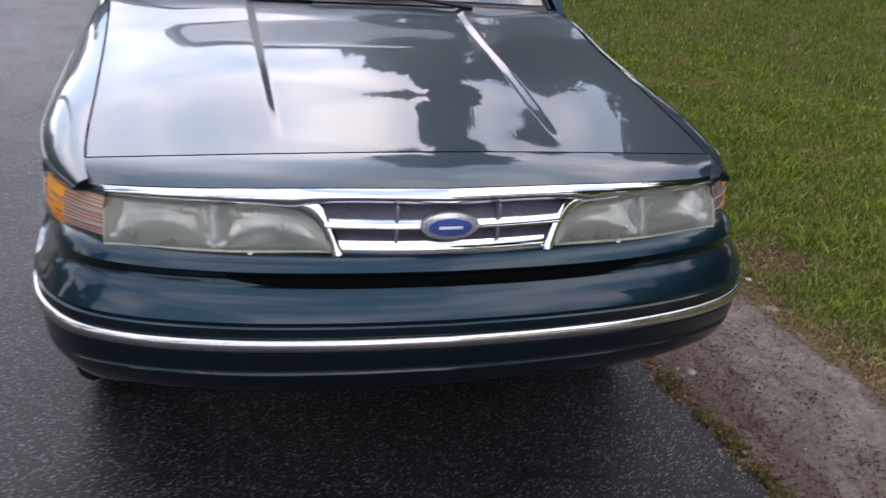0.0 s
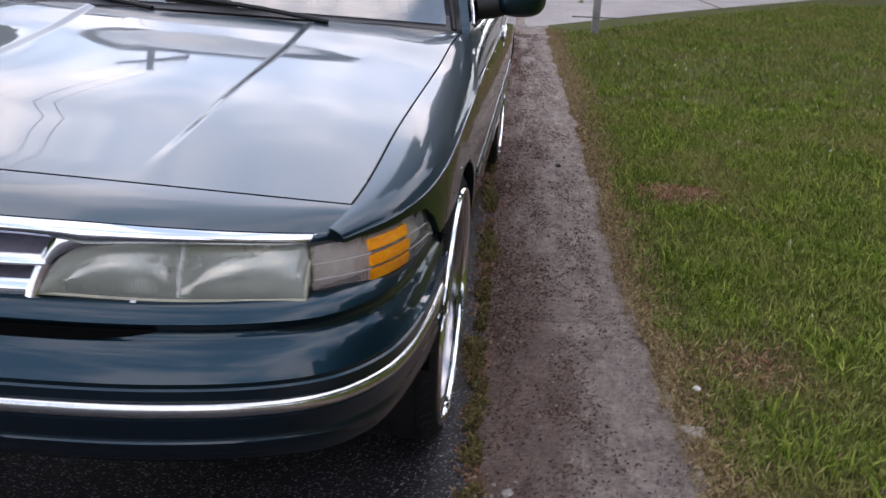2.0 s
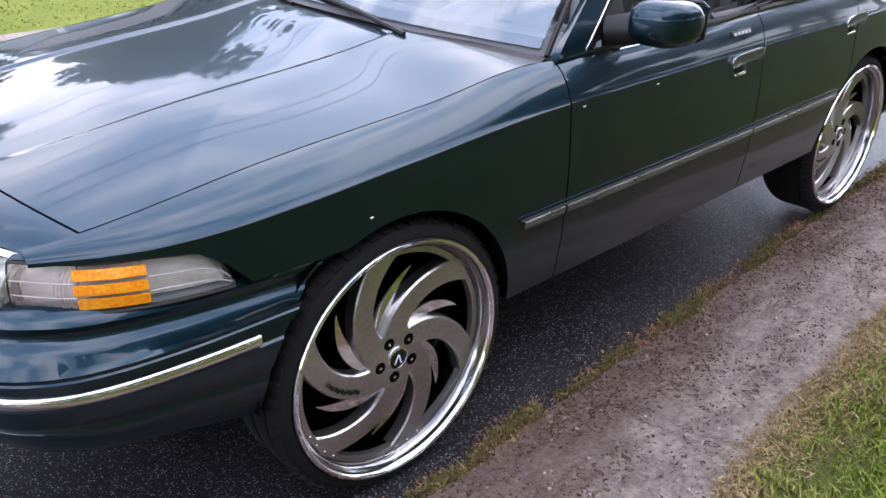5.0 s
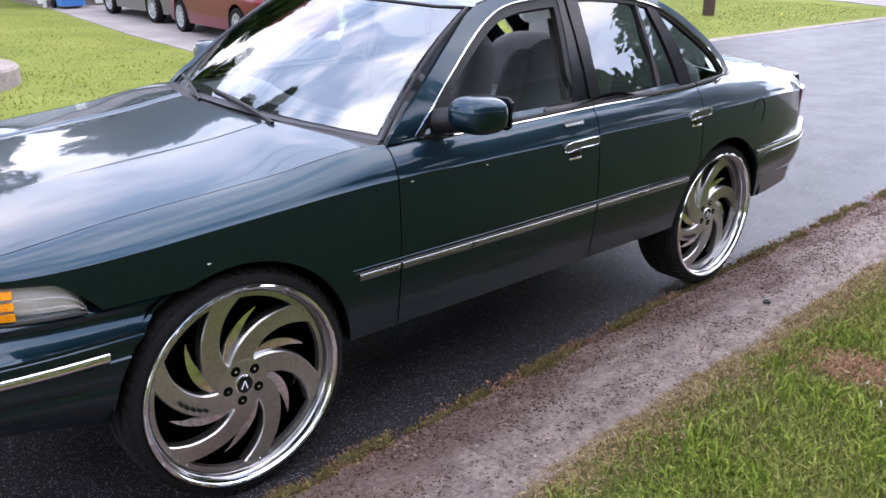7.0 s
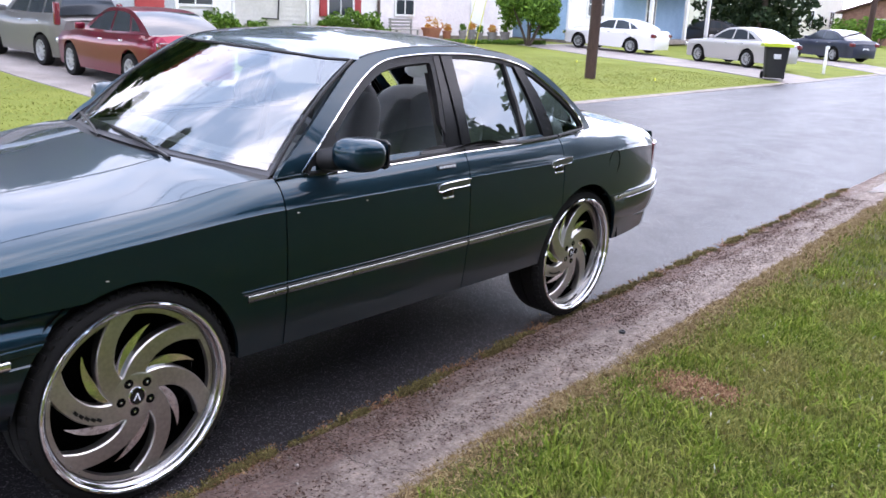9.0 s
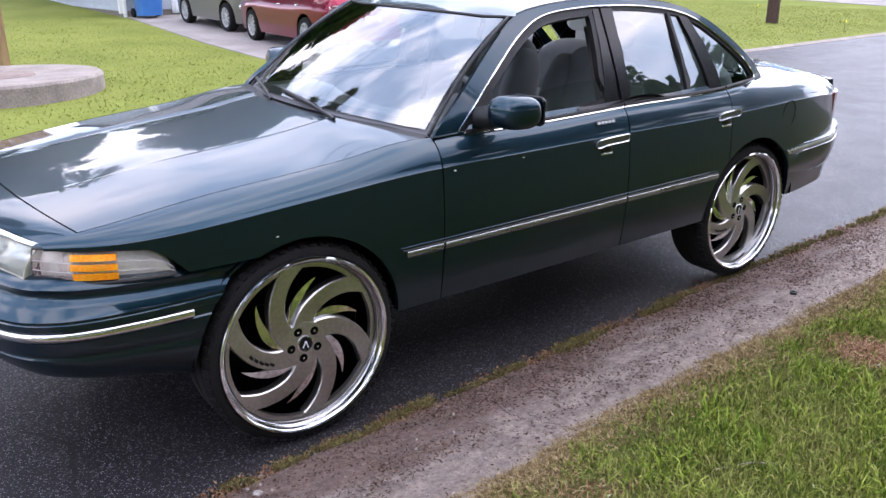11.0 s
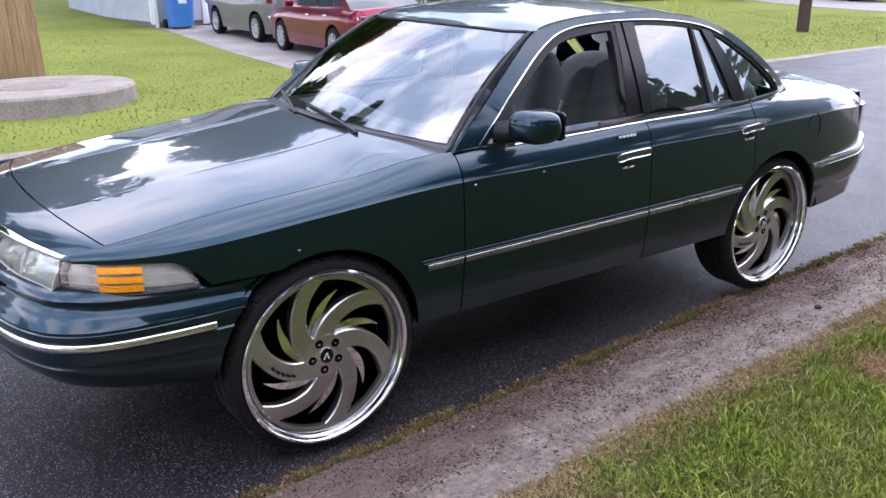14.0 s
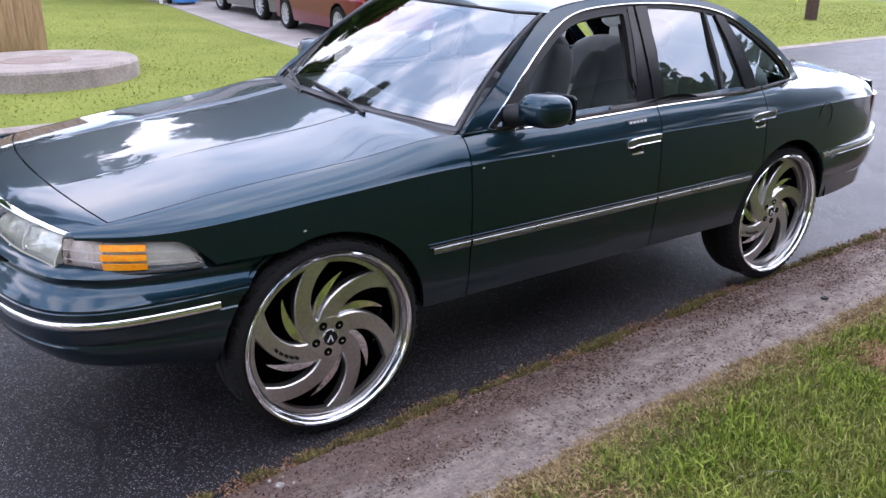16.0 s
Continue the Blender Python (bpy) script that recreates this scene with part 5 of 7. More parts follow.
def build_wheel(face, name_label):
    """face: how far the blades stand behind the lip."""
    prof = ((-0.010, 0.353), (-0.002, 0.3545), (0.004, 0.358), (0.006, 0.363), (0.004, 0.369), (-0.003, 0.373), (-0.012, 0.373))
    barrel = ((-0.010, 0.353), (-0.016, 0.345), (-0.020, 0.341), (-0.045, 0.337), (-0.12, 0.330), (-0.26, 0.330))
    wheel = part("wheel", lathe(prof, 96), CHROME, sedan, name_label)
    part("barrel", lathe(barrel, 96), RIM_DARK, wheel, "dark polished rim barrel")
    tyre = lathe(((-0.012, 0.371), (-0.004, 0.376), (-0.004, 0.388), (-0.014, 0.402), (-0.030, 0.413), (-0.040, 0.419), (-0.055, 0.420), (-0.058, 0.414), (-0.066, 0.414), (-0.069, 0.420), (-0.13, 0.420), (-0.132, 0.414), (-0.140, 0.414), (-0.142, 0.420), (-0.205, 0.420), (-0.235, 0.412), (-0.262, 0.395), (-0.265, 0.370), (-0.26, 0.330)), 120)
    part("tyre", tyre, RUBBER, wheel, "black low-profile tyre")
    blocks = bmesh.new()
    for k in range(60):
        a = 2 * math.pi * k / 60
        box((0.030, 0.020, 0.012), m=Matrix.Rotation(a, 4, "X") @ Matrix.Translation((-0.030, 0, 0.4135)) @ Matrix.Rotation(0.45, 4, "Y"), bm=blocks)
    tagged(part("tread", blocks, RUBBER, wheel), kind="stuff")
    flange = lathe(((face - 0.014, 0.337), (face - 0.010, 0.335), (face - 0.010, 0.317), (face - 0.030, 0.314)), 96)
    part("flange", flange, BRUSHED, wheel)
    riv = bmesh.new()
    for k in range(48):
        if k % 8 in (0, 1, 2, 3):
            continue
        a = 2 * math.pi * k / 48
        box((0.006, 0.006, 0.006), (face - 0.009, 0.327 * math.cos(a), 0.327 * math.sin(a)), 0.003, bm=riv)
    tagged(part("rivet_ring", riv, CHROME, wheel), kind="stuff")
    bl = blade_mesh(0.060, 0.333, 1.12, ((0, 0.046), (0.2, 0.041), (0.45, 0.036), (0.75, 0.035), (1, 0.040)), 0, face, 0.040, -0.010)
    me = finish(bl)
    me.materials.append(BRUSHED)
    fn = blade_mesh(0.085, 0.270, 0.80, ((0, 0.022), (0.35, 0.022), (0.6, 0.018), (0.85, 0.009), (1, 0.0008)), 0, face - 0.016, 0.03, -0.014)
    mf = finish(fn)
    mf.materials.append(CHROME)
    for k in range(6):
        a = 2 * math.pi * k / 6
        ob = new("blade", me)
        ob.parent, ob.matrix_basis = wheel, Matrix.Rotation(a + 3.92, 4, "X")
        ob = new("fin", mf)
        ob.parent, ob.matrix_basis = wheel, Matrix.Rotation(a + 3.92 + 0.36, 4, "X")
    part("hub_face", lathe(((face - 0.02, 0.100), (face - 0.004, 0.097), (face - 0.0005, 0.090), (face + 0.0010, 0.080), (face + 0.0012, 0.035), (face - 0.008, 0.03)), 60), BRUSHED, wheel)
    part("hub_ring", lathe(((face - 0.004, 0.036), (face + 0.006, 0.035), (face + 0.008, 0.030), (face + 0.002, 0.028)), 40), CHROME, wheel)
    part("hub_cap", lathe(((face + 0.002, 0.0285), (face + 0.006, 0.026), (face + 0.007, 0.0)), 32), BLACK_GLOSS, wheel, "black centre cap")
    mark = bmesh.new()
    for sgn in (-1, 1):
        box((0.002, 0.004, 0.030), m=Matrix.Translation((face + 0.0085, 0.006 * sgn, -0.002)) @ Matrix.Rotation(0.38 * sgn, 4, "X"), bm=mark)
    part("cap_mark", mark, WHITE_BAR, wheel, "two pale strokes")
    for k in range(5):
        a = 2 * math.pi * k / 5 + 0.9
        c = Vector((0, 0.062 * math.cos(a), 0.062 * math.sin(a)))
        # dark disc on the hub face, painting the shade of a lug hole
        b = lathe(((face + 0.0018, 0.0170), (face + 0.0016, 0.010), (face + 0.0016, 0.0)), 20)
        lathe(((face + 0.0010, 0.0185), (face + 0.0026, 0.0178), (face + 0.0018, 0.0170)), 20, bm=b)
        b.transform(Matrix.Translation(c))
        pocket = part("lug_pocket", b, DARK, wheel)
        n = lathe(((face + 0.001, 0.0055), (face + 0.004, 0.0052), (face + 0.005, 0.003), (face + 0.005, 0.0)), 6)
        n.transform(Matrix.Translation(c))
        part("lug_nut", n, CHROME, wheel)
    # raised maker's mark on one blade, as plain dark bars
    bars = bmesh.new()
    for k in range(5):
        a = 3.92 - 0.33 - 0.088 * k
        r = 0.155 + 0.019 * k
        box((0.002, 0.012, 0.021), m=Matrix.Translation((face + 0.0005, r * math.cos(a), r * math.sin(a))) @ Matrix.Rotation(a + 0.6, 4, "X"), bm=bars)
    part("mark_bars", bars, BLACK, wheel, "five dark bars of lettering")
    part("brake", lathe(((face - 0.06, 0.0), (face - 0.06, 0.15), (face - 0.10, 0.155), (face - 0.16, 0.155)), 40), DARK, wheel)
    part("wheel_back", lathe(((face - 0.15, 0.0), (face - 0.15, 0.33)), 40), DARK, wheel)
    return wheel


def copy_part(ob, m):
    made = {}
    for o in (ob, *ob.children_recursive):
        c = o.copy()
        scene.collection.objects.link(c)
        c.parent = made.get(o.parent, o.parent)
        made[o] = c
    made[ob].matrix_basis = m
    return made[ob]


front_wheel = build_wheel(-0.030, "large alloy wheel with six swept blades")
front_wheel.matrix_basis = pose(0.955, 0, HUB_Z, -7, 0, 0) @ Matrix.Scale(0.985, 4)
copy_part(front_wheel, pose(-0.955, 0, HUB_Z, 0, 0, 180) @ Matrix.Scale(0.985, 4))
rear_wheel = build_wheel(-0.055, "large deep-dish alloy wheel with six swept blades")
rear_wheel.matrix_basis = pose(0.935, WHEELBASE, HUB_Z - 0.004, 20, 0, 0) @ Matrix.Scale(0.945, 4)
copy_part(rear_wheel, pose(-0.935, WHEELBASE, HUB_Z - 0.004, 0, 0, 180) @ Matrix.Scale(0.945, 4))


# ---- surroundings ----
BARK = varied("bark", (0.05, 0.038, 0.028), (0.13, 0.10, 0.08), scale=5, fine=40, rough=(0.85, 0.95), bump=0.8, dist=0.02, stretch=(1, 1, 0.25))
POLE_WOOD = varied("creosoted pole", (0.030, 0.016, 0.012), (0.075, 0.042, 0.034), scale=6, fine=50, rough=(0.8, 0.95), bump=0.5, dist=0.01, stretch=(1, 1, 0.15))
FENCE_WOOD = varied("weathered cedar board", (0.20, 0.115, 0.055), (0.40, 0.26, 0.14), scale=5, fine=36, rough=(0.75, 0.9), bump=0.4, dist=0.006, stretch=(1, 1, 0.12))
CEMENT = varied("stained concrete", (0.15, 0.125, 0.11), (0.32, 0.275, 0.245), scale=3, fine=40, rough=(0.8, 0.95), bump=0.4, dist=0.006)
DRIVE = varied("driveway concrete", (0.17, 0.15, 0.14), (0.32, 0.29, 0.275), scale=1.4, fine=30, rough=(0.8, 0.95), bump=0.3, dist=0.006)
IRON = varied("rusty iron lid", (0.14, 0.10, 0.085), (0.27, 0.21, 0.18), scale=8, fine=60, rough=(0.7, 0.9), bump=0.5, dist=0.006)
SHINGLE = varied("roof shingles", (0.07, 0.065, 0.06), (0.16, 0.15, 0.14), scale=3, fine=25, rough=(0.9, 1.0), bump=0.5, dist=0.02)
BRICK = varied("brown brick", (0.16, 0.075, 0.055), (0.30, 0.17, 0.13), scale=3, fine=18, rough=(0.85, 0.95), bump=0.4, dist=0.01)


def leaf_material(name, c1, c2, c3, patch=None):
    """Leaves and blades: each one its own tone, letting some light through."""
    m, n, l, b = nodes_of(name)
    geo, ramp = n.new("ShaderNodeNewGeometry"), n.new("ShaderNodeValToRGB")
    ramp.color_ramp.elements[0].color = (*c1, 1)
    ramp.color_ramp.elements[1].color = (*c3, 1)
    mid = ramp.color_ramp.elements.new(0.6)
    mid.color = (*c2, 1)
    l.new(geo.outputs["Random Per Island"], ramp.inputs["Fac"])
    l.new(ramp.outputs["Color"], b.inputs["Base Color"])
    col = ramp.outputs["Color"]
    if patch:
        col = blend(n, l, maths(n, l, "MULTIPLY", grain(n, l, stretched(n, l, (1, 1, 1)), 1.5, 5.0, 0.42, 0.70, 0.6), 0.6), col, patch)
        l.new(col, b.inputs["Base Color"])
    out = n["Material Output"]
    tl, mx = n.new("ShaderNodeBsdfTranslucent"), n.new("ShaderNodeMixShader")
    mx.inputs["Fac"].default_value = 0.06
    l.new(col, tl.inputs["Color"])
    l.new(b.outputs["BSDF"], mx.inputs[1])
    l.new(tl.outputs["BSDF"], mx.inputs[2])
    l.new(mx.outputs["Shader"], out.inputs["Surface"])
    setp(b, Roughness=0.75, Specular_IOR_Level=0.08)
    return m


LEAF = leaf_material("broad leaves", (0.022, 0.042, 0.010), (0.045, 0.085, 0.018), (0.10, 0.14, 0.03))
NEEDLE = leaf_material("dark conifer needles", (0.010, 0.020, 0.010), (0.020, 0.036, 0.016), (0.04, 0.06, 0.025))
SHRUB_LEAF = leaf_material("shrub leaves", (0.05, 0.11, 0.02), (0.10, 0.20, 0.03), (0.18, 0.30, 0.05))
BLADE = leaf_material("grass blades", (0.044, 0.076, 0.011), (0.145, 0.200, 0.028), (0.285, 0.30, 0.086), patch=(0.26, 0.20, 0.088))
TUFT = leaf_material("fresh grass tufts", (0.070, 0.120, 0.014), (0.155, 0.218, 0.026), (0.29, 0.33, 0.070))
DRY = leaf_material("dry grass and litter", (0.12, 0.075, 0.042), (0.23, 0.165, 0.08), (0.38, 0.30, 0.16))
# the far lots' stronger light is put into this brighter grass colour
LOT_GRASS = leaf_material("grass of the far lots", (0.155, 0.19, 0.036), (0.22, 0.25, 0.052), (0.29, 0.31, 0.085), patch=(0.28, 0.25, 0.105))
CLOVER = leaf_material("white clover", (0.30, 0.32, 0.18), (0.50, 0.50, 0.42), (0.70, 0.70, 0.64))
THATCH = leaf_material("dead brown thatch", (0.13, 0.065, 0.038), (0.24, 0.13, 0.075), (0.36, 0.24, 0.14))
ROT = leaf_material("rotten leaf flakes", (0.045, 0.024, 0.018), (0.085, 0.050, 0.038), (0.17, 0.11, 0.085))
MOSS = leaf_material("moss and dirt", (0.052, 0.042, 0.020), (0.115, 0.095, 0.036), (0.21, 0.18, 0.070))


def raw_mesh(name, verts, faces, mat):
    me = bpy.data.meshes.new(name)
    me.from_pydata(verts, [], faces)
    me.materials.append(mat)
    return me


def leaf_cloud(rng, centres, radii, count, size, squash=1.0):
    """Small bent quads scattered over the shells of many clumps."""
    c = np.array(centres)[rng.integers(0, len(centres), count)]
    idx = rng.integers(0, len(centres), count)
    c, r = np.array(centres)[idx], np.array(radii)[idx][:, None]
    d = rng.normal(size=(count, 3))
    d /= np.linalg.norm(d, axis=1)[:, None]
    p = c + d * r * rng.uniform(0.45, 1.05, (count, 1)) * np.array([1, 1, squash])
    a = rng.normal(size=(count, 3)) + d * 0.4
    a /= np.linalg.norm(a, axis=1)[:, None]
    b = np.cross(a, rng.normal(size=(count, 3)))
    b /= np.linalg.norm(b, axis=1)[:, None]
    s = (size * rng.uniform(0.6, 1.4, (count, 1)))
    v = np.stack([p - a * s, p + b * s * 0.5, p + a * s, p - b * s * 0.5], 1).reshape(-1, 3)
    f = [(4 * i, 4 * i + 1, 4 * i + 2, 4 * i + 3) for i in range(count)]
    return v.tolist(), f


def build_tree(name, label, seed, h, r, leaves, mat=LEAF, leaf=0.22):
    rng = np.random.default_rng(seed)
    root = thing(name, label, "tree")
    bm = tube([(0, 0, -0.1), (0.05, 0.03, h * 0.12), (-0.05, 0.06, h * 0.3), (0.08, 0, h * 0.55), (0, 0.05, h * 0.85)], [0.035 * h * 0.8, 0.026 * h * 0.8, 0.02 * h, 0.012 * h, 0.003 * h], 10)
    cs, rs = [], []
    for k in range(9):
        a, z = k * 2.4 + rng.uniform(-0.3, 0.3), h * (0.32 + 0.055 * k)
        reach = r * (0.95 - 0.06 * k) * rng.uniform(0.7, 1.05)
        tip = Vector((reach * math.cos(a), reach * math.sin(a), z + h * rng.uniform(0.05, 0.16)))
        mid = tip * 0.5 + Vector((0, 0, z * 0.5 + 0.1))
        tube([(0, 0, z * 0.92), mid, tip], [0.010 * h, 0.006 * h, 0.002 * h], 6, bm=bm)
        for q in (0.45, 0.75, 1.0):
            for _ in range(2):
                cs.append(tuple(Vector((0, 0, z)).lerp(tip, q) + Vector(rng.normal(size=3) * r * 0.18)))
                rs.append(r * rng.uniform(0.16, 0.30))
    cs += [(rng.normal() * r * 0.25, rng.normal() * r * 0.25, h * rng.uniform(0.8, 0.95)) for _ in range(6)]
    rs += [r * rng.uniform(0.2, 0.3) for _ in range(6)]
    part("trunk", bm, BARK, root)
    v, f = leaf_cloud(rng, cs, rs, leaves, leaf)
    crown = new("crown", raw_mesh("crown", v, f, mat))
    crown.parent = root
    return root


def build_conifer(seed, h, r, leaves):
    rng = np.random.default_rng(seed)
    root = thing("conifer", "tall dark conifer with drooping branches to the ground", "tree")
    bm = tube([(0, 0, -0.1), (0, 0, h * 0.5), (0, 0, h)], [0.03 * h, 0.018 * h, 0.003 * h], 8)
    cs, rs = [], []
    for k in range(70):
        q = k / 70
        a, reach = k * 2.4, r * (1 - q) ** 0.8 * rng.uniform(0.6, 1.05)
        tip = Vector((reach * math.cos(a), reach * math.sin(a), h * (0.06 + 0.92 * q)))
        for w in (0.5, 0.9):
            cs.append((tip.x * w, tip.y * w, tip.z - 0.1 * reach * w))
            rs.append(max(0.25, r * 0.22 * (1 - 0.6 * q)))
    part("trunk", bm, BARK, root)
    v, f = leaf_cloud(rng, cs, rs, leaves, 0.20, 0.6)
    crown = new("crown", raw_mesh("crown", v, f, NEEDLE))
    crown.parent = root
    return root


def build_shrub(name, label, seed, h, r, leaves, mat=SHRUB_LEAF, leaf=0.06):
    rng = np.random.default_rng(seed)
    root = thing(name, label, "shrub")
    bm = bmesh.new()
    cs, rs = [], []
    for k in range(6):
        a = k * 1.05
        tip = Vector((r * 0.6 * math.cos(a), r * 0.6 * math.sin(a), h * rng.uniform(0.55, 0.8)))
        tube([(0.05 * math.cos(a), 0.05 * math.sin(a), -0.05), tip * 0.5, tip], [0.05 * h * 0.5, 0.02 * h, 0.008 * h], 6, bm=bm)
        for _ in range(3):
            cs.append(tuple(tip + Vector(rng.normal(size=3) * r * 0.22)))
            rs.append(r * rng.uniform(0.25, 0.42))
    cs.append((0, 0, h * 0.75))
    rs.append(r * 0.5)
    part("stems", bm, BARK, root)
    v, f = leaf_cloud(rng, cs, rs, leaves, leaf)
    crown = new("foliage", raw_mesh("foliage", v, f, mat))
    crown.parent = root
    return root


def stand(ob, x, y, turn=0.0, s=1.0, up=0.0):
    ob.matrix_world = pose(x, y, lie(x, y) + up, 0, 0, turn) @ Matrix.Scale(s, 4)
    return ob


def again(ob, x, y, turn=0.0, s=1.0):
    c = copy_thing(ob, pose(x, y, lie(x, y), 0, 0, turn))
    c.scale = (s, s, s)
    return c


# trees: one shades the corner lot, rows close the view behind the houses
oak = stand(build_tree("tree", "broad leafy tree standing in bare soil on the lawn", 3, 14.0, 6.5, 17000, leaf=0.32), 12.6, 14.8, 0, 0.62)
tall = stand(build_tree("tree", "tall leafy tree behind the houses", 8, 16.5, 6.2, 15000, leaf=0.36), -36, 2, 40)
for i, (x, y, s, tn) in enumerate(((-34, 14, 0.95, 10), (-37, 25, 1.1, 80), (-35, 37, 0.9, 150), (-38, 49, 1.05, 220), (-36, -10, 1.0, 300), (-37, -24, 1.1, 30), (-44, 66, 1.1, 60), (-17, 104, 1.1, 100), (0, 92, 1.1, 190), (18, 80, 1.0, 250), (30, 60, 1.1, 20), (-26, -40, 1.1, 111))):
    again(tall, x, y, tn, s)
# unseen oaks beyond the lawn, sized to block low sky and darken reflections
for i, (x, y, s, tn) in enumerate(((22, 0, 1.15, 50), (22, -11, 1.2, 120), (17, 38, 1.1, 280), (21, -22, 1.1, 15), (24, 8, 1.15, 95), (22, 22, 1.0, 140), (15, -34, 1.1, 60), (29, 5, 1.05, 10), (30, 17, 1.05, 222), (29, -6, 1.2, 170), (28, -17, 1.3, 260))):
    again(oak, x, y, tn, s)
stand(build_conifer(4, 11.0, 3.7, 9000), -18.2, 52.4)
c2 = again([o for o in bpy.data.objects if o.name == "conifer"][0], -21.0, 56.0, 80, 0.95)

# unseen hedge, added so the car's side mirrors something dark
hedge = leaf_cloud(np.random.default_rng(31), [(27 + 0.8 * math.sin(k), -34 + 0.9 * k, 0.3 + 1.1 * (k % 3)) for k in range(84)], [1.5] * 84, 14000, 0.26)
hg = new("hedge", raw_mesh("hedge", *hedge, LEAF))
tagged(hg, "unseen tall hedge added beyond the lawn to darken reflections", "hedge", kind="stuff")
stand(build_tree("tree", "tall slender tree beyond the concrete drive", 17, 24.0, 4.4, 12000, leaf=0.34), 9.2, 27.5, 60)
tt = stand(build_tree("tree", "tall slender tree behind the board fence", 21, 21.0, 3.4, 7000, leaf=0.3), -19.0, -4.2)

# ---- lawn: blades, dry patches, moss along the joint, stones ----
def strew_blades(name, label, rng, pts, hmin, hmax, width, mat, lean=0.6, up=0.0):
    n = len(pts)
    x, y = pts[:, 0], pts[:, 1]
    z = np.interp(x, GX, GZ) - 0.004 + up
    a = rng.uniform(0, 2 * np.pi, n)
    h = rng.uniform(hmin, hmax, n)
    w = width * rng.uniform(0.6, 1.4, n)
    ln = rng.uniform(0.05, lean, n) * h
    d = np.stack([np.cos(a), np.sin(a)], 1)
    b = rng.uniform(0, 2 * np.pi, n)
    e = np.stack([np.cos(b), np.sin(b)], 1)
    base = np.stack([x, y, z], 1)
    side = np.stack([d[:, 0] * w, d[:, 1] * w, np.zeros(n)], 1)
    mid = base + np.stack([e[:, 0] * ln * 0.35, e[:, 1] * ln * 0.35, h * 0.6], 1)
    tip = base + np.stack([e[:, 0] * ln, e[:, 1] * ln, h * rng.uniform(0.75, 1.0, n)], 1)
    v = np.stack([base - side, base + side, mid + side * 0.8, mid - side * 0.8, tip], 1).reshape(-1, 3)
    f = []
    for i in range(n):
        k = 5 * i
        f.append((k, k + 1, k + 2, k + 3))
        f.append((k + 3, k + 2, k + 4))
    ob = new(name, raw_mesh(name, v.tolist(), f, mat))
    return tagged(ob, label, "grass", kind="stuff")


def lawn_points(rng, count, x0, x1, y0, y1, keep):
    p = np.stack([rng.uniform(x0, x1, count), rng.uniform(y0, y1, count)], 1)
    return p[np.array([keep(a, b) for a, b in p])]


def worn(x, y):
    """How bare the lawn is: along the gutter and in a few worn spots."""
    e = x - lawn_edge(y)
    k = max(0.0, 1 - e / 0.30) * (1.05 + 0.9 * noise.noise(Vector((x * 5, y * 5, 6.0))))
    for cx, cy, sx, sy in ((2.0, 2.43, 0.26, 0.16), (2.02, 0.45, 0.20, 0.22)):
        q = ((x - cx) / sx) ** 2 + ((y - cy) / sy) ** 2
        k = max(k, (0.95 + 0.5 * noise.noise(Vector((x * 9, y * 9, 1.0)))) * math.exp(-q * q * 0.6))
    return k


def patchy(x, y):
    return 0.5 + 0.9 * noise.noise(Vector((x * 1.7, y * 1.7, 4.0))) + 0.5 * noise.noise(Vector((x * 5, y * 5, 8.0)))


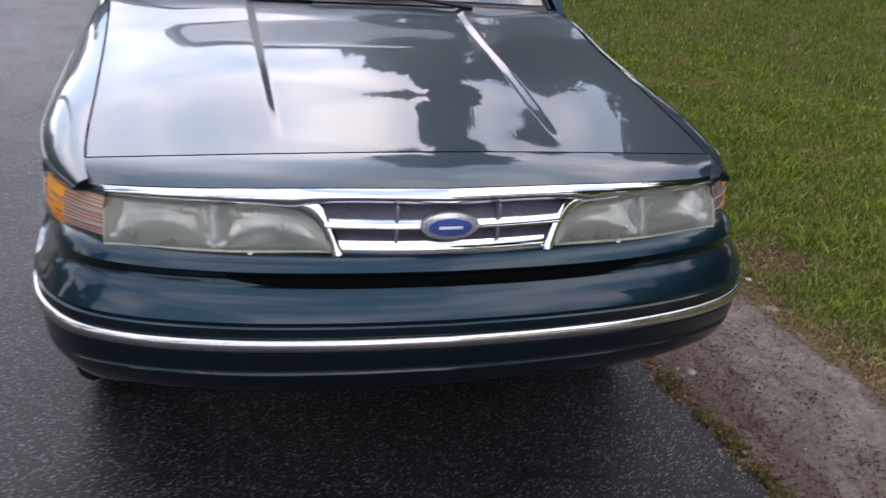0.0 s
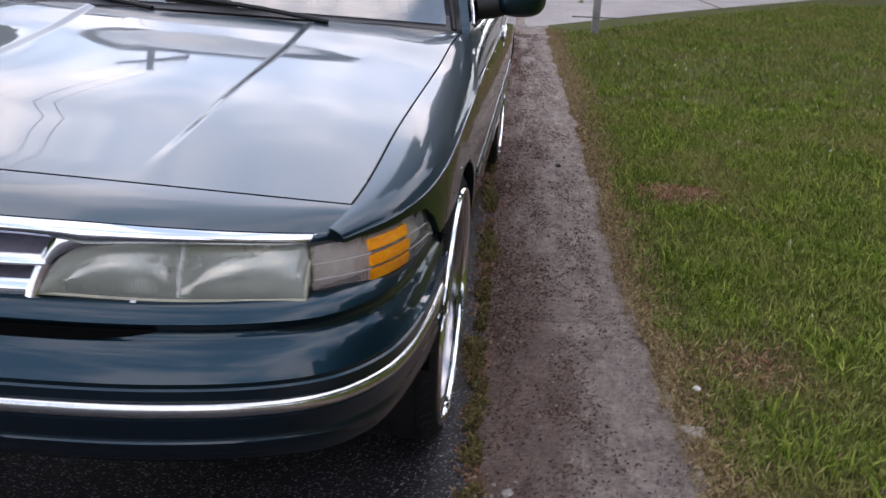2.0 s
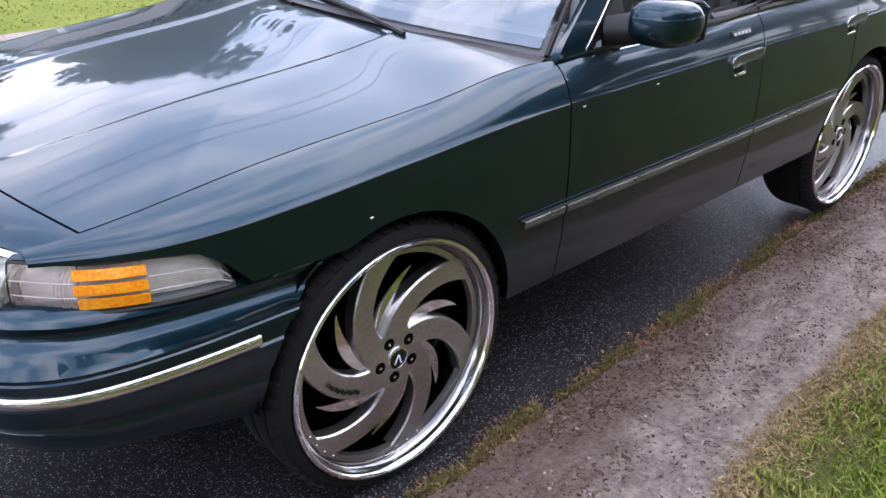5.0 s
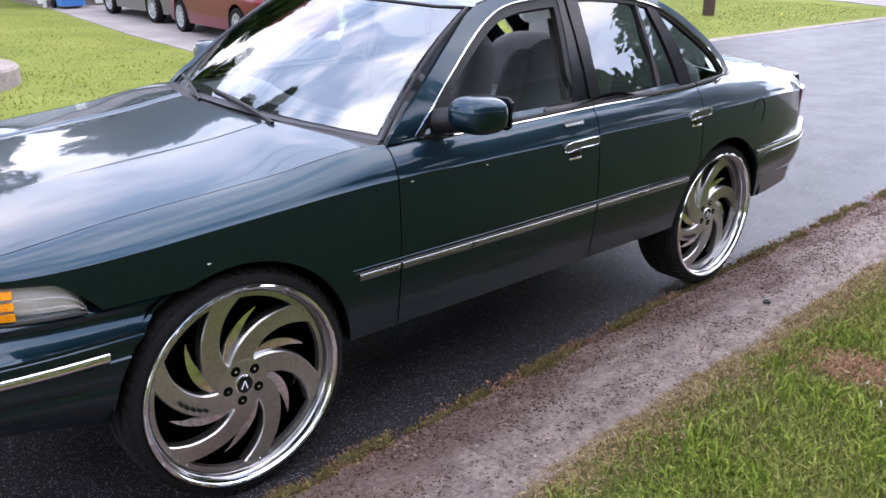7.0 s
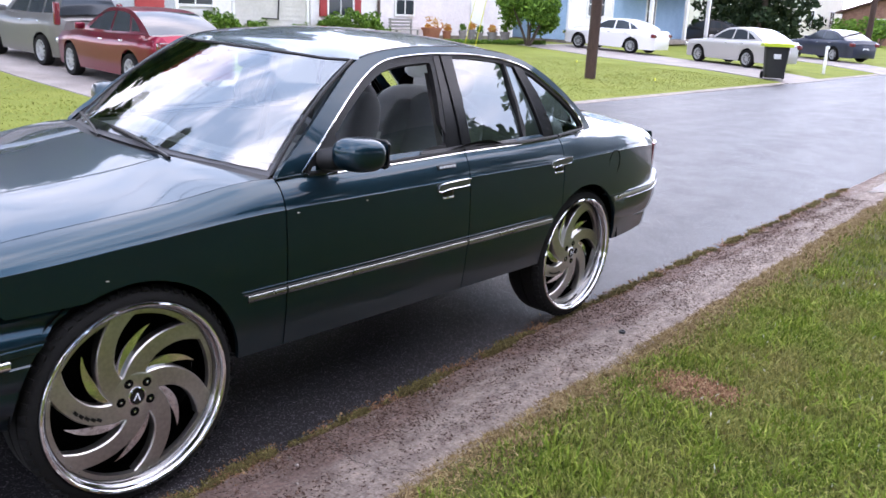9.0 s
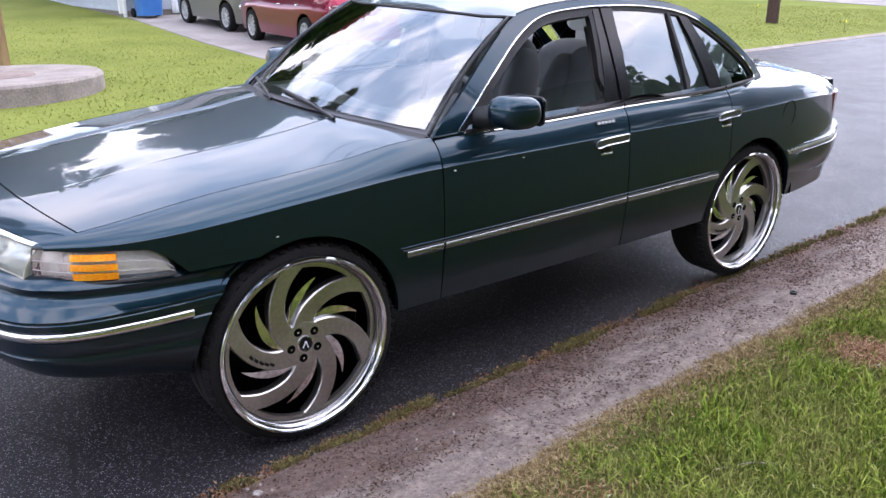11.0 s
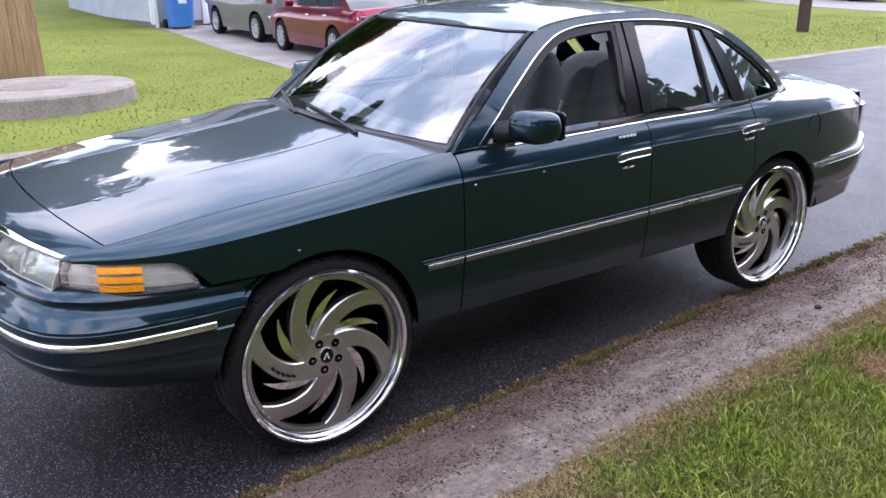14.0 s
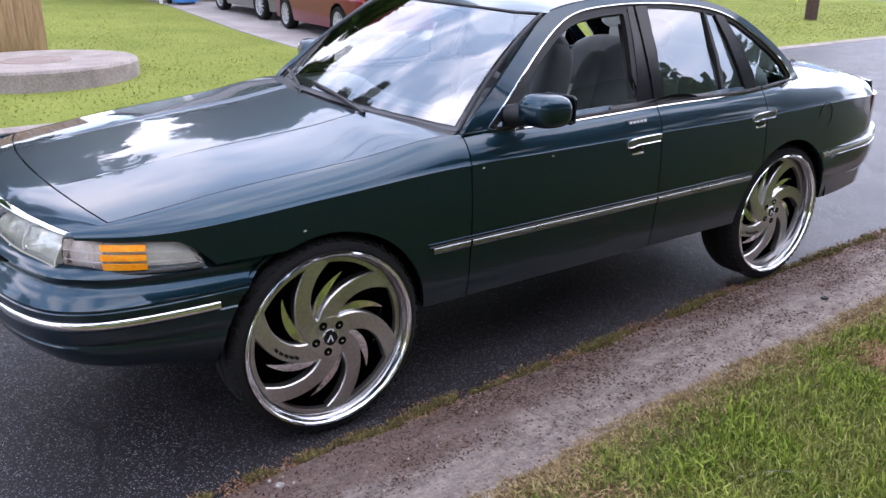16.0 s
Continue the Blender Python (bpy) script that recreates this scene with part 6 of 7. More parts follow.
def build_lawn():
    rng = np.random.default_rng(11)
    ok = lambda x, y: x > lawn_edge(y) + 0.11 * noise.noise(Vector((y * 7, 2, 0))) + 0.05 * noise.noise(Vector((y * 23, 5, 0))) + 0.03 and rng.uniform() > worn(x, y) and rng.uniform() < 0.55 + patchy(x, y) and not (y > 8.7 and x < 1.6 + 1.0 * (y - 8.7))
    near = lawn_points(rng, 290000, 1.1, 4.4, -1.9, 4.6, ok)
    far = np.concatenate([lawn_points(rng, 90000, 1.0, 10.0, 4.6, 12.5, ok), lawn_points(rng, 70000, 4.4, 11.0, -2.0, 4.6, ok), lawn_points(rng, 40000, 9.0, 24.0, 4.0, 22.0, lambda x, y: y < 8.7 + 0.9 * (x - 0.9))])
    strew_blades("grass", "short green lawn grass", rng, near, 0.020, 0.064, 0.0032, BLADE, lean=1.1)
    tuft = lawn_points(rng, 70000, 1.1, 4.4, -1.9, 5.5, lambda x, y: x > lawn_edge(y) + 0.03 and rng.uniform() > 2.0 * worn(x, y) and noise.noise(Vector((x * 4.2, y * 4.2, 15.0))) + 0.5 * noise.noise(Vector((x * 14, y * 14, 2.0))) > 0.16)
    strew_blades("grass", "fresh bright green grass tufts", rng, tuft, 0.040, 0.100, 0.0040, TUFT, lean=1.3)
    strew_blades("grass", "short green lawn grass", rng, far, 0.03, 0.08, 0.006, BLADE)
    dry = lawn_points(rng, 120000, 1.1, 4.2, -1.8, 5.5, lambda x, y: x > lawn_edge(y) - 0.03 and rng.uniform() < 0.22 + 0.8 * worn(x, y))
    fringe = np.array([(lawn_edge(y) + rough_edge(y, 0.04, 2.0) + abs(rng.normal()) * 0.11 - 0.05, y) for y in rng.uniform(-1.8, 9.0, 60000)])
    strew_blades("dry_grass", "brown dry grass fringe along the gutter", rng, fringe, 0.006, 0.030, 0.003, DRY, lean=2.2, up=0.006)
    for cx, cy, sx, sy, k in ((2.0, 2.43, 0.13, 0.08, 5000), (2.02, 0.45, 0.13, 0.14, 1300)):
        bare = np.stack([cx + rng.normal(size=k) * sx, cy + rng.normal(size=k) * sy], 1)
        strew_blades("dry_grass", "patch of reddish-brown dead grass in the lawn", rng, bare, 0.012, 0.040, 0.0035, THATCH, lean=1.8)
    strew_blades("dry_grass", "dry brown grass and leaf litter", rng, dry, 0.008, 0.035, 0.004, DRY, lean=1.6)
    across = lawn_points(rng, 120000, -21.0, -6.75, -2.5, 25.5, lambda x, y: rng.uniform() < 1.15 + 0.045 * x and not 5.0 - 0.085 * (x + 6.4) - 0.05 < y < 10.1 - 0.071 * (x + 6.4) and (x + 9.75) ** 2 + (y - 1.0) ** 2 > 2.0)
    strew_blades("grass", "yellow-green grass of the lots across the street, coloured bright as if sunlit", rng, across, 0.012, 0.030, 0.009, LOT_GRASS, lean=2.2)
    clover = lawn_points(rng, 900, 1.9, 6.5, -1.9, 8.0, lambda x, y: x > lawn_edge(y) + 0.3)
    strew_blades("clover", "tiny white clover heads in the lawn", rng, clover, 0.035, 0.06, 0.006, CLOVER, lean=0.5)
    verge = lawn_points(np.random.default_rng(31), 60000, 1.1, 8.0, -5.5, -1.9, lambda x, y: x > lawn_edge(y) + 0.04)
    strew_blades("grass", "short green lawn grass", np.random.default_rng(32), verge, 0.03, 0.075, 0.006, BLADE, lean=1.1)
    m = []
    for _ in range(80000):
        y = rng.uniform(-1.6, 9.0)
        w = 0.34 + 1.1 * noise.noise(Vector((y * 2.9, 7, 0))) + 1.1 * noise.noise(Vector((y * 9, 3, 0)))
        if rng.uniform() < w:
            m.append((road_edge(y) + rough_edge(y, 0.03, 1.0) + rng.normal() * (0.008 + 0.014 * w), y))
    strew_blades("moss", "mossy tufts and dirt in the joint of road and gutter", rng, np.array(m), 0.005, 0.026, 0.004, MOSS, lean=1.6, up=0.006)
    crumbs = []
    for _ in range(26000):
        y = rng.uniform(-1.6, 9.0)
        if rng.uniform() < 0.5 + 0.9 * noise.noise(Vector((y * 3.7, 17, 0))) + 0.7 * noise.noise(Vector((y * 12, 13, 0))):
            crumbs.append((road_edge(y) + rough_edge(y, 0.03, 1.0) + 0.008 + rng.normal() * 0.034, y))
    strew_blades("leaf_litter", "brown crumbled leaf litter along the edge of the road", rng, np.array(crumbs), 0.004, 0.014, 0.004, THATCH, lean=2.4, up=0.008)
    bits = []
    for _ in range(34000):
        y, q = rng.uniform(-1.6, 8.5), rng.beta(1.1, 2.2)
        if rng.uniform() < 0.45 + 0.9 * noise.noise(Vector((q * 5, y * 2.3, 27.0))):
            bits.append((road_edge(y) + 0.02 + (lawn_edge(y) - road_edge(y)) * q, y))
    strew_blades("leaf_litter", "dark reddish flakes of rotten leaves washed along the gutter", rng, np.array(bits), 0.003, 0.007, 0.0050, ROT, lean=4.0, up=np.array([gutter_rise(x, y) + 0.005 for x, y in bits]))


build_lawn()


def stone_mesh(seed, s, squash=0.55):
    bm = bmesh.new()
    bmesh.ops.create_icosphere(bm, subdivisions=2, radius=s)
    for v in bm.verts:
        v.co *= 1 + 0.35 * noise.noise(v.co * (2.2 / s) + Vector((seed, 0, 0)))
        v.co.z *= squash
    return bm


def loose(name, label, category, x, y, s, mat, seed, squash=0.55, up=0.006):
    ob = new(name, finish(stone_mesh(seed, s, squash)))
    ob.data.materials.append(mat)
    ob.location = (x, y, lie(x) + up + s * squash * 0.5)
    tagged(ob, label, category)


WHITE_STONE = varied("white stone", (0.36, 0.34, 0.31), (0.58, 0.555, 0.52), scale=30, fine=120, rough=(0.8, 0.95), bump=0.5, dist=0.004)
PALE_STONE = varied("pale stone", (0.16, 0.14, 0.125), (0.36, 0.33, 0.30), scale=30, fine=120, rough=(0.8, 0.95), bump=0.5, dist=0.004)
cap = new("bottle_cap", finish(lathe(((0.0, 0.0), (0.0, 0.019), (0.016, 0.020), (0.019, 0.018), (0.019, 0.011), (0.012, 0.010), (0.012, 0.0)), 24, "z")))
cap.data.materials.append(BLACK)
cap.location = (1.315, 2.88, lie(1.315) + gutter_rise(1.315, 2.88) - 0.003)
tagged(cap, "small black bottle cap lying on the gutter", "litter")
loose("stone", "pale flat stone at the edge of the lawn", "stone", 1.735, 0.02, 0.050, PALE_STONE, 2.0, 0.3, -0.004)
loose("stone", "small white stone lying in the grass", "stone", 1.785, 0.27, 0.014, WHITE_STONE, 3.0, 0.45, 0.020)
loose("stone", "brownish stone lying in bare soil", "stone", 1.95, 0.40, 0.024, IRON, 4.0, 0.4, -0.004)
loose("stone", "pale crumb of concrete beside the gutter", "stone", 1.66, -0.45, 0.022, PALE_STONE, 5.0, 0.4, -0.004)
loose("stone", "small pale stone lying on the gutter", "stone", 1.17, -0.35, 0.018, PALE_STONE, 6.0)
tw = new("twig", finish(tube([(2.12, 1.02, 0.03), (2.19, 1.18, 0.035), (2.23, 1.23, 0.03), (2.34, 1.26, 0.03), (2.47, 1.40, 0.025)], [0.003, 0.0035, 0.0035, 0.003, 0.002], 6)))
tw.data.materials.append(varied("grey twig", (0.15, 0.14, 0.11), (0.28, 0.27, 0.22), scale=20, fine=90, rough=(0.8, 0.9)))
tagged(tw, "bent grey twig lying in the grass", "twig")
rng = np.random.default_rng(5)
grit = bmesh.new()
for _ in range(420):
    y = rng.uniform(-1.3, 6.0)
    x = road_edge(y) + (lawn_edge(y) - road_edge(y)) * rng.beta(0.9, 0.9)
    b = bmesh.new()
    s = rng.uniform(0.003, 0.009)
    bmesh.ops.create_icosphere(b, subdivisions=1, radius=s)
    b.transform(Matrix.Translation((x, y, lie(x) + 0.012)))
    joined(grit, b)
g = new("gravel", finish(grit))
g.data.materials.append(varied("gutter grit", (0.13, 0.10, 0.09), (0.34, 0.28, 0.25), scale=30, fine=120, rough=(0.8, 0.95)))
tagged(g, "loose grit and gravel on the gutter", "gravel", kind="stuff")
CRACK = plain("dark crack", (0.10, 0.076, 0.066), rough=1.0)


def crack(pts, w):
    rng = np.random.default_rng(int(pts[0][1] * 100) + 7)
    fine = smooth_loop([Vector((x, y, 0)) for x, y in pts], 8, closed=False)
    bm = bmesh.new()
    rows = []
    for p in fine:
        k = w * rng.uniform(0.35, 1.3)
        j = rng.normal() * 0.006
        z = lie(p.x) + gutter_rise(p.x, p.y) + 0.0012
        rows.append((bm.verts.new((p.x, p.y + j - k, z)), bm.verts.new((p.x, p.y + j + k, z))))
    for a, b in zip(rows, rows[1:]):
        bm.faces.new((a[0], b[0], b[1], a[1]))
    ob = new("crack", finish(hem(bm, 0.02, (1.3, 0, -5))))
    ob.data.materials.append(CRACK)
    ob.parent = bpy.data.objects["pavement"]


crack([(1.02, 0.79), (1.08, 0.80), (1.14, 0.785), (1.22, 0.755), (1.32, 0.745), (1.38, 0.755)], 0.0030)
crack([(1.36, 0.80), (1.42, 0.79), (1.48, 0.80), (1.54, 0.82), (1.62, 0.85)], 0.0016)

# concrete drive that meets the street beyond the lawn
def flat_poly(name, pts, up, mat, label, category, cuts=10):
    """A paved area laid on the land, with its edges."""
    bm = bmesh.new()
    a, b, c, d = [Vector((*p, 0)) for p in pts]
    def f(u, v):
        p = a.lerp(b, u).lerp(d.lerp(c, u), v)
        return Vector((p.x, p.y, lie(p.x) + up))
    sheet(f, span(0, 1, cuts), span(0, 1, cuts), bm=bm)
    ob = new(name, finish(hem(bm, 0.06, (pts[0][0], pts[0][1], -50))))
    ob.data.materials.append(mat)
    return tagged(ob, label, category, kind="structure")


flat_poly("driveway_near", [(0.9, 9.0), (14, 21.0), (10.5, 26.5), (0.4, 17.5)], 0.012, DRIVE, "pale concrete drive with dark joints", "driveway", 24)
for k in range(4):
    q = 0.22 + 0.2 * k
    a, b = Vector((0.9, 9.0, 0)).lerp(Vector((14, 21.0, 0)), q), Vector((0.4, 17.5, 0)).lerp(Vector((10.5, 26.5, 0)), q)
    ob = new("joint", finish(tube([(a.x, a.y, lie(a.x) + 0.012), (b.x, b.y, lie(b.x) + 0.012)], 0.012, 5)))
    ob.data.materials.append(CRACK)
    ob.parent = bpy.data.objects["driveway_near"]
flat_poly("driveway_red_car", [(-6.4, 5.1), (-20.5, 6.3), (-20.5, 11.0), (-6.4, 10.0)], 0.015, DRIVE, "pale concrete driveway before the garage", "driveway", 20)
flat_poly("driveway_silver_car", [(-6.4, 26.2), (-20.0, 29.9), (-20.0, 35.0), (-6.4, 29.4)], 0.015, DRIVE, "pale concrete driveway", "driveway", 20)
flat_poly("driveway_navy_car", [(-6.4, 36.0), (-18.0, 43.5), (-18.0, 47.0), (-6.4, 40.0)], 0.015, DRIVE, "pale concrete driveway", "driveway", 20)
far_kerb = new("kerb", finish(hem(sheet(lambda y, v: Vector((-6.52 - 0.14 * v, y, lie(-6.5) + 0.005 + 0.035 * v ** 0.6)), span(-40, 60, 120), [0, 0.4, 0.7, 1]), 0.03, (-6.5, 0, -30))))
far_kerb.data.materials.append(CEMENT)
tagged(far_kerb, "low worn concrete kerb along the far lawn", "kerb", kind="structure")

# sign post at the corner of the lawn
GREY_BAR = plain("dull grey bar", (0.13, 0.13, 0.13), rough=0.6)
post = thing("sign_post", "grey wooden post with a crossbar at the lawn's corner", "post", pose(1.76, 8.55, lie(1.76)))
part("post", box((0.09, 0.09, 1.25), (0, 0, 0.58), 0.008), varied("grey weathered wood", (0.17, 0.16, 0.15), (0.30, 0.29, 0.27), scale=6, fine=50, rough=(0.8, 0.95), bump=0.4), post)
part("crossbar", box((0.62, 0.016, 0.016), (0.02, -0.052, 0.22), 0.003), GREY_BAR, post)
part("box", box((0.20, 0.48, 0.24), (0, -0.05, 1.28), 0.05), plain("grey enamel", (0.25, 0.26, 0.27), rough=0.4), post)

# concrete collar with an iron lid
collar = thing("manhole", "raised round concrete manhole with a rusty iron lid", "manhole", pose(-9.75, 1.0, lie(-9.75) - 0.02))
part("collar", lathe(((0.0, 0.0), (-0.2, 1.38), (0.19, 1.37), (0.225, 1.34), (0.225, 0.50), (0.21, 0.48), (0.21, 0.0)), 72, "z"), CEMENT, collar)
part("lid", lathe(((0.212, 0.47), (0.228, 0.46), (0.232, 0.44), (0.224, 0.40), (0.224, 0.34), (0.232, 0.32), (0.232, 0.0)), 48, "z"), IRON, collar, "rusty iron lid")

# board fence
fence = thing("board_fence", "weathered wooden board fence standing on the lawn", "fence", pose(-12.0, 1.61, lie(-12.0)))
for k in range(16):
    h = 2.15 + 0.02 * math.sin(k * 2.1)
    part("board", box((0.022, 0.138, h), (0.012 * (k % 2), -0.075 - 0.143 * k, h / 2 + 0.05), 0.004), FENCE_WOOD, fence)
for z in (0.45, 1.15, 1.85):
    part("rail", box((0.04, 2.3, 0.09), (-0.035, -1.15, z), 0.005), FENCE_WOOD, fence)
for y in (-0.05, -2.25):
    part("post", box((0.09, 0.09, 2.2), (-0.09, y, 1.05), 0.006), FENCE_WOOD, fence)

# utility poles and wires
def build_pole(x, y, h, label):
    p = thing("utility_pole", label, "pole", pose(x, y, lie(x), 0, 1.0, 0))
    part("pole", tube([(0, 0, -0.2), (0, 0, h * 0.5), (0, 0, h)], [0.155, 0.135, 0.11], 14), POLE_WOOD, p)
    part("crossarm", box((2.4, 0.10, 0.12), (0, 0.13, h - 0.5), 0.01), POLE_WOOD, p)
    for k in (-1.1, -0.4, 0.4, 1.1):
        part("insulator", box((0.06, 0.06, 0.14), (k, 0.13, h - 0.37), 0.02), plain("porcelain", (0.4, 0.4, 0.42), rough=0.2) if k == -1.1 else bpy.data.materials["porcelain"], p)
    return p


build_pole(-9.28, 19.15, 9.5, "dark brown wooden utility pole on the lawn")
build_pole(-9.6, -22.0, 9.5, "dark brown wooden utility pole beside the street")
build_pole(-10.1, 46.2, 8.0, "dark wooden utility pole beside the driveway")
WIRE = plain("black wire", (0.01, 0.01, 0.01), rough=0.6)
for k, z in ((-1.1, 9.15), (0.4, 9.15), (1.1, 9.15), (0.0, 6.9), (0.12, 6.2)):
    w = thing("power_line", "black overhead wire between the poles", "wire", group="overhead wires")
    pts = [(-9.28 + k, 19.28 - 41.2 * q, z - 1.0 * 4 * q * (1 - q)) for q in span(0, 1, 16)]
    part("span", tube(pts, 0.013 if k > 0.2 else 0.007, 5), WIRE, w)
for x, y, dx in ((-15.95, 22.1, 0.9), (-19.0, 25.2, 0.9)):
    gw = thing("guy_wire", "thin guy wire with a yellow plastic guard", "wire", pose(x, y, lie(x)))
    part("guard", tube([(0, 0, 0), (dx, -0.42, 2.2)], 0.014, 6), plain("yellow guard", (0.75, 0.72, 0.05), rough=0.5), gw)
    part("wire", tube([(dx, -0.42, 2.2), (dx * 3.2, -1.35, 6.8)], 0.008, 5), WIRE, gw)
for x, y in ((-10.98, 21.02), (-7.06, 18.66)):
    fl = thing("marker_flag", "small yellow marker flag in the lawn", "flag", pose(x, y, lie(x)))
    part("stem", tube([(0, 0, 0), (0, 0, 0.30)], 0.004, 5), WIRE, fl)
    part("flag", box((0.004, 0.07, 0.06), (0, 0.035, 0.27), 0.001), bpy.data.materials["yellow guard"], fl)


# ---- houses across the street ----
def siding(name, c1, c2):
    return varied(name, c1, c2, scale=1.5, fine=14, rough=(0.6, 0.8), bump=0.05)


WHITE_SIDING = siding("white siding", (0.66, 0.65, 0.64), (0.80, 0.79, 0.78))
PINK_SIDING = siding("pale pinkish siding", (0.66, 0.61, 0.62), (0.80, 0.75, 0.76))
BEIGE_SIDING = siding("beige siding", (0.46, 0.45, 0.42), (0.58, 0.57, 0.54))
GREY_SIDING = siding("grey-blue siding", (0.30, 0.34, 0.38), (0.42, 0.46, 0.50))
BLUE_SIDING = siding("blue siding", (0.22, 0.36, 0.52), (0.33, 0.48, 0.64))
CREAM_SIDING = siding("cream siding", (0.62, 0.61, 0.52), (0.75, 0.74, 0.66))
TRIM_WHITE = siding("white trim", (0.74, 0.74, 0.74), (0.84, 0.84, 0.84))
RED_PAINT = siding("red door paint", (0.30, 0.03, 0.035), (0.40, 0.05, 0.05))
PANE = plain("window pane", (0.035, 0.042, 0.05), rough=0.08)


def lapped(a, b, z0, z1, step=0.16):
    """A wall of lapped boards from a to b (plan), each board leaning out at its foot."""
    bm = bmesh.new()
    a, b = Vector((*a, 0)), Vector((*b, 0))
    d = (b - a).normalized()
    n = Vector((d.y, -d.x, 0))
    z = z0
    while z < z1 - 0.01:
        t = min(z + step, z1)
        vs = [bm.verts.new(p) for p in (a + n * 0.018 + Vector((0, 0, z)), b + n * 0.018 + Vector((0, 0, z)), b + Vector((0, 0, t)), a + Vector((0, 0, t)), a + Vector((0, 0, z)), b + Vector((0, 0, z)))]
        bm.faces.new(vs[:4])
        bm.faces.new((vs[4], vs[5], vs[1], vs[0]))
        z += step
    return bm


def boarded(name, a, b, z0, z1, mat, parent, step=0.17):
    """A wall of its own with each lapped board as a piece of it."""
    pa, pb = Vector((*a, 0)), Vector((*b, 0))
    d = (pb - pa).normalized()
    n = Vector((d.y, -d.x, 0))
    bm = bmesh.new()
    q = [[bm.verts.new(p - n * k + Vector((0, 0, z))) for p, z in ((pa, z0), (pb, z0), (pb, z1), (pa, z1))] for k in (0.012, 0.12)]
    bm.faces.new(q[0])
    bm.faces.new(q[1][::-1])
    for i in range(4):
        bm.faces.new((q[0][i], q[1][i], q[1][(i + 1) % 4], q[0][(i + 1) % 4]))
    wall = part(name, bm, mat, parent, smooth=False)
    z = z0
    while z < z1 - 0.01:
        part("board", lapped(a, b, z, min(z + step, z1), step), mat, wall, smooth=False)
        z += step
    return wall


def window_on(parent, at, face, w, h, shutters=None, name="window"):
    """A window in a wall: face is the turn about z of its outward side (0 looks to +x)."""
    m = Matrix.Translation(at) @ Matrix.Rotation(face, 4, "Z")
    fr = bmesh.new()
    for s in (-1, 1):
        box((0.07, 0.08, h + 0.16), m=m @ Matrix.Translation((0.02, s * (w / 2 + 0.04), 0)), bm=fr)
        box((0.07, w, 0.08), m=m @ Matrix.Translation((0.02, 0, s * (h / 2 + 0.04))), bm=fr)
    box((0.05, 0.04, h), m=m @ Matrix.Translation((0.02, 0, 0)), bm=fr)
    box((0.05, w, 0.04), m=m @ Matrix.Translation((0.02, 0, 0)), bm=fr)
    f = part(name, fr, TRIM_WHITE, parent)
    part("pane", box((0.02, w, h), m=m @ Matrix.Translation((0.012, 0, 0))), PANE, f)
    if shutters:
        for s in (-1, 1):
            part("shutter", box((0.05, 0.34, h + 0.1), m=m @ Matrix.Translation((0.03, s * (w / 2 + 0.27), 0)), bevel=0.006), shutters, f)
    return f


def build_house(label, x0, x1, y0, y1, h, mats, ridge="y", roof=SHINGLE, rise=1.9):
    """Front towards +x at x1; walls of lapped boards, a gabled roof with eaves."""
    z = lie(x1)
    ho = thing("house", label, "house", pose(0, 0, z))
    front, side = mats
    cuts = front if isinstance(front, list) else [(y0, y1, front)]
    part("foundation", box((x1 - x0 - 0.06, y1 - y0 - 0.06, 0.5), ((x0 + x1) / 2, (y0 + y1) / 2, -0.05)), CEMENT, ho)
    for a, b, mt in cuts:
        boarded("front_wall", (x1, a), (x1, b), 0.16, h, mt, ho)
    boarded("side_wall", (x0, y0), (x1, y0), 0.16, h, side, ho)
    boarded("side_wall", (x1, y1), (x0, y1), 0.16, h, side, ho)
    boarded("back_wall", (x0, y1), (x0, y0), 0.16, h, side, ho)
    for yy in [y0] + [c[1] for c in cuts]:
        part("corner_board", box((0.11, 0.11, h - 0.1), (x1 + 0.012, yy, h / 2 + 0.05), 0.006), TRIM_WHITE, ho)
    o = 0.45
    if ridge == "y":
        xm = (x0 + x1) / 2
        pr = [(x0 - o, h - 0.1), (xm, h + rise), (x1 + o, h - 0.1), (x1 + o, h - 0.22), (xm, h + rise - 0.14), (x0 - o, h - 0.22)]
        bm = sheet(lambda y, i: Vector((pr[i % 6][0], y, pr[i % 6][1])), [y0 - o, y1 + o], list(range(6)), close_v=True)
        bmesh.ops.holes_fill(bm, edges=bm.edges)
        part("roof", bm, roof, ho)
        for yy in (y0, y1):
            b2 = bmesh.new()
            b2.faces.new([b2.verts.new(p) for p in ((x0, yy, h - 0.1), (x1, yy, h - 0.1), (xm, yy, h + rise - 0.15))])
            part("gable", hem(b2, 0.05, (xm, (y0 + y1) / 2, h)), side, ho)
    else:
        ym = (y0 + y1) / 2
        pr = [(y0 - o, h - 0.1), (ym, h + rise), (y1 + o, h - 0.1), (y1 + o, h - 0.22), (ym, h + rise - 0.14), (y0 - o, h - 0.22)]
        bm = sheet(lambda x, i: Vector((x, pr[i % 6][0], pr[i % 6][1])), [x0 - o, x1 + o], list(range(6)), close_v=True)
        bmesh.ops.holes_fill(bm, edges=bm.edges)
        part("roof", bm, roof, ho)
        for xx in (x0, x1):
            b2 = bmesh.new()
            b2.faces.new([b2.verts.new(p) for p in ((xx, y0, h - 0.1), (xx, y1, h - 0.1), (xx, ym, h + rise - 0.15))])
            part("gable", hem(b2, 0.05, ((x0 + x1) / 2, ym, h)), side, ho)
    return ho


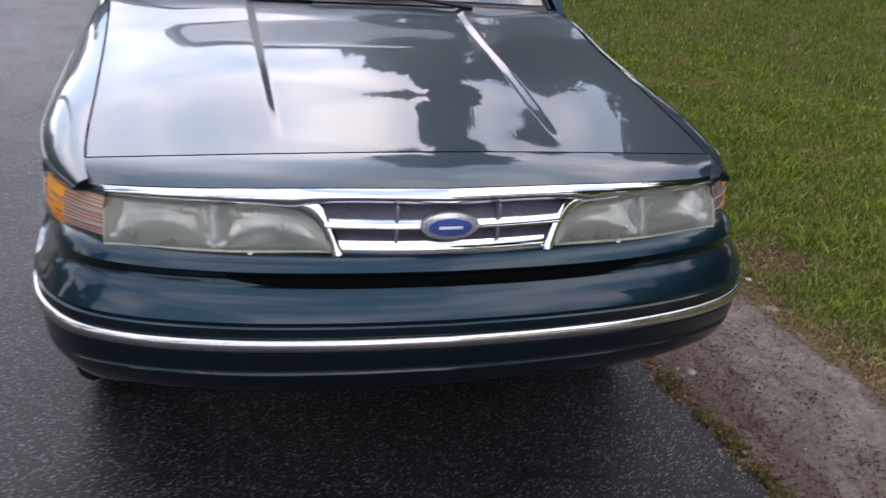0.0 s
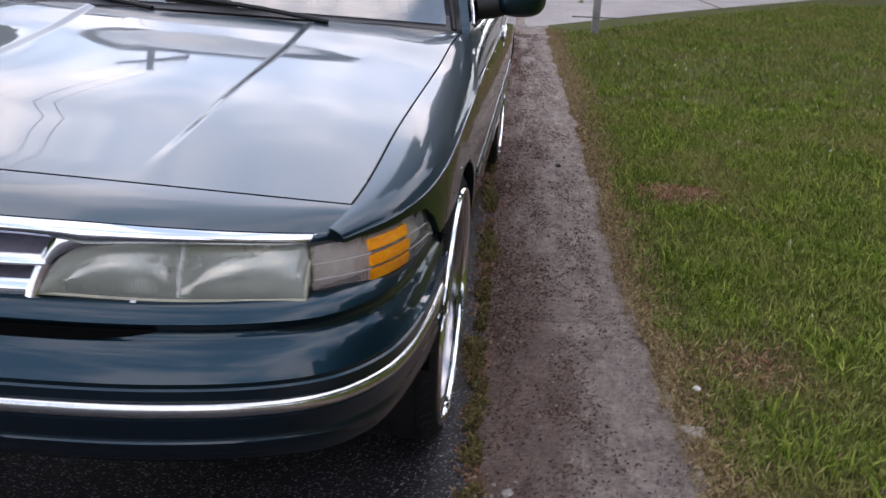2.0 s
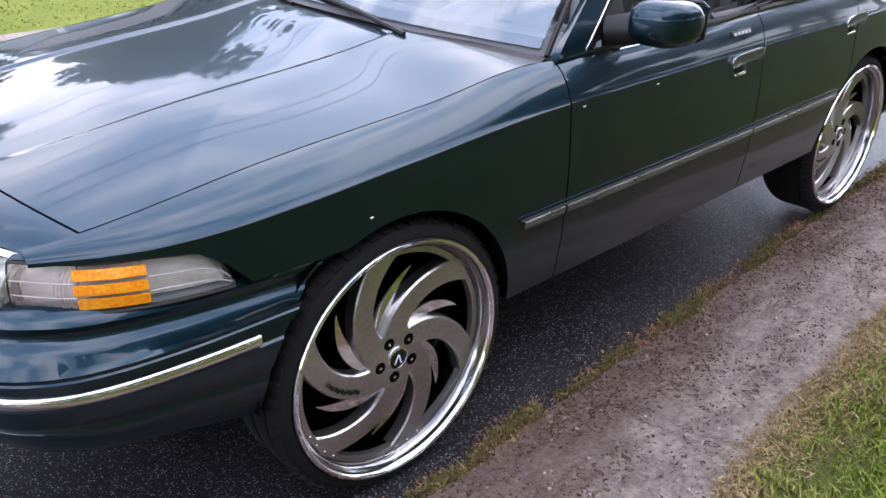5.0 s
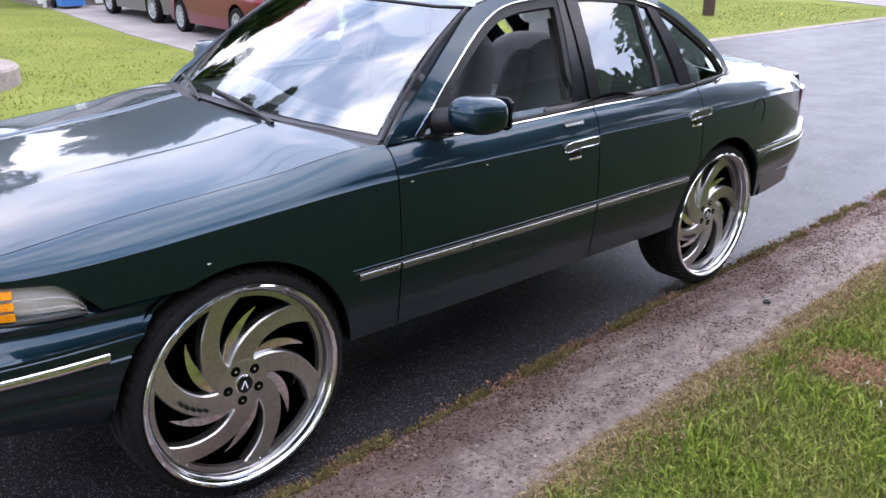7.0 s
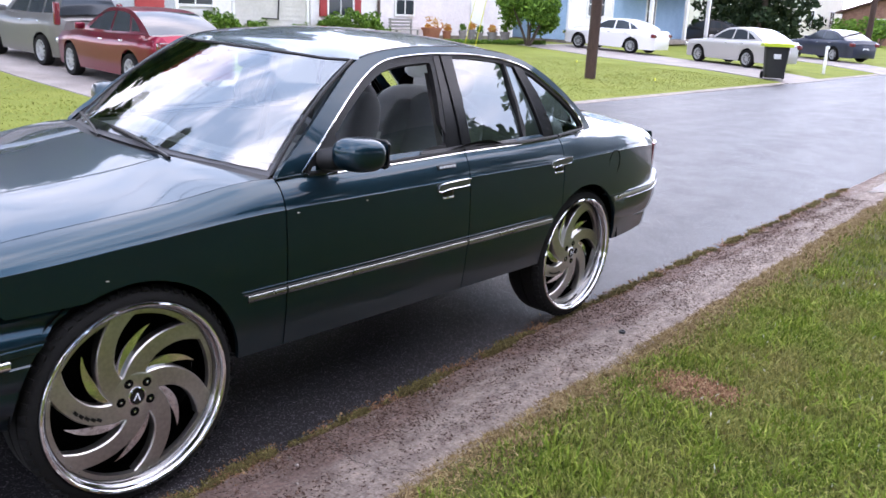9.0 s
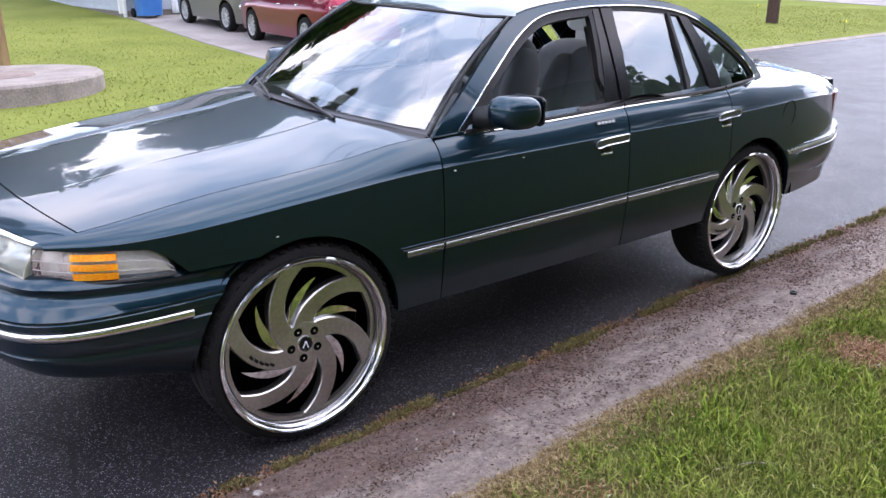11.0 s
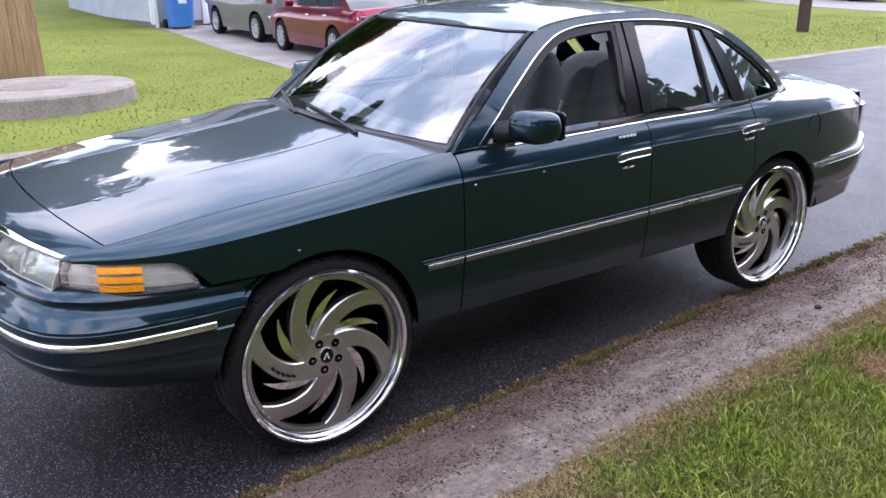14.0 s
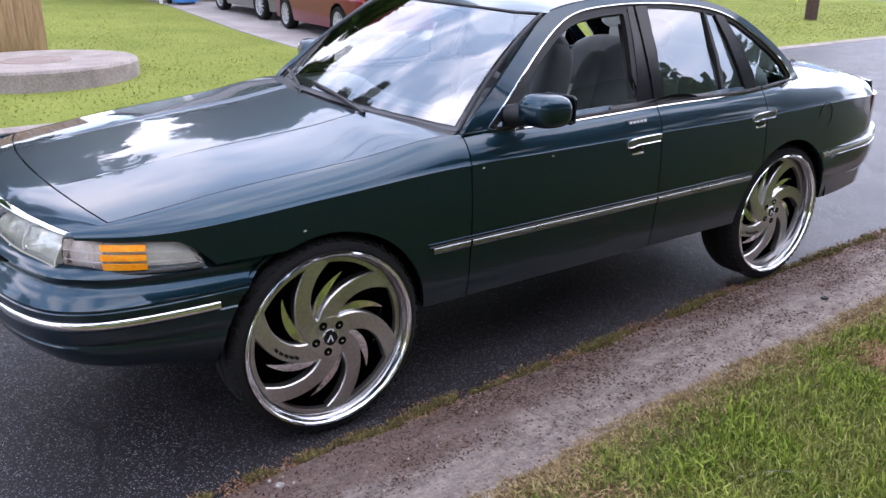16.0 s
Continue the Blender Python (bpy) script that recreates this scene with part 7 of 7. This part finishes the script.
h1 = build_house("single-storey house with grey-blue side and white garage door", -30.0, -20.6, 6.2, 13.4, 2.9, (GREY_SIDING, GREY_SIDING), "y")
z = 1.15
gd = part("garage_door", box((0.06, 3.6, 2.2), (-20.58, 9.4, z), 0.01), TRIM_WHITE, h1, "white panelled garage door")
for r in range(4):
    for c in range(4):
        part("panel", box((0.03, 0.78, 0.44), (-20.545, 8.07 + 0.89 * c, 0.33 + 0.54 * r), 0.012), TRIM_WHITE, gd)
part("downspout", box((0.07, 0.09, 2.8), (-20.53, 6.28, 1.4), 0.01), TRIM_WHITE, h1)
part("front_door", box((0.06, 0.95, 2.05), (-20.57, 12.5, 1.15), 0.01), RED_PAINT, h1, "red front door")
h1b = build_house("house wing with white and beige lapped siding", -31.0, -22.4, 13.5, 20.0, 2.9, ([(13.5, 16.7, WHITE_SIDING), (16.7, 20.0, BEIGE_SIDING)], BEIGE_SIDING), "y")
window_on(h1b, (-22.38, 15.2, 1.75), 0, 1.3, 1.2)
part("meter_pipe", tube([(-22.33, 17.9, 0.75), (-22.33, 18.6, 0.72), (-22.33, 18.65, 1.6)], 0.03, 6), BLACK, h1b)
h2 = build_house("pale pinkish house with dark red shutters", -31.0, -22.7, 20.4, 33.0, 3.0, ([(20.4, 24.0, WHITE_SIDING), (24.0, 33.0, PINK_SIDING)], PINK_SIDING), "y")
window_on(h2, (-22.67, 21.9, 1.55), 0, 1.25, 1.3, RED_PAINT)
window_on(h2, (-22.67, 25.5, 1.62), 0, 1.05, 1.2)
part("downspout", box((0.08, 0.10, 2.8), (-22.62, 23.95, 1.45), 0.01), plain("brown downspout", (0.10, 0.07, 0.06), rough=0.6), h2)
part("front_door", box((0.06, 0.95, 2.05), (-22.66, 30.3, 1.15), 0.01), TRIM_WHITE, h2)
h3 = build_house("white and blue house with a porch", -30.0, -20.5, 34.6, 47.0, 3.1, ([(34.6, 38.6, WHITE_SIDING), (38.6, 47.0, BLUE_SIDING)], BLUE_SIDING), "x", rise=2.3)
window_on(h3, (-20.48, 37.0, 1.9), 0, 1.5, 1.1)
window_on(h3, (-20.48, 42.6, 1.7), 0, 0.9, 1.9)
for y in (40.0, 43.9, 46.6):
    part("porch_column", box((0.18, 0.18, 2.7), (-19.0, y, 1.45), 0.01), TRIM_WHITE, h3)
part("porch_roof", box((1.9, 7.6, 0.16), (-19.6, 43.2, 2.88), 0.02), TRIM_WHITE, h3)
part("porch_floor", box((1.7, 7.4, 0.22), (-19.6, 43.2, 0.12), 0.02), CEMENT, h3)
h4 = build_house("tall cream house seen beyond the conifers", -33.0, -23.0, 72.0, 82.0, 5.6, (CREAM_SIDING, CREAM_SIDING), "y")
for y in (74.5, 79.5):
    for zz in (1.7, 4.3):
        window_on(h4, (-22.98, y, zz), 0, 1.0, 1.3)
for x in (-25.5, -29.5):
    for zz in (1.7, 4.3):
        window_on(h4, (x, 71.98, zz), -math.pi / 2, 1.0, 1.3)
h5 = build_house("low brown brick house with a dark roof", -21.0, -10.5, 76.0, 88.0, 2.8, (BRICK, BRICK), "y", varied("brown shingles", (0.09, 0.05, 0.05), (0.17, 0.10, 0.095), scale=3, fine=25, rough=(0.9, 1.0)))
window_on(h5, (-14, 75.98, 1.6), -math.pi / 2, 1.4, 1.2)
window_on(h5, (-18, 75.98, 1.6), -math.pi / 2, 1.4, 1.2)

# wheeled bins
def build_bin(x, y, turn, mat, lid_mat, label, s=1.0):
    b = thing("wheeled_bin", label, "bin", pose(x, y, lie(x) + 0.02, 0, 0, turn) @ Matrix.Scale(s, 4))
    def f(u, v):
        a = 2 * math.pi * u
        sp = lambda q: math.copysign(abs(q) ** 0.35, q)
        k = 0.80 + 0.20 * v
        return Vector((0.30 * k * sp(math.cos(a)), 0.34 * k * sp(math.sin(a)), 0.05 + 0.93 * v))
    part("body", sheet(f, span(0, 1, 32)[:-1], span(0, 1, 6), close_u=True), mat, b)
    part("lid", hem(sheet(lambda u, v: Vector((0.74 * (u - 0.5), 0.82 * (v - 0.5), 1.02 + 0.07 * math.sin(math.pi * v) * math.sin(math.pi * u))), span(0, 1, 8), span(0, 1, 8)), 0.09, (0, 0, 0)), lid_mat, b)
    part("rim", box((0.66, 0.74, 0.05), (0, 0, 0.96), 0.015), mat, b)
    part("handle", tube([(-0.33, -0.22, 0.93), (-0.40, -0.22, 0.95), (-0.40, 0.22, 0.95), (-0.33, 0.22, 0.93)], 0.018, 6), mat, b)
    for yy in (-0.30, 0.30):
        w = lathe(((-0.03, 0.0), (-0.03, 0.11), (0.03, 0.11), (0.03, 0.0)), 20)
        w.transform(pose(-0.24, yy, 0.11, 0, 0, 90))
        part("wheel", w, RUBBER, b)
    part("label_plate", box((0.006, 0.20, 0.14), (0.292, 0, 0.66), 0.002), plain("pale print", (0.6, 0.62, 0.65), rough=0.5), b)
    return b


build_bin(-20.0, 6.75, 0, varied("blue plastic", (0.02, 0.12, 0.35), (0.03, 0.17, 0.45), scale=4, fine=60, rough=(0.4, 0.55), bump=0.03), plain("blue lid", (0.02, 0.13, 0.38), rough=0.4), "blue plastic wheeled bin beside the garage door", 1.1)
build_bin(-7.1, 26.6, -60, varied("black plastic", (0.006, 0.007, 0.008), (0.012, 0.013, 0.015), scale=4, fine=60, rough=(0.6, 0.75), bump=0.03), plain("yellow-green lid", (0.50, 0.62, 0.05), rough=0.4), "black wheeled bin with a yellow-green lid at the street", 1.1)
wp = thing("marker_post", "short white post with a cross plate on the lawn", "post", pose(-7.4, 32.2, lie(-7.4)))
part("post", box((0.09, 0.09, 1.0), (0, 0, 0.5), 0.01), TRIM_WHITE, wp)
part("plate", box((0.03, 0.35, 0.12), (0.03, 0, 0.95), 0.01), TRIM_WHITE, wp)

# planting along the houses
bush = stand(build_shrub("shrub", "dense green shrub against the house wall", 21, 0.9, 0.6, 1500), -22.1, 20.95)
for x, y, s in ((-22.0, 21.7, 0.8), (-21.9, 22.6, 1.15), (-21.8, 23.4, 0.5), (-21.7, 15.9, 1.0), (-21.9, 17.4, 0.7), (-22.0, 19.3, 0.6), (-16.5, 71, 2.2), (-18.8, 70.5, 2.0)):
    again(bush, x, y, s * 200, s)
stand(build_shrub("tree_shrub", "round bright green shrub tree with bare stems", 33, 2.3, 1.45, 9000, leaf=0.075), -19.4, 30.0)
edge_row = leaf_cloud(np.random.default_rng(9), [(-20.9 + 0.03 * k, 24.6 + 0.16 * k, lie(-21) + 0.07) for k in range(44)], [0.10] * 44, 2600, 0.05)
er = new("border_plants", raw_mesh("border_plants", *edge_row, SHRUB_LEAF))
tagged(er, "low green border plants along the lawn's edge", "plants", kind="stuff")
bench = thing("garden_bench", "grey wooden garden bench against the house", "bench", pose(-22.15, 25.0, lie(-22)))
GREY_WOOD = bpy.data.materials["grey weathered wood"]
for k in range(4):
    part("slat", box((0.09, 1.4, 0.025), (-0.16 + 0.11 * k, 0, 0.43), 0.004), GREY_WOOD, bench)
for k in range(3):
    part("back_slat", box((0.025, 1.4, 0.09), (-0.24, 0, 0.56 + 0.13 * k), 0.004), GREY_WOOD, bench)
for sy in (-0.62, 0.62):
    part("leg", box((0.06, 0.06, 0.42), (0.16, sy, 0.21), 0.005), GREY_WOOD, bench)
    part("leg", box((0.06, 0.06, 0.88), (-0.22, sy, 0.44), 0.005), GREY_WOOD, bench)
TERRA = varied("terracotta", (0.28, 0.10, 0.06), (0.42, 0.18, 0.11), scale=8, fine=60, rough=(0.8, 0.9), bump=0.1)
STONEY = varied("grey pot", (0.16, 0.15, 0.15), (0.30, 0.28, 0.28), scale=8, fine=60, rough=(0.8, 0.9), bump=0.1)
FLOWER = leaf_material("orange flowers", (0.45, 0.16, 0.04), (0.6, 0.30, 0.08), (0.5, 0.4, 0.12))


def build_pot(x, y, r, h, mat, plant, label):
    p = thing("flower_pot", label, "flower pot", pose(x, y, lie(x) - 0.01))
    part("pot", lathe(((0.0, 0.0), (0.0, r * 0.72), (h * 0.82, r * 0.95), (h * 0.82, r * 1.06), (h, r * 1.08), (h, r * 0.92), (h * 0.9, r * 0.9), (h * 0.9, 0.0)), 20, "z"), mat, p)
    rng = np.random.default_rng(int(y * 10))
    v, f = leaf_cloud(rng, [(0, 0, h * 1.2), (r * 0.4, 0, h * 1.3), (-r * 0.4, r * 0.2, h * 1.35)], [r * 0.8] * 3, 160, 0.06)
    o = new("plant", raw_mesh("plant", v, f, plant))
    o.parent = p


build_pot(-22.0, 26.5, 0.42, 0.55, TERRA, FLOWER, "terracotta planter with orange flowers")
for i, (x, y, r) in enumerate(((-22.0, 27.5, 0.2), (-21.7, 28.2, 0.17), (-21.6, 28.7, 0.18), (-21.4, 29.0, 0.18), (-20.9, 29.3, 0.22), (-20.5, 29.7, 0.22))):
    build_pot(x, y, r, 0.42 + 0.05 * (i % 3), (TERRA, STONEY)[i > 0], (FLOWER, SHRUB_LEAF)[i % 2], "small grey flower pot before the house" if i else "small clay flower pot before the house")


# ---- parked cars across the street ----
RIM_SILVER = plain("silver rim paint", (0.42, 0.43, 0.44), rough=0.4, metallic=0.4)
def build_car(label, m, mat, kind="sedan", rims=None):
    """A plain parked car, nose to -y, standing on z = 0; x is its width."""
    suv = kind == "suv"
    L, W, wb, R = (4.14, 0.895, 2.55, 0.335) if suv else (4.85, 0.915, 2.80, 0.33)
    yf = -0.88 if suv else -0.98
    yr = yf + L
    root = thing("parked_car", label, "car", m)
    if suv:
        top = table((yf, yf + 0.12, -0.2, 0.55, 1.2, 2.4, yr - 0.15, yr), (0.70, 0.90, 1.04, 1.10, 1.08, 1.14, 1.16, 1.02))
        outline = [(0.42, 1.09), (1.05, 1.58), (1.35, 1.64), (2.3, 1.63), (2.95, 1.58), (3.13, 1.50), (3.22, 1.14)]
    else:
        top = table((yf, yf + 0.10, -0.2, 0.6, 1.3, 2.5, 3.2, yr - 0.12, yr), (0.62, 0.76, 0.90, 0.97, 0.97, 1.0, 1.02, 1.02, 0.86))
        outline = [(0.45, 0.95), (0.9, 1.20), (1.30, 1.40), (1.60, 1.455), (2.1, 1.46), (2.55, 1.40), (3.05, 1.22), (3.45, 1.02)]
    hw = table((yf, yf + 0.12, yf + 0.5, 0.2, 2.2, yr - 0.5, yr - 0.12, yr), (0.60, 0.78, 0.88, 0.91, 0.915, 0.88, 0.80, 0.66))
    arches = (0.0, wb)

    def low(y):
        z = 0.22
        for c in arches:
            q = (y - c) / (R + 0.07)
            if abs(q) < 1:
                z = max(z, R + (R + 0.07) * math.sqrt(1 - q * q))
        return min(z, top(y) - 0.06)

    def side(y, t):
        z0, z1 = low(y), top(y)
        z = z0 + (z1 - z0) * t
        w = hw(y) * W / 0.915
        q = (z - 0.22) / max(0.2, z1 - 0.22)
        return Vector((w * (1 - 0.05 * (1 - q) ** 2 - 0.10 * max(0, q - 0.72) ** 2 / 0.08), y, z))
    ys = sorted(set(span(yf, yr, 44) + [c + (R + 0.07) * 0.999 * math.cos(math.pi * k / 16) for c in arches for k in range(17)]))
    for f in ((lambda b: b), flipped):
        part("side_panel", f(sheet(side, ys, span(0, 1, 10))), mat, root)
    part("upper_body", sheet(lambda y, u: Vector((u * side(y, 1).x, y, top(y) + 0.03 * (1 - u * u))), span(yf, yr, 40), span(-1, 1, 10)), mat, root)
    for yy, nm in ((yf, "front_bumper"), (yr, "rear_bumper")):
        s = -1 if yy == yf else 1
        part(nm, sheet(lambda u, v: Vector((u * side(yy, v).x, yy + s * 0.10 * (1 - u * u) * math.sin(math.pi * (0.15 + 0.7 * v)), 0.24 + (top(yy) - 0.24) * v)), span(-1, 1, 12), span(0, 1, 6)), mat, root)
    part("underside", box((1.55, L - 0.5, 0.16), (0, (yf + yr) / 2, 0.30)), DARK, root)
    zb = lambda y: top(min(max(y, yf), yr)) + 0.005
    xg = lambda z: W * 0.865 - 0.42 * max(0.0, z - 1.0) ** 1.1
    n0 = len(outline)
    sm = [(p.x, p.y) for p in smooth_loop(outline, 6, closed=False)]
    k1, k2 = (6, 24) if suv else (12, 30)
    rows = lambda seg: sheet(lambda i, u: Vector((u * xg(sm[i][1]), sm[i][0], sm[i][1] + 0.03 * (1 - u * u))), seg, span(-1, 1, 8))
    part("windscreen", rows(list(range(0, k1 + 1))), PANE, root)
    part("roof", rows(list(range(k1, k2 + 1))), mat, root)
    part("rear_glass", rows(list(range(k2, len(sm)))), PANE, root)
    base = [(y, zb(y)) for y in span(sm[-1][0], sm[0][0], 14)]
    place = lambda off: (lambda y, z: Vector((xg(z) + off, y, z)))
    for f in ((lambda b: b), flipped):
        part("window_frame", f(hem(fill(sm + base[1:-1], (), place(0.0)), 0.02, (0, 1.5, 1.2))), mat, root)
        if suv:
            wins = [[(0.75, 1.13), (1.10, 1.52), (1.62, 1.56), (1.62, 1.13)], [(1.70, 1.13), (1.70, 1.56), (2.35, 1.55), (2.40, 1.15)], [(2.48, 1.16), (2.44, 1.54), (2.85, 1.50), (2.95, 1.18)]]
        else:
            wins = [[(0.80, 1.02), (1.08, 1.22), (1.40, 1.36), (1.78, 1.40), (1.78, 1.02)], [(1.86, 1.02), (1.86, 1.40), (2.15, 1.40), (2.45, 1.35), (2.62, 1.05)], [(2.69, 1.06), (2.55, 1.32), (2.80, 1.22), (3.05, 1.08)]]
        for wl in wins:
            part("side_window", f(hem(fill(wl, (), place(0.008)), 0.008, (0, 1.5, 1.2))), PANE, root)
        part("door_handle", f(box((0.03, 0.16, 0.03), (side(1.5, 0.8).x + 0.01, 1.62, 0.86 if not suv else 0.95), 0.008)), CHROME, root)
        part("door_handle", f(box((0.03, 0.16, 0.03), (side(2.4, 0.8).x + 0.01, 2.50, 0.88 if not suv else 0.97), 0.008)), CHROME, root)
        part("mirror", f(box((0.20, 0.11, 0.14), (W + 0.06, 0.80, 1.06 if not suv else 1.16), 0.04)), mat, root)
        part("tail_lamp", f(box((0.26, 0.20, 0.17) if not suv else (0.14, 0.12, 0.50), (W * 0.75 if not suv else W * 0.83, yr - 0.06 if not suv else yr - 0.10, 0.84 if not suv else 1.18), 0.04)), RED_LENS, root, "red tail lamp")
        part("head_lamp", f(box((0.30, 0.30, 0.14), (W * 0.72, yf + 0.10, 0.66 if not suv else 0.80), 0.05)), REFLECTOR, root)
        for c in arches:
            t = lathe(((-0.10, R - 0.11), (-0.11, R - 0.02), (-0.08, R), (0.08, R), (0.11, R - 0.02), (0.105, R - 0.10)), 40)
            t.transform(Matrix.Translation((W - 0.115, c, R)))
            w = part("wheel", f(t), RUBBER, root)
            r = lathe(((0.10, R - 0.10), (0.095, R - 0.125), (0.05, R - 0.135)), 32)
            for k in range(10):
                box((0.02, R - 0.13, 0.032), m=Matrix.Rotation(2 * math.pi * k / 10, 4, "X") @ Matrix.Translation((0.082, (R - 0.13) / 2 + 0.01, 0)), bm=r)
            lathe(((0.095, 0.05), (0.10, 0.03), (0.10, 0.0)), 16, bm=r)
            r.transform(Matrix.Translation((W - 0.115, c, R)))
            part("rim", f(r), rims or RIM_SILVER, w, "alloy rim")
            d = lathe(((-0.02, 0.0), (-0.02, R - 0.10)), 24)
            d.transform(Matrix.Translation((W - 0.115, c, R)))
            part("brake", f(d), DARK, w)
            a = sheet(lambda q, v: Vector((0.55 + (W - 0.60) * v, c + (R + 0.065) * math.cos(q), R + (R + 0.065) * math.sin(q))), span(0, math.pi, 14), [0, 1])
            part("arch_liner", f(a), DARK, root)
    part("plate", box((0.32, 0.012, 0.16), (0, yr + 0.085 if not suv else yr + 0.07, 0.62), 0.003), TRIM_WHITE, root, "blank pale number plate")
    return root


def park(x, y, heading):
    """heading: the way the nose points, degrees from +x."""
    h = radians(heading)
    fall = math.degrees(math.atan((lie(x) - lie(x - 2.6 * math.cos(h))) / 2.6))
    return pose(x, y, lie(x, y) + 0.016, 0, 0, heading + 90) @ Matrix.Rotation(radians(-fall), 4, "X") @ Matrix.Scale(0.96, 4)


GREY_CAR = paint("grey car paint", (0.15, 0.145, 0.14), 0.5, 0.4, 0.5)
RED_CAR = paint("red car paint", (0.19, 0.006, 0.026), 0.9, 0.36, 0.7)
WHITE_CAR = paint("white car paint", (0.72, 0.72, 0.73), 0.0, 0.4)
SILVER_CAR = paint("silver car paint", (0.50, 0.49, 0.48), 0.5, 0.4, 0.5)
NAVY_CAR = paint("navy car paint", (0.022, 0.028, 0.05), 0.3, 0.4, 0.5)
BLACK_CAR = paint("black car paint", (0.008, 0.008, 0.01), 0.0, 0.35)


def park_by_front_left(x, y, heading, w=0.9):
    """Places a car by its front wheel on the driver's side."""
    h = radians(heading)
    left = Vector((-math.sin(h), math.cos(h)))
    c = Vector((x, y)) - left * w
    return park(c.x, c.y, heading)


build_car("grey compact hatchback standing on the driveway at the garage", park_by_front_left(-18.1, 6.95, 180), GREY_CAR, "suv")
build_car("red sedan parked on the driveway behind the grey car", park_by_front_left(-13.75, 6.72, 176), RED_CAR)
build_car("white sedan parked on the driveway beside the shrub tree", park_by_front_left(-18.3, 32.2, 179), WHITE_CAR)
build_car("silver sedan parked on the driveway behind the bin", park_by_front_left(-12.1, 31.35, 156), SILVER_CAR)
build_car("navy sedan parked on a driveway", park_by_front_left(-12.4, 42.6, 148), NAVY_CAR)
build_car("black car parked before the blue house", park(-20.9, 47.6, 185), BLACK_CAR)
build_car("silver car parked at the near side of the street", park(-0.75, 20.6, -90), SILVER_CAR)
build_car("dark car standing on the concrete drive", park(5.5, 24.4, 215), BLACK_CAR)
